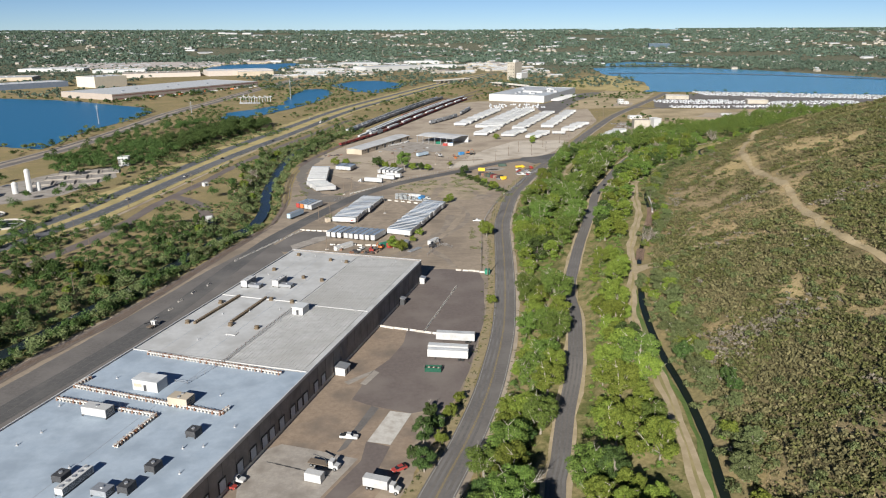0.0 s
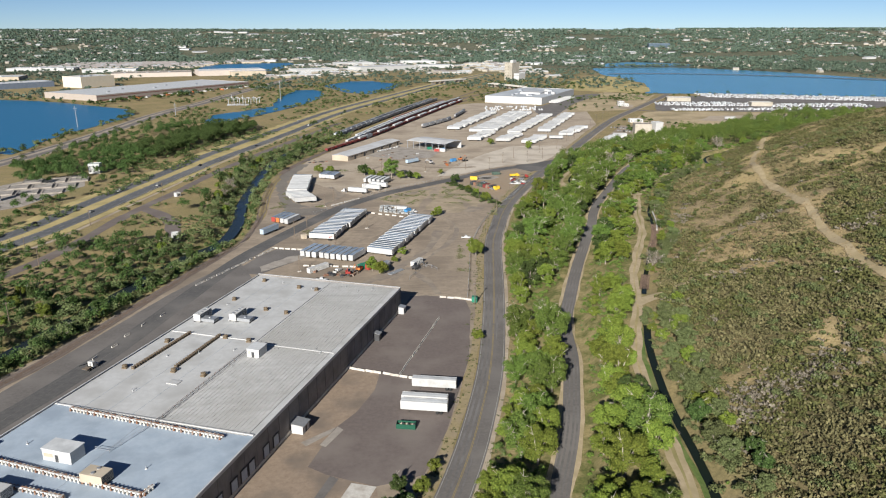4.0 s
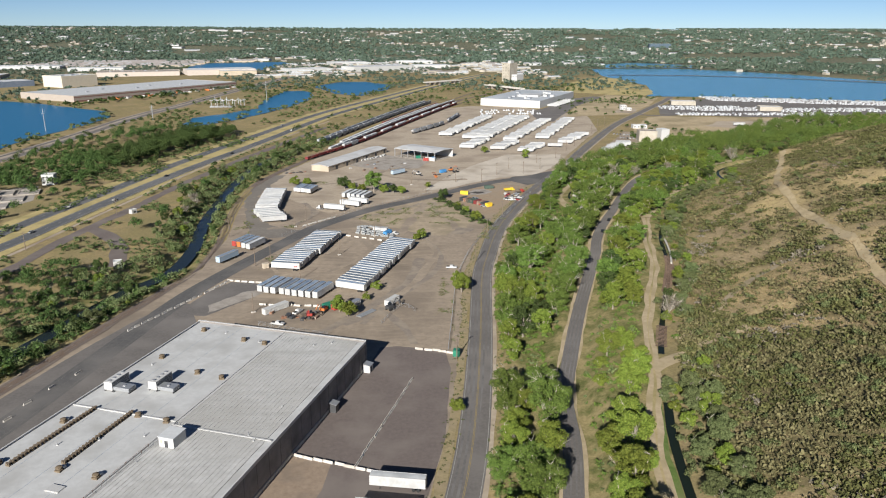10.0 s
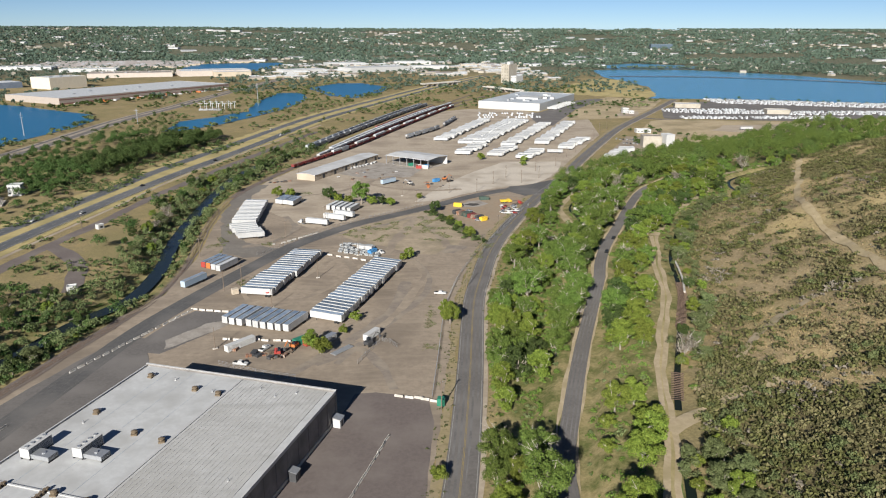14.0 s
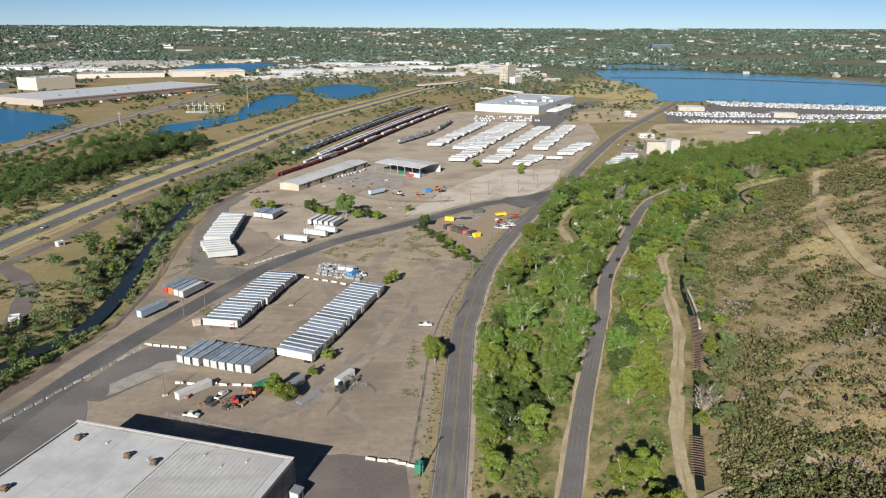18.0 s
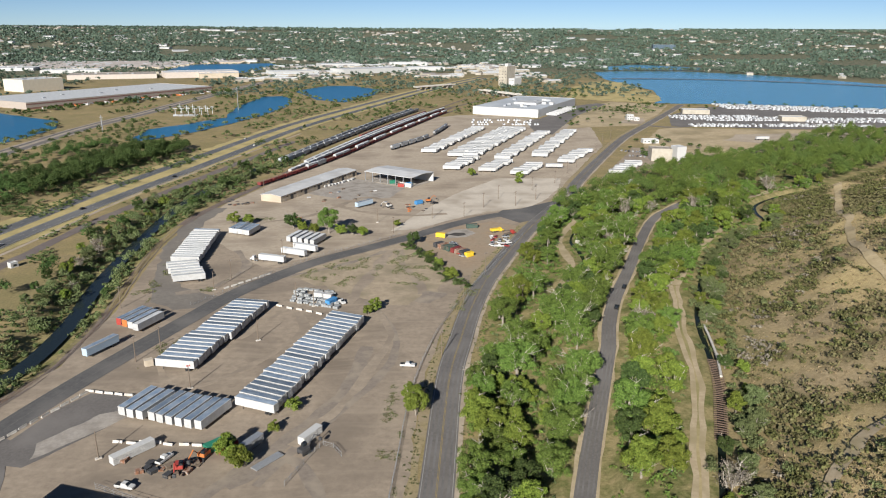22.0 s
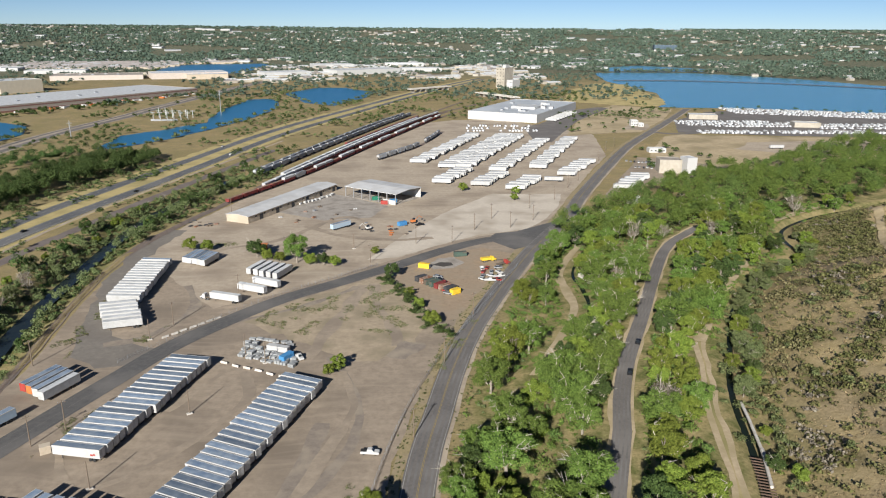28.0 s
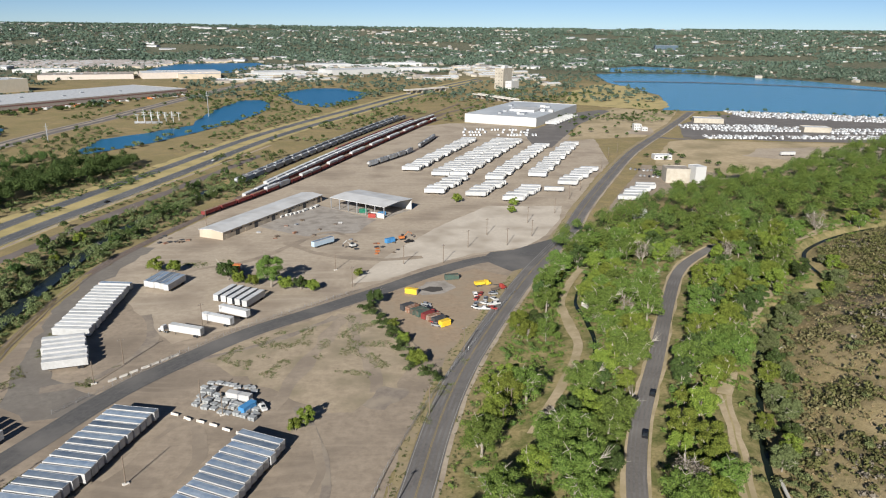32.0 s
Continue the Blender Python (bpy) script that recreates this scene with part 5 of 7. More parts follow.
box_truck(-45.2, 571.9, -20, white_paint, "white tractor unit hitched to a pale trailer", False, 2.2)
box_truck(-108.6, 277.5, 250, white_paint, "white tractor unit parked beside the warehouse", False, 2.4)
box_truck(-23, 175, 160, white_paint, "white flatbed truck with a dark boom", False, 6)
box_truck(-5.5, 163.5, 160, white_paint, "white box truck on the dock apron")
box_truck(90, 627, 200, yellow_paint, "yellow truck in the scrap yard", True, 5)
box_truck(97, 621, 215, red_paint, "red truck in the scrap yard", False, 5)


# ---- sheds and halls ----
def gable_hall(name, x, y, a, length, width, eave, ridge, wall_m, roof_m, label, bays=6, open_front=False):
    """Long axis along local x; origin at one corner, width towards local -y."""
    e = empty(name, pose(x, y, 0.06, 0, 0, a), label, "building")
    w = width
    if open_front:
        part("back_wall", boxes_mesh("back_wall", [(0, -w, 0, length, -w + 0.3, eave)], wall_m), e)
        for k in range(bays + 1):
            px = k * (length - 0.5) / bays
            part("column", boxes_mesh("column", [(px, -0.5, 0, px + 0.5, 0, eave)], galvanised), e)
        part("end_wall", boxes_mesh("end_wall", [(0, 0.02, 0, 11, 0.3, eave * 0.42)], white_paint), e, "low white wall")
        part("floor_slab", boxes_mesh("floor_slab", [(0, -w, 0, length, 0, 0.12)], concrete), e)
    else:
        v = [(0, 0, 0), (length, 0, 0), (length, -w, 0), (0, -w, 0), (0, 0, eave), (length, 0, eave), (length, -w, eave), (0, -w, eave), (0, -w / 2, ridge - 0.1), (length, -w / 2, ridge - 0.1)]
        part("wall", mesh_of("wall", v, [(0, 4, 5, 1), (2, 6, 7, 3), (0, 3, 7, 8, 4), (1, 5, 9, 6, 2)], wall_m), e)
        for k in range(bays):
            px = (k + 0.5) * length / bays
            part("bay_door", boxes_mesh("bay_door", [(px - 1.8, -w - 0.06, 0, px + 1.8, -w, min(3.6, eave - 0.8))], dark_steel if k % 2 else wall_m), e)
            part("window", boxes_mesh("window", [(px + 2.6, -w - 0.05, eave - 1.8, px + 4.6, -w, eave - 0.9)], glass), e)
    o = 0.5
    for s, (ya, yb) in enumerate(((o, -w / 2), (-w / 2, -w - o))):
        za, zb = (eave - 0.05, ridge) if s == 0 else (ridge, eave - 0.05)
        v = [(-o, ya, za), (length + o, ya, za), (length + o, yb, zb), (-o, yb, zb)]
        v += [(px, py, pz + 0.25) for px, py, pz in v]
        part("roof_slope", mesh_of("roof_slope", v, [(0, 1, 2, 3), (7, 6, 5, 4), (0, 4, 5, 1), (1, 5, 6, 2), (2, 6, 7, 3), (3, 7, 4, 0)], roof_m), e)
    return e


shed_roof = mat("white_metal_roof", (0.52, 0.52, 0.51), (0.62, 0.62, 0.61), 0.4, 0.6, c=(0.47, 0.46, 0.445), big=0.1)
gable_hall("storage_shed", -72, 711, 65.5, 108, 17, 4.6, 5.6, tan_stucco, shed_roof, "long low tan storage shed with a white roof", 12)
gable_hall("open_shed", 35, 754, 144, 47, 30, 7.6, 8.6, white_paint, shed_roof, "open-sided shed with a white metal roof", 6, True)


def block_building(name, poly_box, label, wall_m, roof_m, win=0, rows=1, extras=(), parapet=0.5):
    """poly_box: x, y, angle, length, width, height; corner origin, width towards local +y."""
    x, y, a, ln, w, h = poly_box
    e = empty(name, pose(x, y, land1(x, y) - 0.2, 0, 0, a), label, "building")
    part("wall", boxes_mesh("wall", [(0, 0, 0, ln, w, h)], wall_m), e)
    part("roof", boxes_mesh("roof", [(0.3, 0.3, h, ln - 0.3, w - 0.3, h + 0.1)], roof_m), e)
    part("parapet", boxes_mesh("parapet", [(0, 0, h, ln, 0.3, h + parapet), (0, w - 0.3, h, ln, w, h + parapet), (0, 0.3, h, 0.3, w - 0.3, h + parapet), (ln - 0.3, 0.3, h, ln, w - 0.3, h + parapet)], wall_m), e)
    for r in range(rows):
        for k in range(win):
            px = (k + 0.5) * ln / win
            pz = (r + 0.55) * h / rows
            ww, hh = min(1.1, ln / win * 0.2), min(0.6, h / rows * 0.2)
            part("window", boxes_mesh("window", [(px - ww, -0.08, pz - hh, px + ww, 0, pz + hh)], glass), e)
    for bx in extras:
        part("roof_unit", boxes_mesh("roof_unit", [bx], galvanised if bx[5] - bx[2] < 3 else white_paint, 0.05), e)
    return e


old_concrete = mat("old_concrete", (0.36, 0.32, 0.26), (0.46, 0.42, 0.35), 0.3, 0.9, c=(0.3, 0.27, 0.22), big=0.08)
pale_grey_roof = mat("pale_grey_roof", (0.4, 0.425, 0.45), (0.5, 0.525, 0.55), 0.05, 0.8, c=(0.36, 0.385, 0.41), big=0.02)
rng = random.Random(3)
units = [(rng.uniform(20, 120), rng.uniform(10, 70)) for _ in range(16)]
block_building("distribution_building", (116, 1250, -27, 98, 188, 11), "large white distribution building with rooftop units", white_paint, pale_grey_roof, 0, 1, [(u * 0.75, v * 2, 11, u * 0.75 + rng.uniform(3, 8), v * 2 + rng.uniform(3, 8), 11 + rng.uniform(1.5, 3.5)) for u, v in units] + [(40, 60, 11, 75, 95, 14)])
block_building("pump_house", (259, 871, -6, 19, 17, 11.5), "square tan brick pump house", old_concrete, concrete, 0, 1)
block_building("white_block", (282, 868, 12, 9.5, 12, 13.5), "tall white windowless block beside the pump house", white_paint, pale_roof, 0, 1)
block_building("office", (283, 978, 0, 17, 10, 4), "low white office with a flat roof", white_paint, pale_roof, 4, 1)
block_building("white_house", (321, 1182, 0, 9, 9, 7), "small square white house", white_paint, pale_roof, 3, 2)
block_building("white_house", (329, 1176, 0, 7, 8, 4), "small square white house annex", white_paint, pale_roof, 2, 1)
block_building("storage_office", (423, 1258, -12, 38, 22, 6), "low tan storage office", old_concrete, pale_roof, 0, 1)
block_building("storage_office", (529, 1173, -8, 32, 18, 6), "low tan storage office", old_concrete, pale_roof, 0, 1)
block_building("white_shed", (-134.5, 446.5, 20, 4.2, 4, 3.6), "small white utility shed beside the track", white_paint, pale_roof, 1, 1)
block_building("white_shed", (-168, 560, 60, 4, 3, 2.6), "small white utility shed beside the track", white_paint, pale_roof, 1, 1)
block_building("lodge", (-272, 652, 8, 9, 8, 8), "white two-storey block near the basins", white_paint, pale_roof, 3, 2)
block_building("grain_elevator", (206, 1778, -37, 20, 34, 40), "tall grey-tan concrete grain elevator", old_concrete, concrete, 3, 6, [(11, 6, 40, 19, 20, 46)])
block_building("elevator_annex", (226, 1762, -37, 14, 30, 16), "white shed beside the grain elevator", white_paint, pale_roof, 4, 2)


def container(x, y, a, m, label, ln=6.1, z=0.1):
    e = empty("container", pose(x, y, z, 0, 0, a), label, "container")
    part("body", boxes_mesh("body", [(-ln / 2, -1.22, 0.1, ln / 2, 1.22, 2.6)], m, 0.03), e)
    part("corrugation", boxes_mesh("corrugation", [(k, s * 1.24 - 0.03, 0.25, k + 0.14, s * 1.24 + 0.03, 2.45) for k in np.arange(-ln / 2 + 0.2, ln / 2 - 0.2, 0.3) for s in (-1, 1)], m), e)
    part("door", boxes_mesh("door", [(ln / 2, -1.1, 0.2, ln / 2 + 0.05, 1.1, 2.5)], galvanised), e)
    for s in (-0.9, 0.9):
        part("skid", boxes_mesh("skid", [(-ln / 2, s - 0.1, 0, ln / 2, s + 0.1, 0.1)], dark_steel), e)


container(-7.6, 391.5, 60, galvanised, "grey storage container beside shrubs", 9)
container(9.5, 396, 60, white_paint, "white office trailer with a grey roof", 9)
container(-41, 388, 50, white_paint, "long white storage container", 13)
container(-26, 169, 160, white_paint, "small white enclosed cargo trailer", 5)
container(-2, 515, -20, white_paint, "white tank trailer with an orange end", 9)
container(2.5, 507.5, 60, blue_paint, "blue covered skip beside stacked blocks", 6)
skip = empty("waste_skip", pose(7.4, 234.2, 0.08, 0, 0, -8), "dark green open waste skip filled with rubbish", "skip")
part("tub", boxes_mesh("tub", [(-3, -1.2, 0.1, 3, 1.2, 0.3), (-3, -1.2, 0.3, 3, -1.1, 1.7), (-3, 1.1, 0.3, 3, 1.2, 1.7), (-3, -1.1, 0.3, -2.9, 1.1, 1.7), (2.9, -1.1, 0.3, 3, 1.1, 1.7)] + [(k, s * 1.24 - 0.04, 0.3, k + 0.12, s * 1.24 + 0.04, 1.65) for k in np.arange(-2.8, 2.9, 0.7) for s in (-1, 1)], mat("skip_green", (0.012, 0.07, 0.045), (0.02, 0.1, 0.06), 2, 0.6)), skip)
for k in range(9):
    bx, by = -2.4 + 0.58 * k, 0.35 * math.sin(k * 2.3)
    part("rubbish", boxes_mesh("rubbish", [(bx, by - 0.5, 0.3, bx + 0.5, by + 0.4, 1.25 + 0.25 * (k % 3))], (wood, tan_stucco, dark_steel)[k % 3], 0.05), skip)
container(36, 341, 80, green_paint, "dark green waste bin beside the gate", 2.5)
container(-57.3, 446.5, 30, tan_stucco, "small tan shed beside trailers", 3)
container(-18, 390.5, 45, green_paint, "green scrap skip beside trailers", 6)
container(-14, 390, 45, red_paint, "red scrap skip beside trailers", 6)
dull_green = mat("dull_green_paint", (0.05, 0.085, 0.07), (0.085, 0.125, 0.1), 1.5, 0.7, c=(0.12, 0.09, 0.07), big=0.5)
container(54.7, 615.8, -22, yellow_paint, "yellow roll-off box on the bare dirt", 6)
container(74.5, 636.1, 12, dull_green, "dull green roll-off box beside the old pond", 7)
for k, m in enumerate((dark_steel, rust, dull_green, dull_green, maroon, rust, dark_steel)):
    container(53 + k * 2.3, 596.4 - k * 2.5, 38 + 7 * math.sin(k * 2.1), m, "dark worn roll-off box in a row on the dirt", 6.2)
container(69.2, 577.6, 40, yellow_paint, "yellow roll-off box at the end of a row", 5)
container(20, 770, 20, green_paint, "green machine box standing in the yard", 5)
container(27, 757, -10, red_paint, "red machine box in the yard", 5)
container(33, 762, 40, blue_paint, "blue machine box in the yard", 5)
container(41, 700, 40, blue_paint, "blue machine box in the yard", 6)
container(-36, 652, -10, orange_paint, "orange box beside the trees", 5)


# ---- railway cars ----
def rail_car(kind, label, ln=17.5):
    e = empty("rail_car", Matrix(), label, "rail car", "railway cars on the sidings")
    h = ln / 2 - 0.5
    if kind == "gondola":
        part("body", boxes_mesh("body", [(-h, -1.5, 1.1, h, 1.5, 3.2)] + [(x, -1.58, 1.1, x + 0.2, 1.58, 3.15) for x in np.arange(-h + 0.8, h, 1.9)], maroon), e)
        part("load", boxes_mesh("load", [(-h + 0.3, -1.3, 3.2, h - 0.3, 1.3, 3.35)], rust, 0.05), e)
    elif kind == "hopper":
        part("body", loft([(-h, 1.3, 2.6, 4.3), (-h + 1.6, 1.5, 1.2, 4.6), (h - 1.6, 1.5, 1.2, 4.6), (h, 1.3, 2.6, 4.3)], hopper_grey, "body"), e)
        part("hatch", boxes_mesh("hatch", [(-h + 1.5, -0.35, 4.6, h - 1.5, 0.35, 4.8)], galvanised), e)
        part("walkway", boxes_mesh("walkway", [(-h, -1.3, 4.55, h, -0.9, 4.65), (-h, 0.9, 4.55, h, 1.3, 4.65)], dark_steel), e)
    else:
        part("body", boxes_mesh("body", [(-h, -1.5, 1.1, h, 1.5, 4.5)], trailer_white, 0.08), e)
        part("roof", loft([(-h, 1.5, 4.5, 4.75), (h, 1.5, 4.5, 4.75)], pale_roof, "roof"), e)
        part("sill", boxes_mesh("sill", [(-h, -1.54, 1.0, h, 1.54, 3.0)], maroon), e)
        part("door", boxes_mesh("door", [(-1.3, -1.56, 3.0, 1.3, 1.56, 4.2)], white_paint), e)
    for s in (-1, 1):
        part("bogie", boxes_mesh("bogie", [(s * (h - 2.2) - 1.1, -1.1, 0.0, s * (h - 2.2) + 1.1, 1.1, 1.1)], black, 0.15), e)
    return e


hopper_grey = mat("hopper_grey", (0.36, 0.38, 0.4), (0.47, 0.49, 0.5), 0.6, 0.6, c=(0.3, 0.28, 0.26), big=0.3, rand=0.3)
R_GON, R_HOP, R_WHT = rail_car("gondola", "maroon open gondola rail car"), rail_car("hopper", "grey covered hopper rail car"), rail_car("box", "white boxcar with a maroon sill")


def train(line, start, n, kinds):
    d = np.r_[0, np.cumsum(np.hypot(*np.diff(line[:, :2], axis=0).T))]
    for i in range(n):
        q = start + i * 18.2
        if q > d[-1] - 10:
            break
        x, y = np.interp(q, d, line[:, 0]), np.interp(q, d, line[:, 1])
        x2, y2 = np.interp(q + 3, d, line[:, 0]), np.interp(q + 3, d, line[:, 1])
        park(kinds[i % len(kinds)] if not isinstance(kinds, str) else R_GON, x, y, math.degrees(math.atan2(y2 - y, x2 - x)), 0.35)


SID = [spline(p, 12) for p in ([(-86, 860), (-62, 960), (-36, 1062), (0, 1190), (38, 1310)], [(-80, 868), (-56, 960), (-28, 1062), (8, 1190), (46, 1310)], [(-67, 806), (-45, 890), (-20, 985), (8, 1082), (52, 1225), (90, 1330)], [(-82, 762), (-58, 822), (-33, 895), (-7, 985), (22, 1082), (66, 1225), (104, 1330)], [(14, 936), (30, 968), (47, 1005), (62, 1055), (78, 1125)])]
SID += [spline([(-60, 850), (-44, 915), (-24, 990), (4, 1088), (48, 1230), (86, 1335)], 12), spline([(-64, 880), (-52, 920), (-32, 995), (-4, 1092), (40, 1235), (120, 1480)], 12)]
for line in SID:
    ribbon("railbed", line, 4.6, ballast, "brown ballast railway siding", 0.13, wobble=0.5)
    for off in (-0.72, 0.72):
        ribbon("rail", line, 0.16, rust, "worn steel rail", 0.3, off=off)
train(SID[0], 6, 24, [R_HOP, R_HOP, R_HOP])
train(SID[1], 3, 24, [R_HOP])
train(SID[2], 6, 28, [R_WHT])
train(SID[3], 4, 4, [R_GON])
train(SID[3], 4 + 4 * 18.2, 4, [R_WHT, R_HOP, R_GON])
train(SID[3], 4 + 8 * 18.2, 21, [R_WHT, R_GON, R_WHT])
train(SID[5], 4, 22, [R_WHT])
train(SID[6], 150, 14, [R_GON])
train(SID[4], 4, 5, [R_HOP])
train(SID[4], 118, 4, [R_HOP])


# ---- poles, fences, barriers ----
def utility_pole(x, y, h=11.0, arm=True, lean=0.0):
    e = empty("utility_pole", pose(x, y, land1(x, y), lean, 0, 37), "weathered wooden utility pole with a crossarm" if arm else "plain weathered wooden pole", "utility pole", "wooden poles")
    part("pole", mesh_of("pole", *tube_geo([(0, 0, -0.3), (0, 0, h)], [0.2, 0.13], 7), wood), e)
    if arm:
        part("crossarm", boxes_mesh("crossarm", [(-1.2, -0.08, h - 0.8, 1.2, 0.08, h - 0.65)], wood), e)
        for s in (-1.0, -0.4, 0.4, 1.0):
            part("insulator", mesh_of("insulator", *tube_geo([(s, 0, h - 0.65), (s, 0, h - 0.4)], [0.07, 0.05], 5), galvanised), e)
    else:
        part("base_block", boxes_mesh("base_block", [(-0.9, -0.5, -0.2, 0.9, 0.5, 0.45)], concrete_lt, 0.05), e)


for x, y in ((-51, 542), (-32.1, 577), (-57.2, 459), (-63.4, 450), (-90.2, 504), (26, 625), (71, 662), (99, 716), (109, 695), (126, 713), (51, 453), (62, 505), (76, 552), (-22, 640), (50, 660), (86, 690), (150, 770), (182, 840), (220, 930), (255, 1010), (-75, 735), (128, 745), (168, 812), (-205, 420), (-196, 480), (-188, 400), (-178, 560), (-218, 360), (36, 338), (-160, 320), (84, 488), (88, 500), (240, 985)):
    utility_pole(x, y, 10.5)
for x, y in ((-21.9, 468.3), (-36.7, 428.5), (-50.2, 386.2), (-55.4, 526.6), (-5, 505), (-14, 512), (15, 650)):
    utility_pole(x, y, 9, False)


def barrier_proto():
    prof = [(-0.3, 0), (0.3, 0), (0.3, 0.1), (0.12, 0.35), (0.08, 0.8), (-0.08, 0.8), (-0.12, 0.35), (-0.3, 0.1)]
    v = [(x, y, z) for x in (-1.5, 1.5) for y, z in prof]
    f = [(k, (k + 1) % 8, 8 + (k + 1) % 8, 8 + k) for k in range(8)] + [tuple(range(7, -1, -1)), tuple(range(8, 16))]
    return tagged(new("concrete_barrier", mesh_of("concrete_barrier", v, f, concrete_lt)), "pale concrete traffic barrier block on the ground", "barrier", "concrete barriers")


BAR = barrier_proto()


def barrier_row(a, b, step=4.2, jit=0.2):
    d = math.hypot(b[0] - a[0], b[1] - a[1])
    for k in range(int(d / step) + 1):
        t = k * step / d
        park(BAR, a[0] + (b[0] - a[0]) * t + rng.uniform(-jit, jit), a[1] + (b[1] - a[1]) * t + rng.uniform(-jit, jit), math.degrees(math.atan2(b[1] - a[1], b[0] - a[0])) + rng.uniform(-6, 6), 0.1)


barrier_row((-16, 276), (11, 266), 3.3)
barrier_row((4.3, 270), (19.5, 322), 3.3, 0.1)
barrier_row((-70.2, 426.7), (-53, 423), 3.6)
barrier_row((-71.5, 425), (-97, 366), 3.9)
barrier_row((22, 347), (35, 343), 3.2, 0.5)
barrier_row((-50, 529), (-34, 549), 4.2)
barrier_row((-20, 505), (6, 492), 5.2, 0.5)
barrier_row((-48, 395), (-24, 392), 4.0, 0.8)
barrier_row((-100, 330), (-112, 285), 11.0, 1.2)


def fence(a_pts, label, h=1.9, step=3.0, m=galvanised):
    e = empty("fence", Matrix(), label, "fence")
    line = spline(a_pts, step)
    for x, y in line[:, :2]:
        z = land1(x, y)
        part("post", FENCE_POST if m == galvanised else WOOD_POST, e, "", pose(x, y, z))
    z = land(line[:, 0], line[:, 1])
    for hh in (0.25, 0.8, 1.35, h - 0.05):
        part("wire", mesh_of("wire", *tube_geo(np.column_stack([line[:, :2], z + hh]), [0.035] * len(line), 4), m), e)


FENCE_POST = mesh_of("post", *tube_geo([(0, 0, 0), (0, 0, 2.0)], [0.05, 0.05], 5), galvanised)
WOOD_POST = mesh_of("post", *tube_geo([(0, 0, 0), (0, 0, 1.5)], [0.09, 0.08], 5), wood)
fence([(33, 345), (36, 380), (40, 426), (48, 468), (57, 498), (67, 527), (79, 556), (92, 590), (104, 618)], "rusty chain-link fence along the road", 1.9, 3.0)
fence([(-60, 506), (-50, 522), (-33, 550), (-13, 577), (10, 600), (30, 620)], "wire fence along the access road", 1.4, 4.0)
fence([(-45, 372), (-30, 365), (-15, 360)], "chain-link fence beside the warehouse", 1.9, 3.0)
fence([(6, 372), (14, 392), (20, 386)], "leaning chain-link fence on the dirt", 1.6, 3.0)


def guard_rail(line, off, y0, y1):
    e = empty("guard_rail", Matrix(), "galvanised highway guard rail", "guard rail")
    seg = line[(line[:, 1] > y0) & (line[:, 1] < y1)]
    d = np.gradient(seg[:, :2], axis=0)
    d /= np.hypot(d[:, 0], d[:, 1])[:, None]
    p = seg[:, :2] + np.stack([d[:, 1], -d[:, 0]], 1) * off
    part("beam", mesh_of("beam", *tube_geo(np.column_stack([p, np.full(len(p), 0.6)]), [0.16] * len(p), 4), galvanised), e)
    for x, y in p:
        part("post", FENCE_POST, e, "", pose(x, y, -1.3))


guard_rail(HWY_A, 7.5, 520, 1000)

# Steel rack of short cross pieces over the canal.
timber = empty("canal_rack", Matrix(), "dark rusty timber slats laid across the canal banks", "rack")
slat = boxes_mesh("slat", [(-1.9, -0.16, 0, 1.9, 0.16, 0.22)], mat("dark_timber", (0.09, 0.06, 0.045), (0.16, 0.11, 0.08), 1.5, 0.9))
for (y0, y1) in ((314, 335), (372, 416)):
    seg = spline([p[:2] for p in CANAL if y0 - 3 < p[1] < y1 + 3], 1.15)
    for x, y in seg:
        part("slat", slat, timber, "", pose(x, y, 14.6, 0, 0, 160 + rng.uniform(-3, 3)))
pipe = empty("canal_pipe", Matrix(), "pale concrete pipe along the canal edge", "pipe")
part("barrel", mesh_of("barrel", *tube_geo([(138, 405, 15.2), (142.5, 420, 15.3), (146, 436, 15.2), (148, 446, 15.0)], [0.45] * 4, 8), concrete_lt), pipe)
part("collar", mesh_of("collar", *tube_geo([(142.3, 419, 15.3), (142.8, 421, 15.3)], [0.6, 0.6], 8), concrete_lt), pipe)
weir = empty("ditch_headgate", Matrix(), "concrete headgate at a ditch among trees", "headgate")
part("wall", boxes_mesh("wall", [(98, 480, land1(102, 481) - 1, 107, 481, land1(102, 481) + 1.4)], concrete_lt), weir)
part("gate", boxes_mesh("gate", [(101, 479.6, land1(102, 481) - 1, 103, 479.9, land1(102, 481) + 1.9)], rust), weir)
for x, y, s in ((136, 590, 5), (146, 625, 4)):
    ru = empty("ruined_slab", pose(x, y, land1(x, y) + 0.1, 0, 0, 20), "broken pale concrete foundation in the grass", "ruin")
    part("slab", boxes_mesh("slab", [(-s, -s * 0.7, -0.5, s, s * 0.7, 0.25)], concrete_lt), ru)
    part("wall_stub", boxes_mesh("wall_stub", [(-s, s * 0.6, 0.25, s * 0.4, s * 0.7, 1.2)], concrete_lt), ru)
ribbon("ditch", spline([(101, 478), (110, 505), (122, 545), (125, 575), (126, 600), (140, 640)], 5), 1.6, canal_water, "narrow dark ditch beside the dirt track", 0.42, off=3.2, wobble=0.5)

# ---- clutter of the yards ----
rng = random.Random(21)


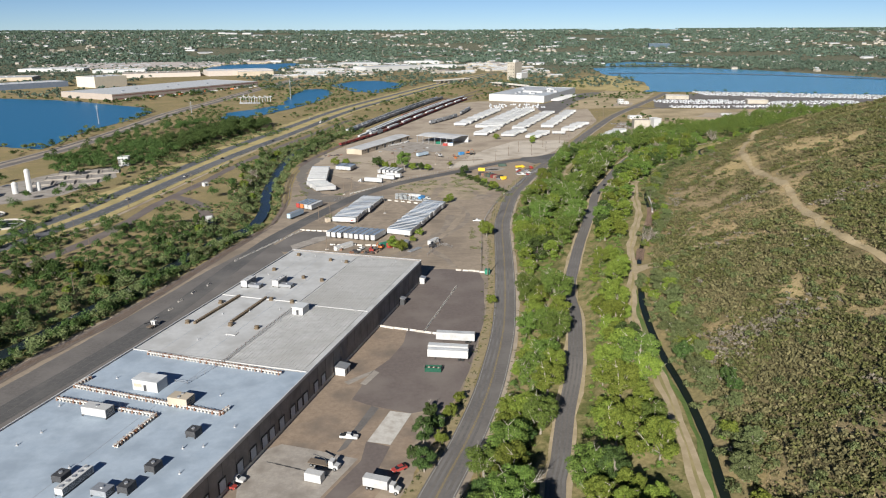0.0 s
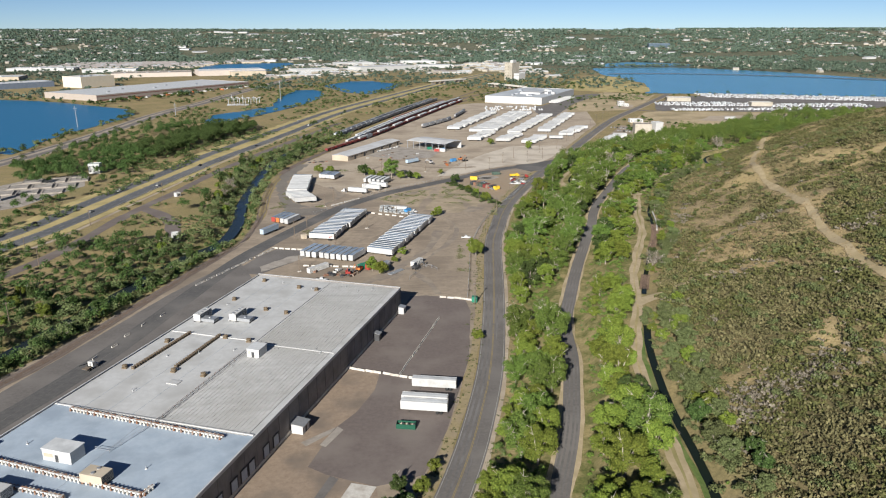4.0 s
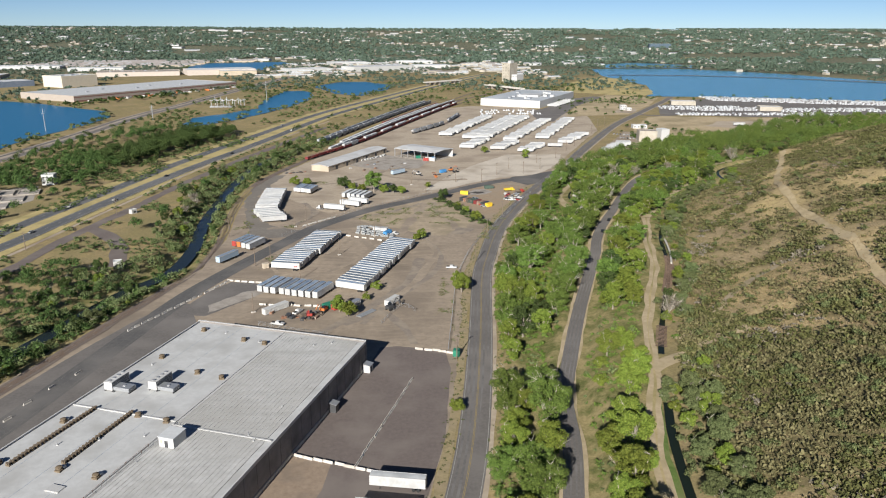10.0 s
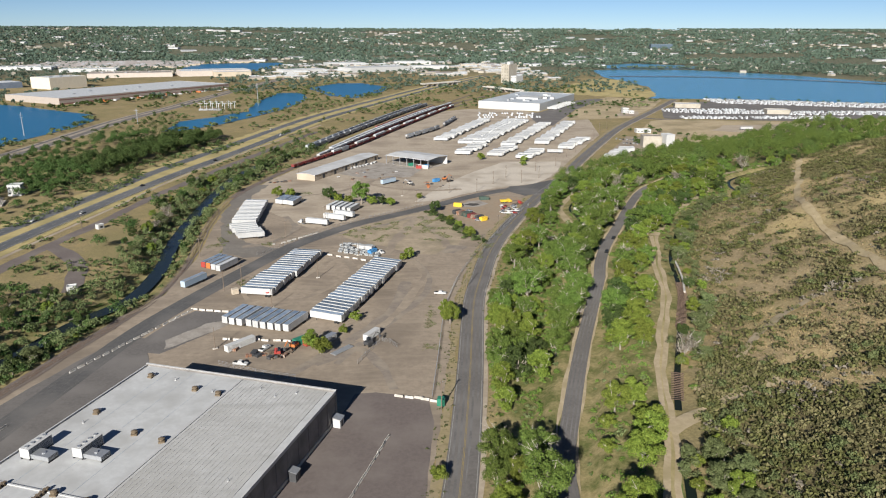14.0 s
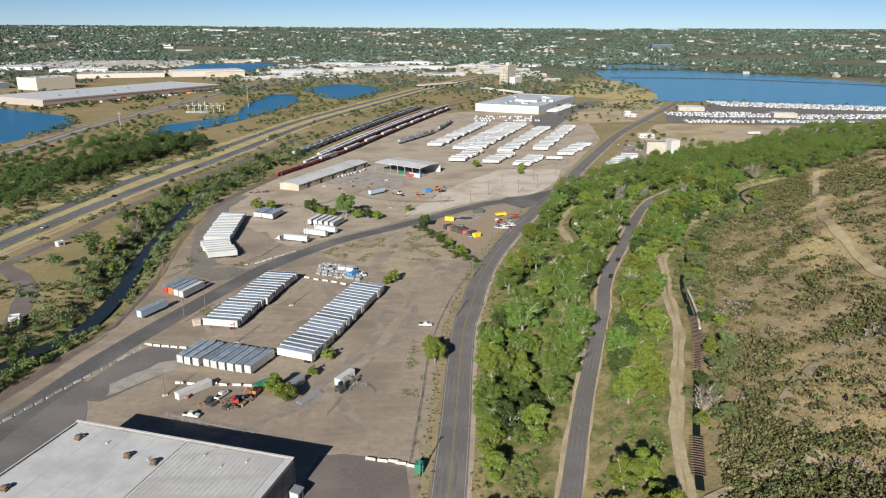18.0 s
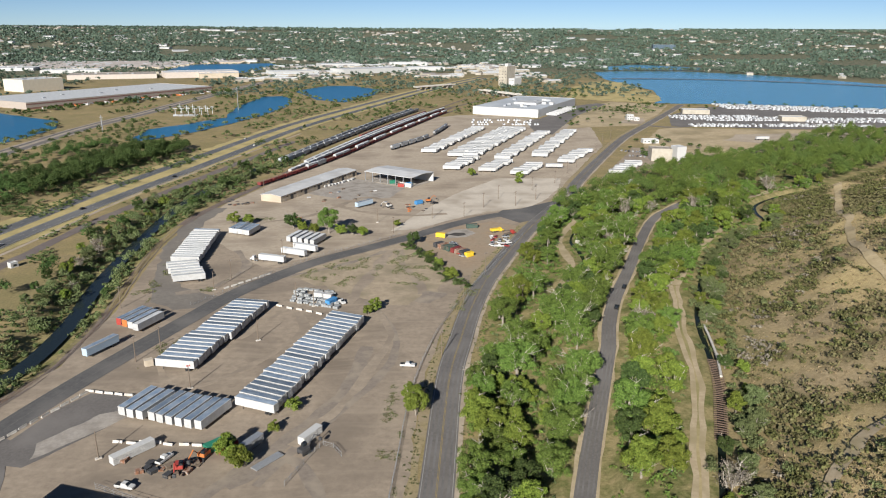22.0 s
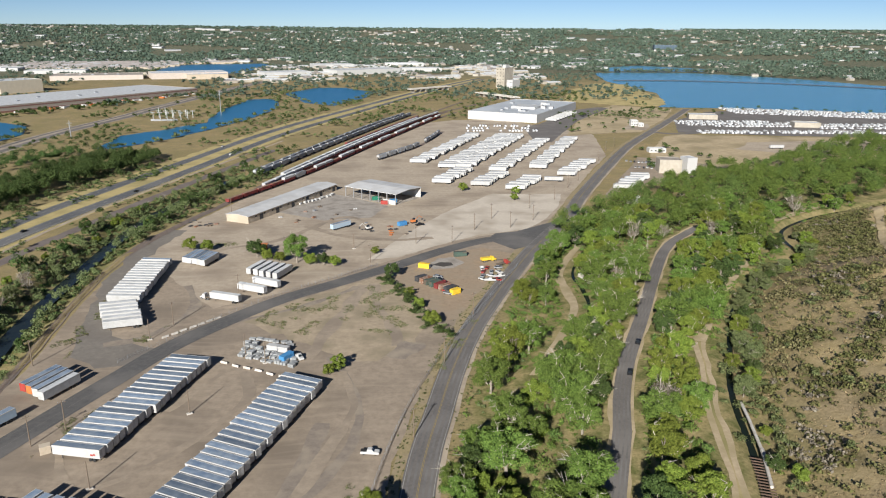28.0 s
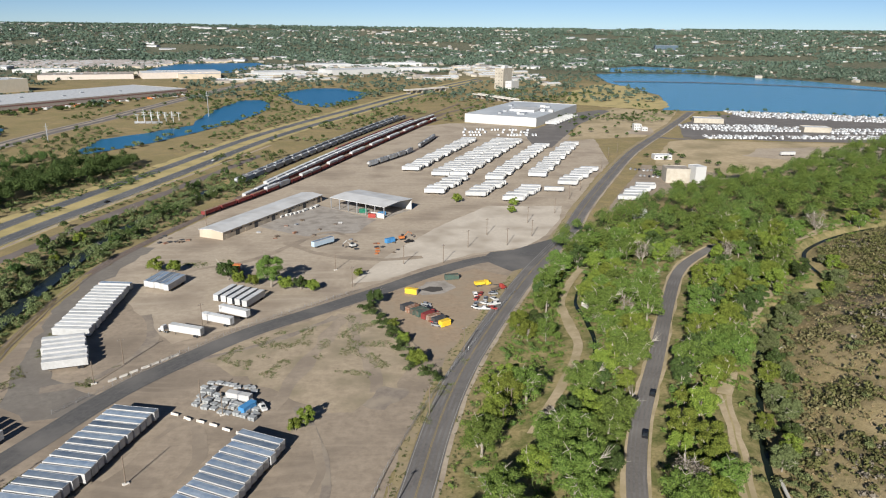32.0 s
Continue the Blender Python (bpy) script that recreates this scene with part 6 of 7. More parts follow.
def pallet_stack(x, y, a, m, n, label, name="pallet_stack"):
    e = empty(name, pose(x, y, 0.1, 0, 0, a), label, "stack", "stacked material in the yard")
    for k in range(n):
        part("layer", boxes_mesh("layer", [(-1.2 + rng.uniform(-0.1, 0.1), -0.9, k * 0.34, 1.2, 0.9 + rng.uniform(-0.1, 0.1), k * 0.34 + 0.28)], m), e)
    part("strap", boxes_mesh("strap", [(-0.05, -1.02, 0, 0.05, -0.98, n * 0.34)], dark_steel), e)


grey_block = mat("grey_block", (0.28, 0.29, 0.29), (0.38, 0.39, 0.39), 1.5, 0.9, rand=0.2)
for i in range(34):
    pallet_stack(-15 + (i % 8) * 2.9 + rng.uniform(-0.6, 0.6), 511 - (i % 8) * 1.3 + (i // 8) * 2.9 + rng.uniform(-0.6, 0.6), -25 + rng.uniform(-8, 8), grey_block, rng.randint(2, 4), "grey concrete blocks stacked on the dirt")
for i in range(8):
    pallet_stack(-14 + i * 2.4 + rng.uniform(-1, 1), 527 - i * 0.9 + rng.uniform(-1.5, 1.5), rng.uniform(-30, 30), grey_block, 2, "grey concrete blocks stacked on the dirt")
for i in range(16):
    pallet_stack(-43 + rng.uniform(0, 24), 377 + rng.uniform(0, 10), rng.uniform(0, 90), rng.choice((wood, rust, dark_steel)), rng.randint(1, 3), "timber and scrap stacked in the yard")
for i in range(12):
    pallet_stack(-40 + rng.uniform(0, 60), 735 + rng.uniform(-30, 20), rng.uniform(0, 90), rng.choice((wood, rust, white_paint, galvanised)), rng.randint(1, 3), "stacked material in the storage yard")
for i in range(10):
    pallet_stack(-32 + i * 2.2 + rng.uniform(-1, 1), 757 + i * 3.2 + rng.uniform(-1, 1), 65, white_paint, 4, "white wrapped bales beside the shed", "bale_stack")
for i in range(12):
    pallet_stack(25 + rng.uniform(-10, 22), 690 + rng.uniform(-12, 12), rng.uniform(0, 90), rng.choice((rust, dark_steel, orange_paint, wood)), rng.randint(1, 2), "scrap machinery parts on the dirt")
for i in range(12):
    pallet_stack(-95 + rng.uniform(0, 20), 690 + rng.uniform(0, 22), rng.uniform(0, 90), rng.choice((rust, dark_steel, wood)), rng.randint(1, 2), "scrap parts beside the railway")


def digger(x, y, a, m, label):
    e = empty("excavator", pose(x, y, 0.1, 0, 0, a), label, "excavator")
    for s in (-1, 1):
        part("track", boxes_mesh("track", [(-1.8, s * 1.1 - 0.3, 0, 1.8, s * 1.1 + 0.3, 0.8)], black, 0.2), e)
    part("body", boxes_mesh("body", [(-1.2, -1.2, 0.9, 2.0, 1.2, 2.1)], m, 0.1), e)
    part("cab", boxes_mesh("cab", [(-1.2, -1.2, 2.1, 0.3, -0.1, 3.1)], glass, 0.05), e)
    part("boom", mesh_of("boom", *tube_geo([(-1.0, 0.4, 1.8), (-3.6, 0.4, 4.6), (-5.8, 0.4, 3.2)], [0.3, 0.25, 0.18], 5), m), e)
    part("bucket", boxes_mesh("bucket", [(-6.3, -0.1, 1.6, -5.5, 0.9, 2.6)], dark_steel, 0.1), e)


digger(20, 690, 40, white_paint, "pale excavator in the yard")
digger(48, 706, 200, orange_paint, "orange excavator in the yard")
digger(-20, 386, 70, orange_paint, "orange loader among scrap")
digger(-25, 380, 100, red_paint, "red loader among scrap")
digger(9, 388, 230, dark_steel, "dark loader with a boom")
pipes = empty("pipe_bundle", pose(-1, 383.5, 0.1, 0, 0, 52), "bundle of pale blue steel pipes", "pipes")
for k in range(5):
    part("pipe", mesh_of("pipe", *tube_geo([(-5, k * 0.55 - 1.1, 0.3), (5, k * 0.55 - 1.1, 0.3)], [0.27, 0.27], 8), galvanised), pipes)

# ---- treatment works and substation on the west side ----
for x, y, r in ((-262, 446, 13), (-285, 470, 10), (-318, 490, 12)):
    e = empty("settling_basin", pose(x, y, 0.1), "round concrete settling basin with dark water", "basin", "round basins")
    v, f = [], []
    for k in range(32):
        a = 2 * math.pi * k / 32
        for rr, z in ((r, 0), (r, 1.2), (r - 0.6, 1.2), (r - 0.6, 0.5)):
            v.append((rr * math.cos(a), rr * math.sin(a), z))
    for k in range(32):
        for q in range(3):
            f.append((4 * k + q, 4 * ((k + 1) % 32) + q, 4 * ((k + 1) % 32) + q + 1, 4 * k + q + 1))
    part("rim", mesh_of("rim", v, f, concrete_lt), e)
    part("water", mesh_of("water", [((r - 0.6) * math.cos(2 * math.pi * k / 32), (r - 0.6) * math.sin(2 * math.pi * k / 32), 0.5) for k in range(32)], [tuple(range(32))], river_water), e)
    part("bridge", boxes_mesh("bridge", [(-r, -0.4, 1.3, r, 0.4, 1.45)], galvanised), e)
patch("works_yard", [(-345, 510), (-335, 560), (-314, 619), (-274, 651), (-253, 601), (-259, 578), (-266, 532), (-300, 500)], concrete, "stained concrete yard of the treatment works", 0.08, 0.5)
works_grey = mat("works_grey", (0.22, 0.2, 0.18), (0.33, 0.3, 0.27), 0.5, 0.9, c=(0.4, 0.37, 0.33), big=0.15)
for i in range(9):
    e = empty("flat_basin", pose(-302 + (i % 3) * 17, 575 + (i // 3) * 22 + (i % 3) * 3, 0.1, 0, 0, 20), "low rectangular concrete basin", "basin", "rectangular basins")
    part("rim", boxes_mesh("rim", [(-7, -8, 0, 7, -7.5, 1.0), (-7, 7.5, 0, 7, 8, 1.0), (-7, -7.5, 0, -6.5, 7.5, 1.0), (6.5, -7.5, 0, 7, 7.5, 1.0)], concrete), e)
    part("cover", boxes_mesh("cover", [(-6.5, -7.5, 0, 6.5, 7.5, 0.7)], works_grey), e)
for x, y, h, r in ((-296, 545, 17, 2.0), (-304, 540, 8, 2.2), (-292, 551, 6, 1.6)):
    e = empty("storage_silo", pose(x, y, 0.1), "white cylindrical storage silo", "silo", "white silos")
    part("barrel", mesh_of("barrel", *tube_geo([(0, 0, 0), (0, 0, h), (0, 0, h + 1)], [r, r, r * 0.35], 16), white_paint), e)
    part("ladder", boxes_mesh("ladder", [(r, -0.3, 0.3, r + 0.1, 0.3, h)], galvanised), e)
block_building("works_building", (-328, 515, 20, 17, 11, 5), "low white works building", white_paint, concrete, 4, 1)
rng = random.Random(4)
for i in range(12):
    x, y = -300 + (i % 6) * 9, 1228 + (i // 6) * 22
    e = empty("substation_mast", pose(x, y, 0), "tall pale steel substation mast", "mast", "substation masts")
    part("mast", mesh_of("mast", *tube_geo([(0, 0, 0), (0, 0, rng.uniform(9, 14))], [0.5, 0.3], 6), pale_roof), e)
    part("arm", boxes_mesh("arm", [(-3, -0.3, 9, 3, 0.3, 9.6)], galvanised), e)
for i in range(5):
    container(-296 + i * 7, 1216, 10 + i * 4, galvanised, "grey substation transformer housing", 6)
for x, y, h in ((-420, 960, 26), (-228, 1290, 34), (-330, 1060, 20)):
    e = empty("pylon", pose(x, y, 0), "slender pale transmission pole", "pylon", "transmission poles")
    part("mast", mesh_of("mast", *tube_geo([(0, 0, 0), (0, 0, h)], [0.6, 0.3], 8), galvanised), e)
    part("arm", boxes_mesh("arm", [(-2.5, -0.15, h - 3, 2.5, 0.15, h - 2.7), (-2, -0.15, h - 6, 2, 0.15, h - 5.7)], galvanised), e)
for a, b, h in (((154, 1590), (214, 1490), 5.5), ((30, 1648), (108, 1728), 5.5)):
    ang = math.degrees(math.atan2(b[1] - a[1], b[0] - a[0]))
    ln = math.hypot(b[0] - a[0], b[1] - a[1])
    e = empty("overpass", pose(*a, 0.1, 0, 0, ang), "pale concrete road overpass", "bridge")
    part("deck", boxes_mesh("deck", [(0, -6, h, ln, 6, h + 1)], concrete_lt), e)
    for s in (-6, 5.7):
        part("railing", boxes_mesh("railing", [(0, s, h + 1, ln, s + 0.3, h + 2)], concrete_lt), e)
    for x in np.arange(8, ln, 16):
        part("pier", boxes_mesh("pier", [(x, -5, 0, x + 1, 5, h)], concrete), e)

# ---- buildings across the highway ----
cream = mat("cream_wall", (0.56, 0.5, 0.4), (0.63, 0.57, 0.46), 0.2, 0.9)
maroon_brick = mat("beige_panel_wall", (0.33, 0.285, 0.245), (0.4, 0.345, 0.3), 0.3, 0.9)
brick_red = mat("brick_band", (0.2, 0.1, 0.085), (0.27, 0.15, 0.125), 0.5, 0.9)
pink = mat("pinkish_wall", (0.48, 0.42, 0.37), (0.56, 0.49, 0.43), 0.2, 0.9)
HALLS = ((-538, 1294, 60, 366, 140, 10, maroon_brick, pale_roof), (-690, 1580, 60, 80, 60, 22, cream, pale_roof), (-905, 1470, 50, 210, 60, 11, mat("slate_blue_wall", (0.12, 0.15, 0.2), (0.17, 0.2, 0.25), 0.2, 0.8), pale_roof), (-760, 1900, 20, 190, 90, 10, pink, concrete), (-560, 1960, 25, 170, 80, 13, pink, pale_roof), (-480, 1960, 20, 90, 60, 11, tan_stucco, pale_roof), (-930, 2120, 15, 140, 70, 8, white_paint, pale_roof), (-330, 2080, 30, 120, 60, 9, white_paint, pale_roof), (-160, 2130, 35, 190, 75, 12, white_paint, pale_roof), (-260, 2440, 20, 120, 70, 10, white_paint, pale_roof), (0, 2300, 10, 110, 60, 9, white_paint, pale_roof), (-60, 2560, 5, 120, 50, 10, white_paint, pale_roof), (-1100, 1780, 15, 160, 90, 8, tan_stucco, pale_roof), (-1180, 2200, 10, 180, 80, 8, white_paint, pale_roof), (150, 2420, 0, 80, 50, 8, tan_stucco, pale_roof))
for x, y, a, ln, w, h, wm, rm in HALLS:
    block_building("industrial_hall", (x, y, a, ln, w, h), "broad pale industrial hall with a flat roof across the highway", wm, rm, 0, 1, [(ln * (0.15 + 0.14 * k), w * (0.3 + 0.2 * (k % 2)), h, ln * (0.15 + 0.14 * k) + 5, w * (0.3 + 0.2 * (k % 2)) + 4, h + 1.8) for k in range(5)])
hall_x, hall_y, hc, hs = -538, 1294, math.cos(radians(60)), math.sin(radians(60))
band = empty("brick_band", pose(hall_x, hall_y, 0, 0, 0, 60), "dark red brick band along the long hall wall", "wall band")
part("course", boxes_mesh("course", [(0, -0.25, 6.8, 366, -0.02, 8.2)], brick_red), band)
part("course", boxes_mesh("course", [(0, -0.25, 0, 366, -0.02, 2.4)], brick_red), band)
for k in range(26):
    u, q = 20 + k * 13 + 5 * math.sin(k * 3.1), -14 - 4 * math.sin(k * 1.7)
    if k % 5 != 2:
        container(hall_x + hc * u - hs * q, hall_y + hs * u + hc * q, 60 + (90 if k % 3 else 8), (white_paint, white_paint, galvanised, white_paint, orange_paint)[k % 5], "white freight trailer parked before the long hall" if k % 5 in (0, 1, 3) else "freight container parked before the long hall", 11)
block_building("glass_offices", (1060, 3480, -8, 95, 50, 20), "blue-grey glass office block far across the lake", mat("office_glass", (0.06, 0.09, 0.12), (0.09, 0.13, 0.16), 0.1, 0.5), pale_roof, 10, 4)


def house_field(name, spots, sizes, mats_, label):
    """Many small far roofs in one mesh."""
    v, f, mi = [], [], []
    for (x, y), (ln, w, h, a, k) in zip(spots, sizes):
        z = land1(x, y) - 0.5
        c, s = math.cos(a), math.sin(a)
        n = len(v)
        for px, py, pz in ((0, 0, 0), (ln, 0, 0), (ln, w, 0), (0, w, 0), (0, 0, h), (ln, 0, h), (ln, w, h), (0, w, h), (0, w / 2, h * 1.45), (ln, w / 2, h * 1.45)):
            v.append((x + c * px - s * py, y + s * px + c * py, z + pz))
        f += [tuple(n + q for q in face) for face in ((0, 1, 5, 4), (1, 2, 6, 9, 5), (2, 3, 7, 6), (3, 0, 4, 8, 7), (4, 5, 9, 8), (8, 9, 6, 7))]
        mi += [0, 0, 0, 0, 1 + k, 1 + k]
    me = mesh_of(name, v, f, mats_)
    me.polygons.foreach_set("material_index", mi)
    return tagged(new(name, me), label, "houses", kind="stuff")


LAKES = (LAKE_A, LAKE_B, LAKE_C, LAKE_D, LAKE_E, LAKE_F, [(1000, 2900), (1480, 2900), (1560, 3100), (1120, 3150)])
nrg = np.random.default_rng(7)


def clear_of(x, y, margin=0):
    ok = np.ones(len(x), bool)
    for lake in LAKES:
        ok &= ~inside(x, y, lake)
    ok &= ~inside(x, y, YARD)
    return ok


def cone(n, y0, y1, power=0.6, wide=0.72):
    y = y0 + (y1 - y0) * nrg.random(n) ** power
    x = 30 + (nrg.random(n) * 2 - 1) * (wide * (y + 40) + 60)
    return x, y


roof_w = mat("far_white_roof", (0.26, 0.27, 0.28), (0.4, 0.41, 0.42), 0.02, 0.8)
roof_g = mat("far_grey_roof", (0.22, 0.2, 0.19), (0.33, 0.3, 0.28), 0.02, 0.9)
x, y = cone(2100, 1950, 4900, 0.7)
keep = clear_of(x, y) & (np.array([noise.noise((a * 0.0016, b * 0.0016, 2)) for a, b in zip(x, y)]) > -0.18)
x, y = x[keep], y[keep]
house_field("far_houses", list(zip(x, y)), [(nrg.uniform(9, 20), nrg.uniform(8, 13), nrg.uniform(4, 6.5), nrg.uniform(0, 3.1), int(nrg.random() < 0.7)) for _ in x], [old_concrete, roof_w, roof_g], "small pale and grey house roofs among far trees")
x, y = nrg.uniform(-420, 330, 420), nrg.uniform(1850, 2650, 420)
keep = clear_of(x, y) & (np.array([noise.noise((a * 0.006, b * 0.006, 4)) for a, b in zip(x, y)]) > 0.02) & (dist_line(x, y, HWY_M[::3])[0] > 45)
house_field("town_roofs", list(zip(x[keep], y[keep])), [(nrg.uniform(12, 46), nrg.uniform(10, 26), nrg.uniform(3.5, 6), 0.5 + nrg.normal(0, 0.1), int(nrg.random() < 0.35)) for _ in x[keep]], [old_concrete, pale_roof, roof_g], "pale workshop and shop roofs between trees")
x, y = np.meshgrid(np.arange(-1150, -560, 17.0), np.arange(2330, 2700, 24.0))
x, y = x.ravel() + nrg.normal(0, 2, x.size), y.ravel() + nrg.normal(0, 2, y.size) + 0.25 * x.ravel() + 200
keep = clear_of(x, y)
house_field("suburb_houses", list(zip(x[keep], y[keep])), [(13, 10, 5.5, 0.25, int(nrg.random() < 0.8)) for _ in x[keep]], [tan_stucco, roof_w, roof_g], "rows of small grey-roofed suburban houses")
x, y = cone(260, 2350, 4800, 0.8)
keep = clear_of(x, y) & ((np.abs(x - 0.0 * y + 100) < 900) | (y > 2600))
x, y = x[keep], y[keep]
house_field("far_halls", list(zip(x, y)), [(nrg.uniform(25, 70), nrg.uniform(15, 35), nrg.uniform(4, 7), nrg.uniform(-0.3, 0.6), 0) for _ in x], [white_paint, roof_w, roof_g], "far white commercial roofs among trees")
x, y = [], []
for off in (20, 34, 50, 64, 80):
    for q in np.arange(520, 835, 3.7):
        x.append(q + nrg.normal(0, 0.8))
        y.append(1394 - (q - 560) * 0.33 - off + nrg.normal(0, 1.2))
for y0, x0, x1 in ((1222, 395, 520), (1204, 392, 560), (1190, 400, 720), (1176, 430, 720), (1158, 560, 720), (1128, 390, 600), (1116, 390, 620)):
    for q in np.arange(x0, x1, 4.4):
        x.append(q + nrg.normal(0, 0.9))
        y.append(y0 + nrg.normal(0, 1.2))
x, y = np.array(x + list(nrg.uniform(180, 205, 30)) + list(110 + nrg.integers(0, 24, 60) * 3.6)), np.array(y + list(nrg.uniform(1240, 1250, 30)) + list(1128 + nrg.integers(0, 3, 60) * 22.0 + nrg.normal(0, 0.8, 60)))
keep = nrg.random(len(x)) < 0.86
x, y = x[keep], y[keep]
house_field("stored_trailers", list(zip(x, y)), [(nrg.uniform(6, 9), 2.4, 1.9, 1.5 + nrg.normal(0, 0.1), int(nrg.random() < 0.4)) for _ in x], [lot_roof, pale_roof, roof_g], "close rows of stored white boats and camper trailers")


# ---- vegetation ----
leaf_a = leaf_mat("leaf_green", (0.052, 0.09, 0.017), (0.15, 0.21, 0.042))
leaf_b = leaf_mat("leaf_bright", (0.075, 0.11, 0.015), (0.19, 0.228, 0.038))
leaf_c = leaf_mat("leaf_olive", (0.06, 0.08, 0.028), (0.165, 0.19, 0.078))
leaf_d = leaf_mat("leaf_dark", (0.024, 0.046, 0.012), (0.08, 0.118, 0.031))
leaf_e = leaf_mat("leaf_mid", (0.045, 0.08, 0.018), (0.135, 0.188, 0.046))
scrub_leaf = leaf_mat("scrub_leaf", (0.075, 0.068, 0.032), (0.19, 0.165, 0.08), 0.1)
green_scrub = leaf_mat("green_scrub", (0.055, 0.064, 0.022), (0.155, 0.162, 0.058), 0.1)
grey_twig = leaf_mat("grey_twig", (0.12, 0.1, 0.078), (0.24, 0.205, 0.165), 0.1)
tuft_mat = leaf_mat("dry_tuft", (0.22, 0.172, 0.088), (0.36, 0.285, 0.158), 0.1)
dead_wood = mat("dead_wood", (0.34, 0.3, 0.25), (0.46, 0.42, 0.36), 2.0, 0.95)
bark = mat("bark", (0.2, 0.17, 0.14), (0.34, 0.3, 0.25), 2.0, 0.95)


def leaf_quads(centres, normals, sizes, r):
    """Small bent leaf clumps as quads."""
    n = len(centres)
    t = r.normal(size=(n, 3))
    t -= (t * normals).sum(1, keepdims=True) * normals
    t /= np.linalg.norm(t, axis=1, keepdims=True) + 1e-9
    b = np.cross(normals, t)
    s = sizes[:, None]
    lift = normals * s * 0.22
    v = np.stack([centres - t * s - lift, centres + b * s * 0.7 + lift * 0.4, centres + t * s - lift, centres - b * s * 0.7 + lift * 0.4], 1)
    return v.reshape(-1, 3)


def quads_mesh(name, v, material):
    n = len(v) // 4
    me = bpy.data.meshes.new(name)
    me.vertices.add(len(v))
    me.vertices.foreach_set("co", v.astype(np.float32).ravel())
    me.loops.add(len(v))
    me.loops.foreach_set("vertex_index", np.arange(len(v), dtype=np.int32))
    me.polygons.add(n)
    me.polygons.foreach_set("loop_start", np.arange(0, len(v), 4, dtype=np.int32))
    me.materials.append(material)
    me.update(calc_edges=True)
    return me


def crown_points(r, height, spread, base, lobes, n):
    cs = []
    for k in range(lobes):
        a, q = r.uniform(0, 6.283), math.sqrt(r.uniform(0.02, 1))
        z = r.uniform(base, height * 0.88)
        room = math.sin(math.pi * min(1, max(0.12, (z - base * 0.5) / (height * 1.02 - base * 0.5)))) ** 0.6
        cs.append((q * spread * 0.72 * room * math.cos(a), q * spread * 0.72 * room * math.sin(a), z, r.uniform(0.8, 1.75) * spread / math.sqrt(lobes)))
    cs = np.array(cs)
    pick = r.choice(len(cs), n, p=cs[:, 3] ** 2 / (cs[:, 3] ** 2).sum())
    d = r.normal(size=(n, 3))
    d /= np.linalg.norm(d, axis=1, keepdims=True)
    d[:, 2] = np.where(d[:, 2] < -0.5, -d[:, 2], d[:, 2])
    rad = cs[pick, 3] * np.where(r.random(n) < 0.25, r.uniform(0.95, 1.3, n), r.uniform(0.66, 1.05, n))
    p = cs[pick, :3] + d * rad[:, None] * np.array([1, 1, 0.78])
    return p, d, cs


def make_tree(seed, name, height, spread, leaf, n, label, size=(0.1, 0.23), lobes=44, dead=0.3):
    r = np.random.default_rng(seed)
    e = empty(name, Matrix(), label, "tree", "trees of the valley")
    base = height * 0.22
    n = int(n * 3.0)
    p, d, cs = crown_points(r, height, spread, base, lobes, n)
    geos = [tube_geo([(0, 0, -0.6), (0.15, 0.1, height * 0.25), (0.1, -0.2, height * 0.6)], [height * 0.03, height * 0.024, height * 0.01], 7)]
    bare = []
    for c in cs[:9]:
        z0 = height * r.uniform(0.18, 0.35)
        mid = (c[0] * 0.45, c[1] * 0.45, z0 + (c[2] - z0) * 0.55)
        geos.append(tube_geo([(0.1, 0, z0), mid, tuple(c[:3])], [height * 0.013, height * 0.009, height * 0.003], 5))
    for _ in range(int(dead * 9)):
        c = cs[r.integers(len(cs))]
        tip = c[:3] * np.array([1.25, 1.25, 1.05]) + r.normal(size=3) * 0.8 + np.array([0, 0, c[3] * 0.8])
        bare.append(tube_geo([tuple(c[:3] * 0.5), tuple(c[:3]), tuple(tip)], [0.14, 0.1, 0.04], 4))
        for _twig in range(3):
            side_ = tip + r.normal(size=3) * 0.9
            bare.append(tube_geo([tuple((c[:3] + tip) / 2), tuple(side_)], [0.06, 0.025], 4))
    if bare:
        part("dead_limb", mesh_of("dead_limb", *merge(*bare), dead_wood), e, "bleached dead limbs")
    part("trunk", mesh_of("trunk", *merge(*geos), bark), e)
    nn = d + r.normal(size=d.shape) * 0.58
    nn /= np.linalg.norm(nn, axis=1, keepdims=True)
    part("crown", quads_mesh("crown", leaf_quads(p, nn, r.uniform(*size, n), r), leaf), e)
    return e


KINDS = [
    make_tree(1, "cottonwood_tree", 12.5, 6.2, leaf_a, 4160, "broad green cottonwood among the roadside trees", dead=0.6),
    make_tree(2, "cottonwood_tree", 10.5, 5.4, leaf_b, 3680, "bright green young cottonwood among the roadside trees"),
    make_tree(3, "cottonwood_tree", 14, 6.8, leaf_a, 4640, "tall green cottonwood with pale dead limbs", dead=1.0),
    make_tree(4, "elm_tree", 8.5, 4.6, leaf_b, 2880, "rounded yellow-green elm in the valley"),
    make_tree(5, "elm_tree", 7.0, 3.8, leaf_d, 2400, "rounded dark green elm in the valley"),
    make_tree(6, "willow_tree", 8.0, 4.8, leaf_c, 3040, "grey-green willow near the water"),
    make_tree(7, "cottonwood_tree", 11.5, 5.2, leaf_d, 3520, "dark green cottonwood among the roadside trees", dead=0.4),
    make_tree(8, "willow_tree", 5.0, 3.2, leaf_b, 1600, "small bright green bushy willow", lobes=16),
]
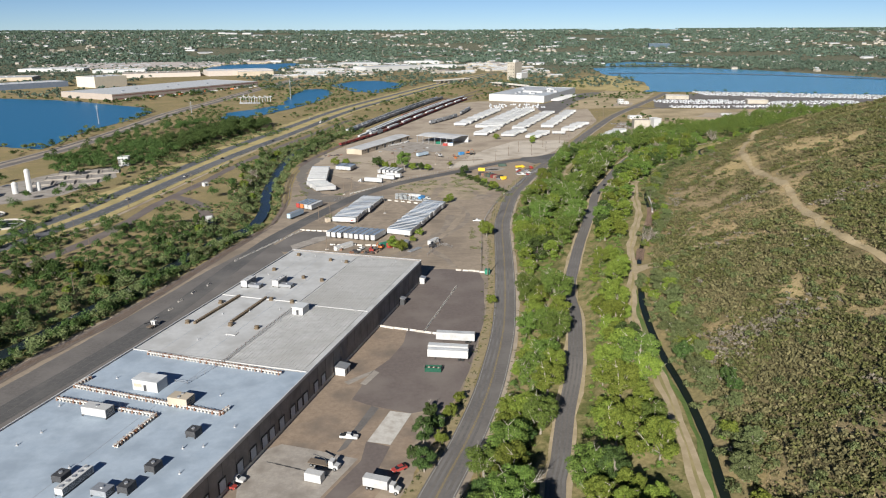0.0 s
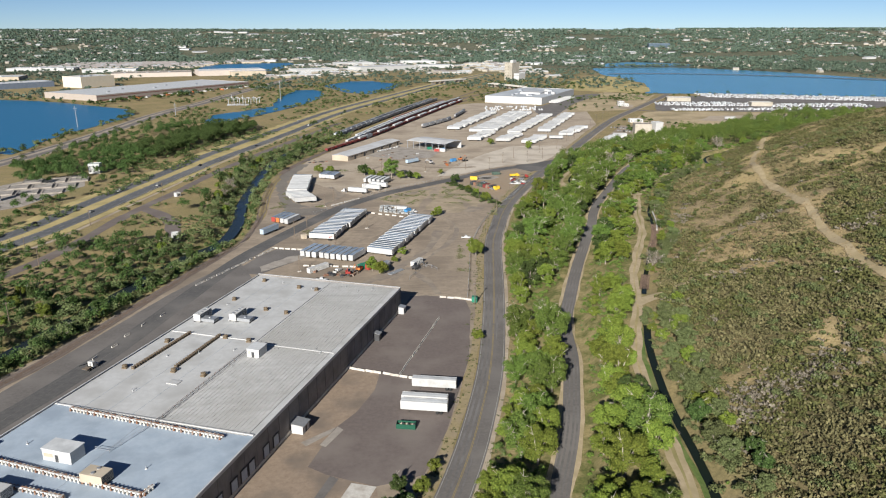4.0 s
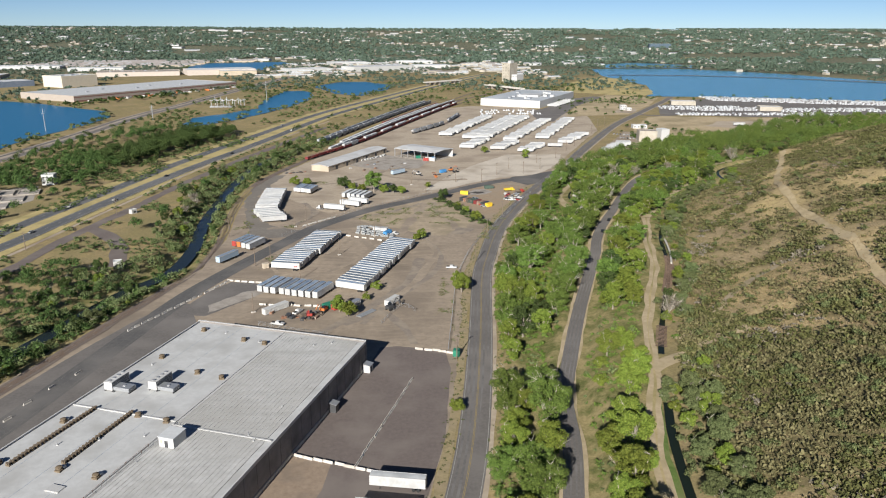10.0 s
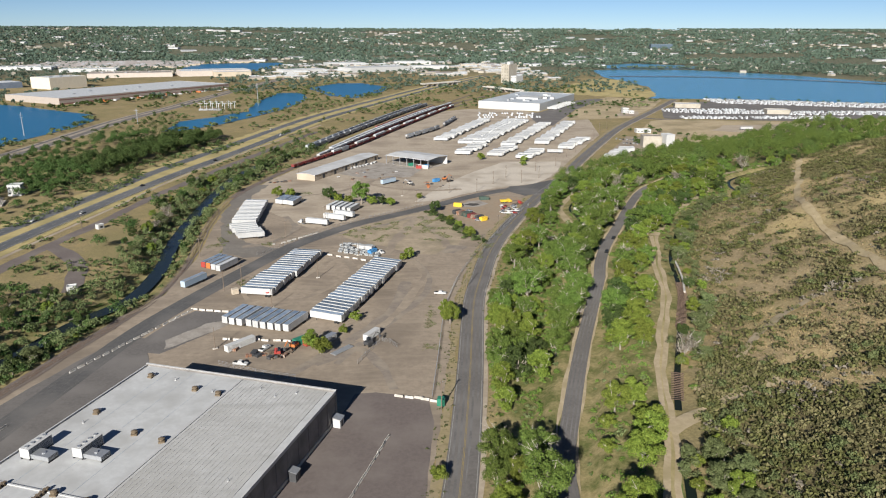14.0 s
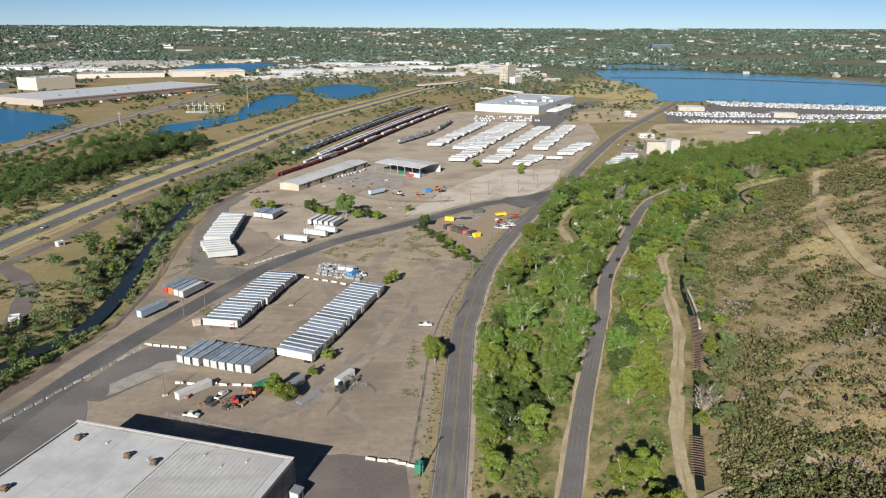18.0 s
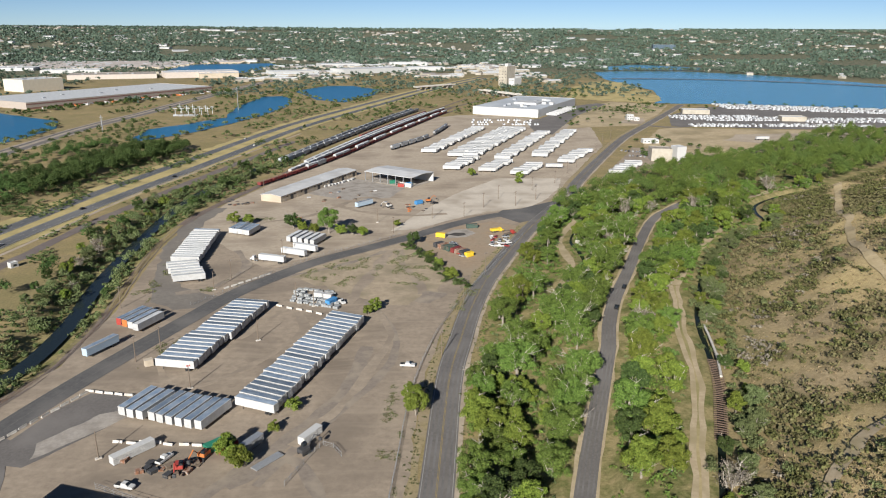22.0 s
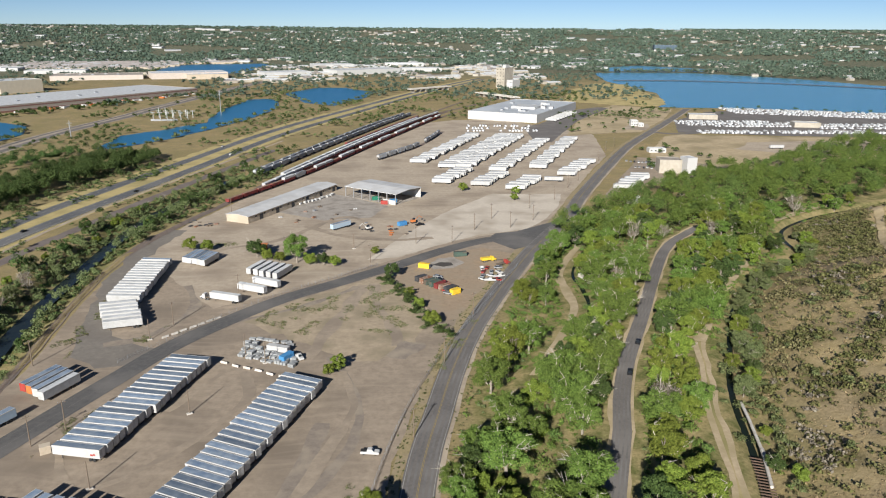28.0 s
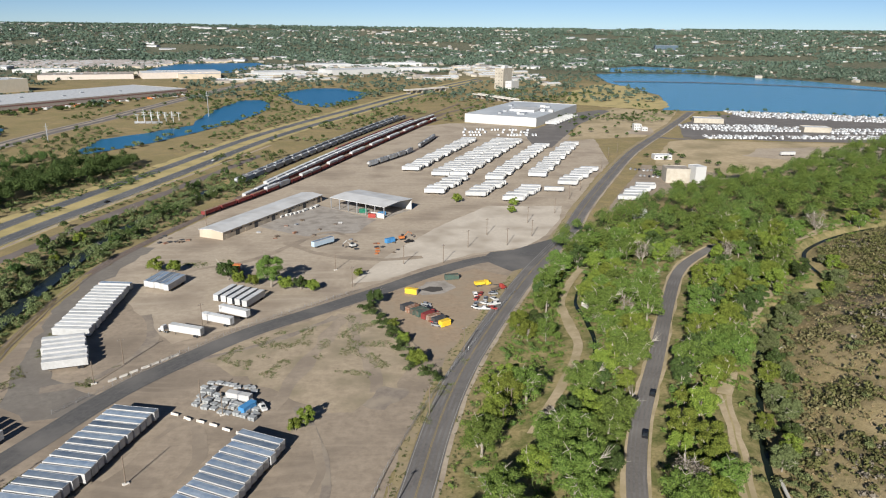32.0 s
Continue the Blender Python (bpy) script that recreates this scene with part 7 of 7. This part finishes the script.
BARE = make_tree(9, "bare_tree", 8.0, 4.2, grey_twig, 420, "bare grey dead tree", (0.12, 0.3), 10, 2.0)


def plant(kind, x, y, rng_, sc=None):
    m = pose(x, y, land1(x, y) - 0.1, 0, 0, rng_.uniform(0, 360))
    ob = park_tree(kind, m)
    s = sc or rng_.uniform(0.8, 1.2)
    ob.scale = (s * rng_.uniform(0.9, 1.1), s * rng_.uniform(0.9, 1.1), s)
    return ob


def park_tree(kind, m):
    if kind in USED:
        kind_scale = kind.scale.copy()
        kind.scale = (1, 1, 1)
        ob = copy_thing(kind, m)
        kind.scale = kind_scale
        return ob
    USED.add(kind)
    kind.matrix_basis = m
    return kind


def scatter(xs, ys, gap, taken):
    """Thin candidates to a least spacing."""
    out = []
    for a, b in zip(xs, ys):
        cell = (int(a // gap), int(b // gap))
        if any(math.hypot(a - p, b - q) < gap for i in (-1, 0, 1) for j in (-1, 0, 1) for p, q in taken.get((cell[0] + i, cell[1] + j), ())):
            continue
        taken.setdefault(cell, []).append((a, b))
        out.append((a, b))
    return out


def side_of(x, y, line):
    d, s = dist_line(x, y, line[::2])
    return d * s


rt = random.Random(2)
n = 9000
xs, ys = nrg.uniform(0, 330, n), nrg.uniform(90, 700, n)
a1, a2, ac, at_ = side_of(xs, ys, ROAD1), side_of(xs, ys, ROAD2), side_of(xs, ys, CANAL), dist_line(xs, ys, TRACK[::2])[0]
loop = dist_line(xs, ys, spline([(70, 452), (95, 492), (106, 512), (119, 545), (121, 575), (138, 641)], 8))[0]
dens = np.array([noise.noise((p * 0.025, q * 0.025, 5.0)) for p, q in zip(xs, ys)])
wood1 = (a1 > np.where(ys > 430, 13, 9.5)) & (a2 < -6) & (loop > 8) & (dens > np.where(ys < 300, -0.6, -0.22)) & ~((ys > 300) & (ys < 345) & (a1 > 14))
wood2 = (a2 > np.where(ys < 200, 6, 9)) & (ac < -8) & (at_ > 5) & (dens > np.where((ys > 275) & (ys < 352), 0.12, np.where(ys < 275, -0.7, -0.3)))
wood3 = (ac > np.where((ys > 366) & (ys < 420), 3.2, np.where(ys > 338, 0.6, 5.0))) & (ac < np.where(ys > 338, 9, 13)) & (ys < 620) & (dens > np.where(ys < 280, -0.2, -0.55)) & ~((ys > 296) & (ys < 339))
taken = {}
for mask, gap, kinds in ((wood1, 6.0, (0, 1, 2, 3, 6, 1, 0, 2)), (wood2, 5.6, (1, 3, 0, 6, 1, 3, 7)), (wood3, 4.8, (5, 7, 3, 5, 7, 4))):
    for a, b in sorted(scatter(xs[mask], ys[mask], gap, taken), key=lambda s: s[1] + 260 * rt.random())[:185]:
        plant(KINDS[rt.choice(kinds)] if rt.random() > 0.015 else BARE, a, b, rt, rt.uniform(0.8, 1.3) if gap > 5 else rt.uniform(0.6, 1.0))
fill = ((a1 > np.where(ys > 430, 11, 8)) & (a2 < -5) & (loop > 5) & ~((ys > 300) & (ys < 345) & (a1 > 12))) | ((a2 > np.where(ys < 200, 5, 8)) & (ac < -7) & (at_ > 4.5) & ~((ys > 275) & (ys < 352)))
filled = scatter(xs[fill], ys[fill], 3.6, taken)
n = 6000
xs, ys = nrg.uniform(-240, -60, n), nrg.uniform(100, 900, n)
dr, dl = dist_line(xs, ys, RIVER[::2])[0], side_of(xs, ys, RAIL)
df = dist_line(xs, ys, FRONTAGE[::2])[0]
dens = np.array([noise.noise((p * 0.02, q * 0.02, 8.0)) for p, q in zip(xs, ys)])
bank = (dr > 8) & (dr < 26) & (dl < -7) & (df > 9) & (dens > -0.12 + np.where((ys > 425) & (ys < 520), 0.2, 0))
wide = (ys < 400) & (dr > 8) & (dl < -6) & (df > 9) & (dens > 0.02)
taken = {}
for a, b in scatter(xs[bank | wide], ys[bank | wide], 6.8, taken)[:165]:
    plant(KINDS[rt.choice((4, 6, 5, 5, 3, 7, 4, 6))] if rt.random() > 0.06 else BARE, a, b, rt, rt.uniform(0.55, 1.0))
for x, y, k, s in ((-13, 625, 0, 1.42), (-36, 635, 4, 1.55), (-30, 630, 7, 1.4), (-22, 626, 7, 1.24), (-6, 622, 7, 1.4), (2, 621, 4, 1.08), (7, 619, 7, 1.24), (-66, 646, 7, 1.4), (-75, 648, 7, 1.55), (40, 415, 1, 0.85), (41.5, 409, 3, 1.08), (23, 499, 3, 0.78), (20, 495, 7, 0.93), (38, 600, 4, 1.24), (57, 540, 7, 1.4), (52, 560, 7, 1.08), (48, 575, 7, 0.93), (2, 413, 7, 0.93), (-13, 386, 3, 0.93), (-9, 381, 7, 1.4), (-2, 400, 7, 0.78), (34, 300, 7, 0.93), (4, 172, 6, 0.7), (1, 178, 4, 0.75), (4, 187, 6, 0.8), (8, 194, 4, 0.85), (12, 200, 3, 0.7), (6, 202, 4, 0.7), (16, 211, 7, 0.8), (9, 187, 7, 0.8), (28, 640, 7, 0.93), (96, 275, 7, 0.7), (94, 280, 5, 0.45), (98, 283, 7, 0.7), (97, 286, 5, 0.55), (125, 790, 7, 1.24), (120, 770, 7, 1.08), (84, 800, 7, 1.4)):
    plant(KINDS[k], x, y, rt, s)


def thicket(name, spots, height, spread, per, size, leaf, label, category="trees", lobes=6, skew=1.0):
    """Many far or low plants in one mesh of leaf clumps."""
    spots = np.asarray(spots, float)
    m = len(spots)
    if not m:
        return
    z = land(spots[:, 0], spots[:, 1])
    grown = nrg.random(m) ** skew
    hs = height[0] + (height[1] - height[0]) * np.clip(grown + nrg.normal(0, 0.2, m), 0, 1)
    sp = spread[0] + (spread[1] - spread[0]) * grown
    d = nrg.normal(size=(m, per, 3))
    d /= np.linalg.norm(d, axis=2, keepdims=True)
    d[..., 2] = np.abs(d[..., 2]) * 1.0 - 0.25
    rad = nrg.uniform(0.6, 1.1, (m, per, 1))
    lobe = nrg.normal(size=(m, lobes, 3))
    lobe /= np.linalg.norm(lobe, axis=2, keepdims=True)
    lobe *= nrg.uniform(0.3, 0.7, (m, lobes, 1))
    lobe[..., 2] = np.abs(lobe[..., 2])
    own = np.take_along_axis(lobe, nrg.integers(0, lobes, (m, per))[..., None].repeat(3, 2), 1)
    shape = own + d * rad * nrg.uniform(0.42, 0.62, (m, per, 1)) if lobes > 1 else d * rad
    p = np.stack([spots[:, 0], spots[:, 1], z + hs * 0.4], 1)[:, None] + shape * np.stack([sp, sp, hs * 0.6], 1)[:, None]
    nn = d + nrg.normal(size=d.shape) * 0.45
    nn /= np.linalg.norm(nn, axis=2, keepdims=True)
    v = leaf_quads(p.reshape(-1, 3), nn.reshape(-1, 3), (nrg.uniform(*size, (m, per)) * np.sqrt(sp / sp.mean())[:, None]).ravel(), nrg)
    return tagged(new(name, quads_mesh(name, v, leaf)), label, category, kind="stuff")


thicket("corridor_wood", filled[::3], (2.0, 6.0), (1.6, 3.0), 300, (0.11, 0.25), leaf_a, "green saplings filling the wood between the roads", lobes=8)
thicket("corridor_wood", filled[1::3], (2.0, 5.0), (1.5, 2.8), 280, (0.11, 0.25), leaf_e, "mid green saplings filling the wood between the roads", lobes=8)


# woods that stay farther off
def in_poly(poly, n, gap):
    p = np.array(poly)
    xs_, ys_ = nrg.uniform(*p[:, 0][[p[:, 0].argmin(), p[:, 0].argmax()]], n), nrg.uniform(*p[:, 1][[p[:, 1].argmin(), p[:, 1].argmax()]], n)
    m = inside(xs_, ys_, poly)
    return scatter(xs_[m], ys_[m], gap, {})


belt_poly = ([(128, 668), (150, 720), (182, 747), (256, 835), (355, 905), (568, 1072), (660, 1060), (520, 880), (421, 780), (350, 715), (262, 690), (215, 668), (180, 640)])
belt = in_poly(belt_poly, 9000, 10.5)
low_belt = in_poly(belt_poly, 9000, 7.5)
thicket("north_woods", belt[::2], (11, 17), (4.5, 7.5), 900, (0.22, 0.46), leaf_a, "dense belt of green cottonwoods below the hill", lobes=11)
thicket("north_woods", belt[1::2], (8, 14), (4.0, 6.5), 800, (0.22, 0.46), leaf_e, "dense belt of dark green elms below the hill", lobes=11)
thicket("north_woods", low_belt, (3, 7), (2.2, 4.2), 170, (0.22, 0.46), leaf_d, "dark undergrowth of the wood below the hill", lobes=6)
thicket("west_woods", in_poly([(-264, 738), (-238, 722), (-222, 790), (-206, 850), (-189, 910), (-196, 938), (-226, 940), (-250, 880), (-266, 820), (-274, 772)], 3000, 6.5), (9, 16), (4.0, 7.0), 700, (0.26, 0.55), leaf_d, "dark green wood beside the highway", lobes=9)
groves = in_poly([(-325, 905), (-288, 890), (-266, 950), (-300, 968)], 400, 8) + in_poly([(-314, 772), (-296, 792), (-270, 764), (-258, 715), (-245, 660), (-238, 645), (-262, 668), (-284, 700), (-292, 740)], 900, 8) + in_poly([(-342, 655), (-317, 640), (-290, 652), (-300, 682), (-334, 692)], 600, 8)
groves += in_poly([(-335, 650), (-295, 596), (-256, 640), (-238, 716), (-258, 742), (-288, 795), (-332, 745)], 1500, 8.5) + in_poly([(-352, 770), (-330, 765), (-300, 850), (-278, 900), (-300, 930), (-338, 860)], 900, 11)
groves += [(-270, 545), (-262, 538), (-254, 541), (-247, 551), (-243, 560), (-246, 598), (-241, 606), (-236, 618), (-233, 633), (-254, 604), (-262, 520), (-252, 500), (-258, 470), (-246, 480), (-262, 440), (-250, 420), (-272, 480), (-330, 560), (-336, 580), (-285, 520), (-168, 430), (-160, 436), (-152, 440), (-155, 428), (-187, 424), (-178, 428), (-150, 520), (-141, 545), (-146, 560), (-150, 610), (-143, 640)]
fronts = []
for _ in range(120):
    u, q = nrg.uniform(-60, 380), nrg.uniform(-62, -24)
    fx_, fy_ = hall_x + hc * u - hs * q, hall_y + hs * u + hc * q
    if abs(fx_ + 360) > 24 and not inside(np.array([fx_]), np.array([fy_]), LAKE_A)[0]:
        fronts.append((fx_, fy_))
thicket("hall_trees", fronts, (4, 9), (2.5, 5), 120, (0.5, 0.95), leaf_d, "dark green trees before the long hall", lobes=6)
thicket("works_trees", groves, (5, 13), (3.0, 6.0), 360, (0.26, 0.55), leaf_d, "dark green trees round the treatment works", lobes=8)
xs, ys = nrg.uniform(-400, 420, 16000), nrg.uniform(640, 1700, 16000)
dens = np.array([noise.noise((p * 0.012, q * 0.012, 3.0)) for p, q in zip(xs, ys)])
ok = clear_of(xs, ys) & (dens > 0.0) & (dist_line(xs, ys, HWY_M[::2])[0] > 22) & (dist_line(xs, ys, LAKE_ROAD)[0] > 14) & (dist_line(xs, ys, ROAD1[::3])[0] > 16) & (xs < np.where(ys < 1250, -60 + (ys - 700) * 0.3, 420))
for line in SID + [RAIL]:
    ok &= dist_line(xs, ys, line[::2])[0] > 9
ok &= ~inside(xs, ys, [(100, 1180), (360, 1420), (330, 1480), (190, 1530)])
side = scatter(xs[ok], ys[ok], 7.5, {})
thicket("trackside_bushes", side[:750], (2.0, 5.5), (1.6, 4.0), 120, (0.26, 0.55), leaf_c, "scattered olive bushes on dry verges")
thicket("trackside_trees", side[750:1700], (3.5, 9.5), (2.2, 5.2), 150, (0.28, 0.6), leaf_d, "scattered dark green trees on dry verges")
edge = []
for lake in (LAKE_A, LAKE_B, LAKE_C, LAKE_D):
    for (ax, ay), (bx, by) in zip(lake, lake[1:] + lake[:1]):
        for t in np.arange(0, 1, 9 / max(9, math.hypot(bx - ax, by - ay))):
            if nrg.random() < 0.6:
                edge.append((ax + (bx - ax) * t + nrg.normal(0, 5), ay + (by - ay) * t + nrg.normal(0, 5)))
thicket("shore_bushes", edge, (2.5, 7), (2.5, 5), 50, (0.6, 1.3), leaf_c, "green bushes along the lake shores")
xs, ys = cone(30000, 1150, 4950, 0.66)
dens = np.array([noise.noise((p * 0.0028, q * 0.0028, 6.0)) for p, q in zip(xs, ys)])
ok = clear_of(xs, ys) & (dens > -0.3 + np.where(ys < 2300, 0.12, 0)) & ((ys > 1500) | (xs < -395)) & (dist_line(xs, ys, LAKE_ROAD)[0] > 16) & (dist_line(xs, ys, HWY_M[::3])[0] > 30)
for hx, hy, ha, ln, w, *_ in HALLS:
    c, s = math.cos(radians(ha)), math.sin(radians(ha))
    u, q = (xs - hx) * c + (ys - hy) * s, -(xs - hx) * s + (ys - hy) * c
    ok &= ~((u > -15) & (u < ln + 15) & (q > -25) & (q < w + 15))
far = np.column_stack([xs[ok], ys[ok]])
# Distance haze put into the leaf colour: brighter and bluer than near foliage.
hazed_leaf = leaf_mat("hazed_leaf", (0.05, 0.08, 0.06), (0.115, 0.15, 0.105), 0.1)
near_far = far[:, 1] < 2600
thicket("far_trees", far[near_far], (5, 11), (3.5, 7.5), 26, (1.0, 2.3), hazed_leaf, "green trees among far roofs")
thicket("far_trees", far[~near_far], (7, 13), (6, 13), 15, (2.2, 4.6), hazed_leaf, "green trees among far roofs")
xs, ys = nrg.uniform(520, 1500, 700), nrg.uniform(2050, 2500, 700)
ok = clear_of(xs, ys)
thicket("far_shore_trees", np.column_stack([xs[ok], ys[ok]]), (8, 14), (6, 11), 30, (1.6, 3.2), hazed_leaf, "green trees on the far shore of the lake")
# scrub of the hill and the valley floor
near_n, all_n = 40000, 92000
xs, ys = np.r_[nrg.uniform(70, 230, near_n), nrg.uniform(60, 400, all_n)], np.r_[nrg.uniform(90, 350, near_n), nrg.uniform(300, 690, all_n)]
ac = side_of(xs, ys, CANAL)
up = ac > 6
xs, ys, ac = xs[up], ys[up], ac[up]
thick = brush(xs, ys, ac)
trail = dist_line(xs, ys, TRAIL[::2])[0]
patchy = np.array([noise.noise((p * 0.035, q * 0.035, 12.0)) for p, q in zip(xs, ys)])
ok = (nrg.random(len(xs)) < 0.1 + 0.85 * thick ** 1.2) & (trail > 2.2)
kind_of = patchy + nrg.normal(0, 0.22, len(xs))
for lo, hi, height, spread, leaf, label in (
    (-9, -0.02, (0.3, 1.9), (0.4, 3.0), scrub_leaf, "low brown scrub oak on the hillside"),
    (-0.02, 0.6, (0.4, 2.1), (0.4, 3.2), green_scrub, "low green shrubs on the hillside"),
    (0.6, 9, (0.3, 1.7), (0.4, 2.4), grey_twig, "grey leafless brush on the hillside"),
):
    m = ok & (kind_of > lo) & (kind_of <= hi)
    thicket("hill_scrub", np.column_stack([xs[m], ys[m]]), height, spread, 17, (0.2, 0.44), leaf, label, "scrub", 4, 2.0)
m = ok & (nrg.random(len(xs)) < 0.02) & (ys < 520)
thicket("hill_bushes", np.column_stack([xs[m], ys[m]]), (1.5, 3.4), (1.1, 2.5), 120, (0.16, 0.34), leaf_c, "taller olive bushes on the hillside", "bushes")
ok = nrg.random(len(xs)) < 0.8 - 0.5 * thick
thicket("dry_tufts", np.column_stack([xs[ok], ys[ok]])[:26000], (0.2, 0.5), (0.3, 0.9), 5, (0.12, 0.26), tuft_mat, "dry tan grass tufts on the hillside", "grass", 1)
xs, ys = nrg.uniform(60, 250, 9000), nrg.uniform(90, 600, 9000)
ac = side_of(xs, ys, CANAL)
ok = (((ac > np.where((ys > 366) & (ys < 420), 2.6, np.where(ys > 338, 0.2, 1.1))) & (ac < 9.5)) | ((ac < -1.4) & (ac > -3.4) & (ys > 345) & ~((ys > 366) & (ys < 420)) & (nrg.random(9000) < 0.5))) & ~((ys > 288) & (ys < 338)) | ((np.abs(ac) < 2.5) & (ys > 276) & (ys < 286))
thicket("canal_shrubs", scatter(xs[ok], ys[ok], 2.4, {}), (1.5, 4.4), (1.3, 2.5), 200, (0.14, 0.3), leaf_c, "grey-green willow shrubs overhanging the canal", "bushes")
xs, ys = nrg.uniform(0, 330, 26000), nrg.uniform(90, 700, 26000)
a1, a2, ac = side_of(xs, ys, ROAD1), side_of(xs, ys, ROAD2), side_of(xs, ys, CANAL)
loop = dist_line(xs, ys, spline([(70, 452), (95, 492), (106, 512), (119, 545), (121, 575), (138, 641)], 8))[0]
ok = (a1 > 8) & (np.abs(a2) > 6) & (ac < 5) & (dist_line(xs, ys, TRACK[::2])[0] > 4) & (loop > 4) & (np.abs(ac) > 4)
und = np.column_stack([xs[ok], ys[ok]])
thicket("undergrowth", und[:4200], (0.4, 2.0), (0.5, 1.9), 34, (0.14, 0.32), leaf_a, "green undergrowth between the roads", "bushes")
thicket("undergrowth", und[4200:7600], (0.3, 1.8), (0.5, 1.8), 34, (0.14, 0.32), leaf_c, "olive undergrowth between the roads", "bushes")
xs, ys = nrg.uniform(-260, -70, 20000), nrg.uniform(100, 900, 20000)
dr, dl = dist_line(xs, ys, RIVER[::2])[0], side_of(xs, ys, RAIL)
df = dist_line(xs, ys, FRONTAGE[::2])[0]
dens = np.array([noise.noise((p * 0.03, q * 0.03, 9.0)) for p, q in zip(xs, ys)])
ok = (dr > 5.0) & (dl < -4) & (df > 6) & (dist_line(xs, ys, HWY_A[::2])[0] > 14) & ((dens > 0.0) | (dr < 22))
riv = np.column_stack([xs[ok], ys[ok]])
dark = (ys > 130) & (ys < 425) & (dl < -5) & (df > 7) & (dr > 6) & (dens > -0.3)
thicket("west_thicket", scatter(xs[dark], ys[dark], 4.6, {})[:800], (1.8, 9.5), (1.5, 4.6), 260, (0.17, 0.38), leaf_d, "dark green thicket between the frontage road and the railway", "trees", 9, 1.5)
near_bank = (dr > np.where((ys > 412) & (ys < 500), 5.5, 3.6)) & (dr < 19) & (dl < -3.4) & (df > 7)
thicket("bank_trees", scatter(xs[near_bank], ys[near_bank], 4.6, {})[:700], (1.8, 8.5), (1.4, 4.4), 220, (0.17, 0.38), leaf_c, "olive willows crowding the river banks", "trees", 8, 1.6)
thicket("river_scrub", riv[:2600], (0.8, 2.8), (0.9, 2.3), 46, (0.18, 0.42), leaf_c, "olive scrub along the river", "bushes")
thicket("river_scrub", riv[2600:4400], (0.8, 3.4), (0.9, 2.4), 46, (0.18, 0.42), leaf_d, "dark green scrub along the river", "bushes")
verge = []
for off in (-7.5, 8.0):
    for _ in range(520):
        y = nrg.uniform(150, 640)
        verge.append((np.interp(y, ROAD1[:, 1], ROAD1[:, 0]) + off + nrg.normal(0, 1.3), y))
thicket("verge_weeds", verge, (0.1, 0.4), (0.3, 0.9), 16, (0.1, 0.22), leaf_c, "olive weeds along the verges", "grass")

# weeds and bushes of the yards
row_line = spline([(33, 599), (43, 582), (51, 561), (56, 542), (60, 535), (66, 526)], 1.4)
row_spots = row_line[:, :2] + nrg.normal(0, 1.5, (len(row_line), 2))
thicket("shrub_row", row_spots, (1.4, 4.2), (1.2, 2.4), 220, (0.14, 0.3), leaf_d, "dark green shrubs along a ditch across the dirt", "bushes")
thicket("shrub_row", row_spots[::2] + nrg.normal(0, 1.6, (len(row_spots[::2]), 2)), (0.8, 2.2), (1.0, 2.2), 160, (0.13, 0.28), leaf_c, "olive shrubs along a ditch across the dirt", "bushes")
weeds = []
for poly, count in (([(18, 540), (40, 530), (52, 545), (44, 575), (30, 592), (20, 575)], 420), ([(-22, 548), (6, 530), (16, 560), (14, 585)], 340), ([(36, 350), (38, 420), (33, 430), (29, 372)], 120), ([(-62, 440), (-56, 452), (-50, 470), (-56, 474), (-66, 450)], 90), ([(-62, 512), (-50, 528), (-44, 536), (-50, 545), (-64, 524)], 150), ([(-92, 520), (-80, 500), (-84, 560), (-92, 590)], 160), ([(56, 500), (62, 498), (78, 545), (72, 548)], 200), ([(-28, 640), (-60, 655), (-78, 640), (-70, 660), (-40, 668)], 160)):
    xs_, ys_ = np.array([p[0] for p in poly]), np.array([p[1] for p in poly])
    px, py = nrg.uniform(xs_.min(), xs_.max(), count * 16), nrg.uniform(ys_.min(), ys_.max(), count * 16)
    m = inside(px, py, poly) & (np.array([noise.noise((p * 0.11, q * 0.11, 15.0)) for p, q in zip(px, py)]) > 0.12)
    weeds += list(zip(px[m][: count * 3], py[m][: count * 3]))
thicket("yard_weeds", weeds[::3], (0.1, 0.4), (0.3, 1.6), 12, (0.08, 0.18), leaf_c, "low olive weeds on the packed dirt", "weeds", 3)
thicket("yard_weeds", weeds[1::4], (0.1, 0.4), (0.3, 1.6), 12, (0.08, 0.18), scrub_leaf, "dry brown weeds on the packed dirt", "weeds", 3)
shore = [(520 + 13 * k + nrg.normal(0, 4), 1398 - 4.2 * k + nrg.normal(0, 3)) for k in range(26) if k % 4 != 1] + [(400 + nrg.uniform(-60, 90), 1335 + nrg.uniform(-70, 60)) for _ in range(16)] + [(nrg.uniform(230, 330), nrg.uniform(1110, 1330)) for _ in range(34)] + [(nrg.uniform(250, 345), nrg.uniform(850, 1010)) for _ in range(30)]
shore = [p for p in shore if abs(np.interp(p[1], ROAD1[:, 1], ROAD1[:, 0]) - p[0]) > 14]
thicket("field_trees", shore, (2.5, 7), (2.0, 4.2), 130, (0.3, 0.6), leaf_d, "dark green trees about the fields and lots", lobes=7)
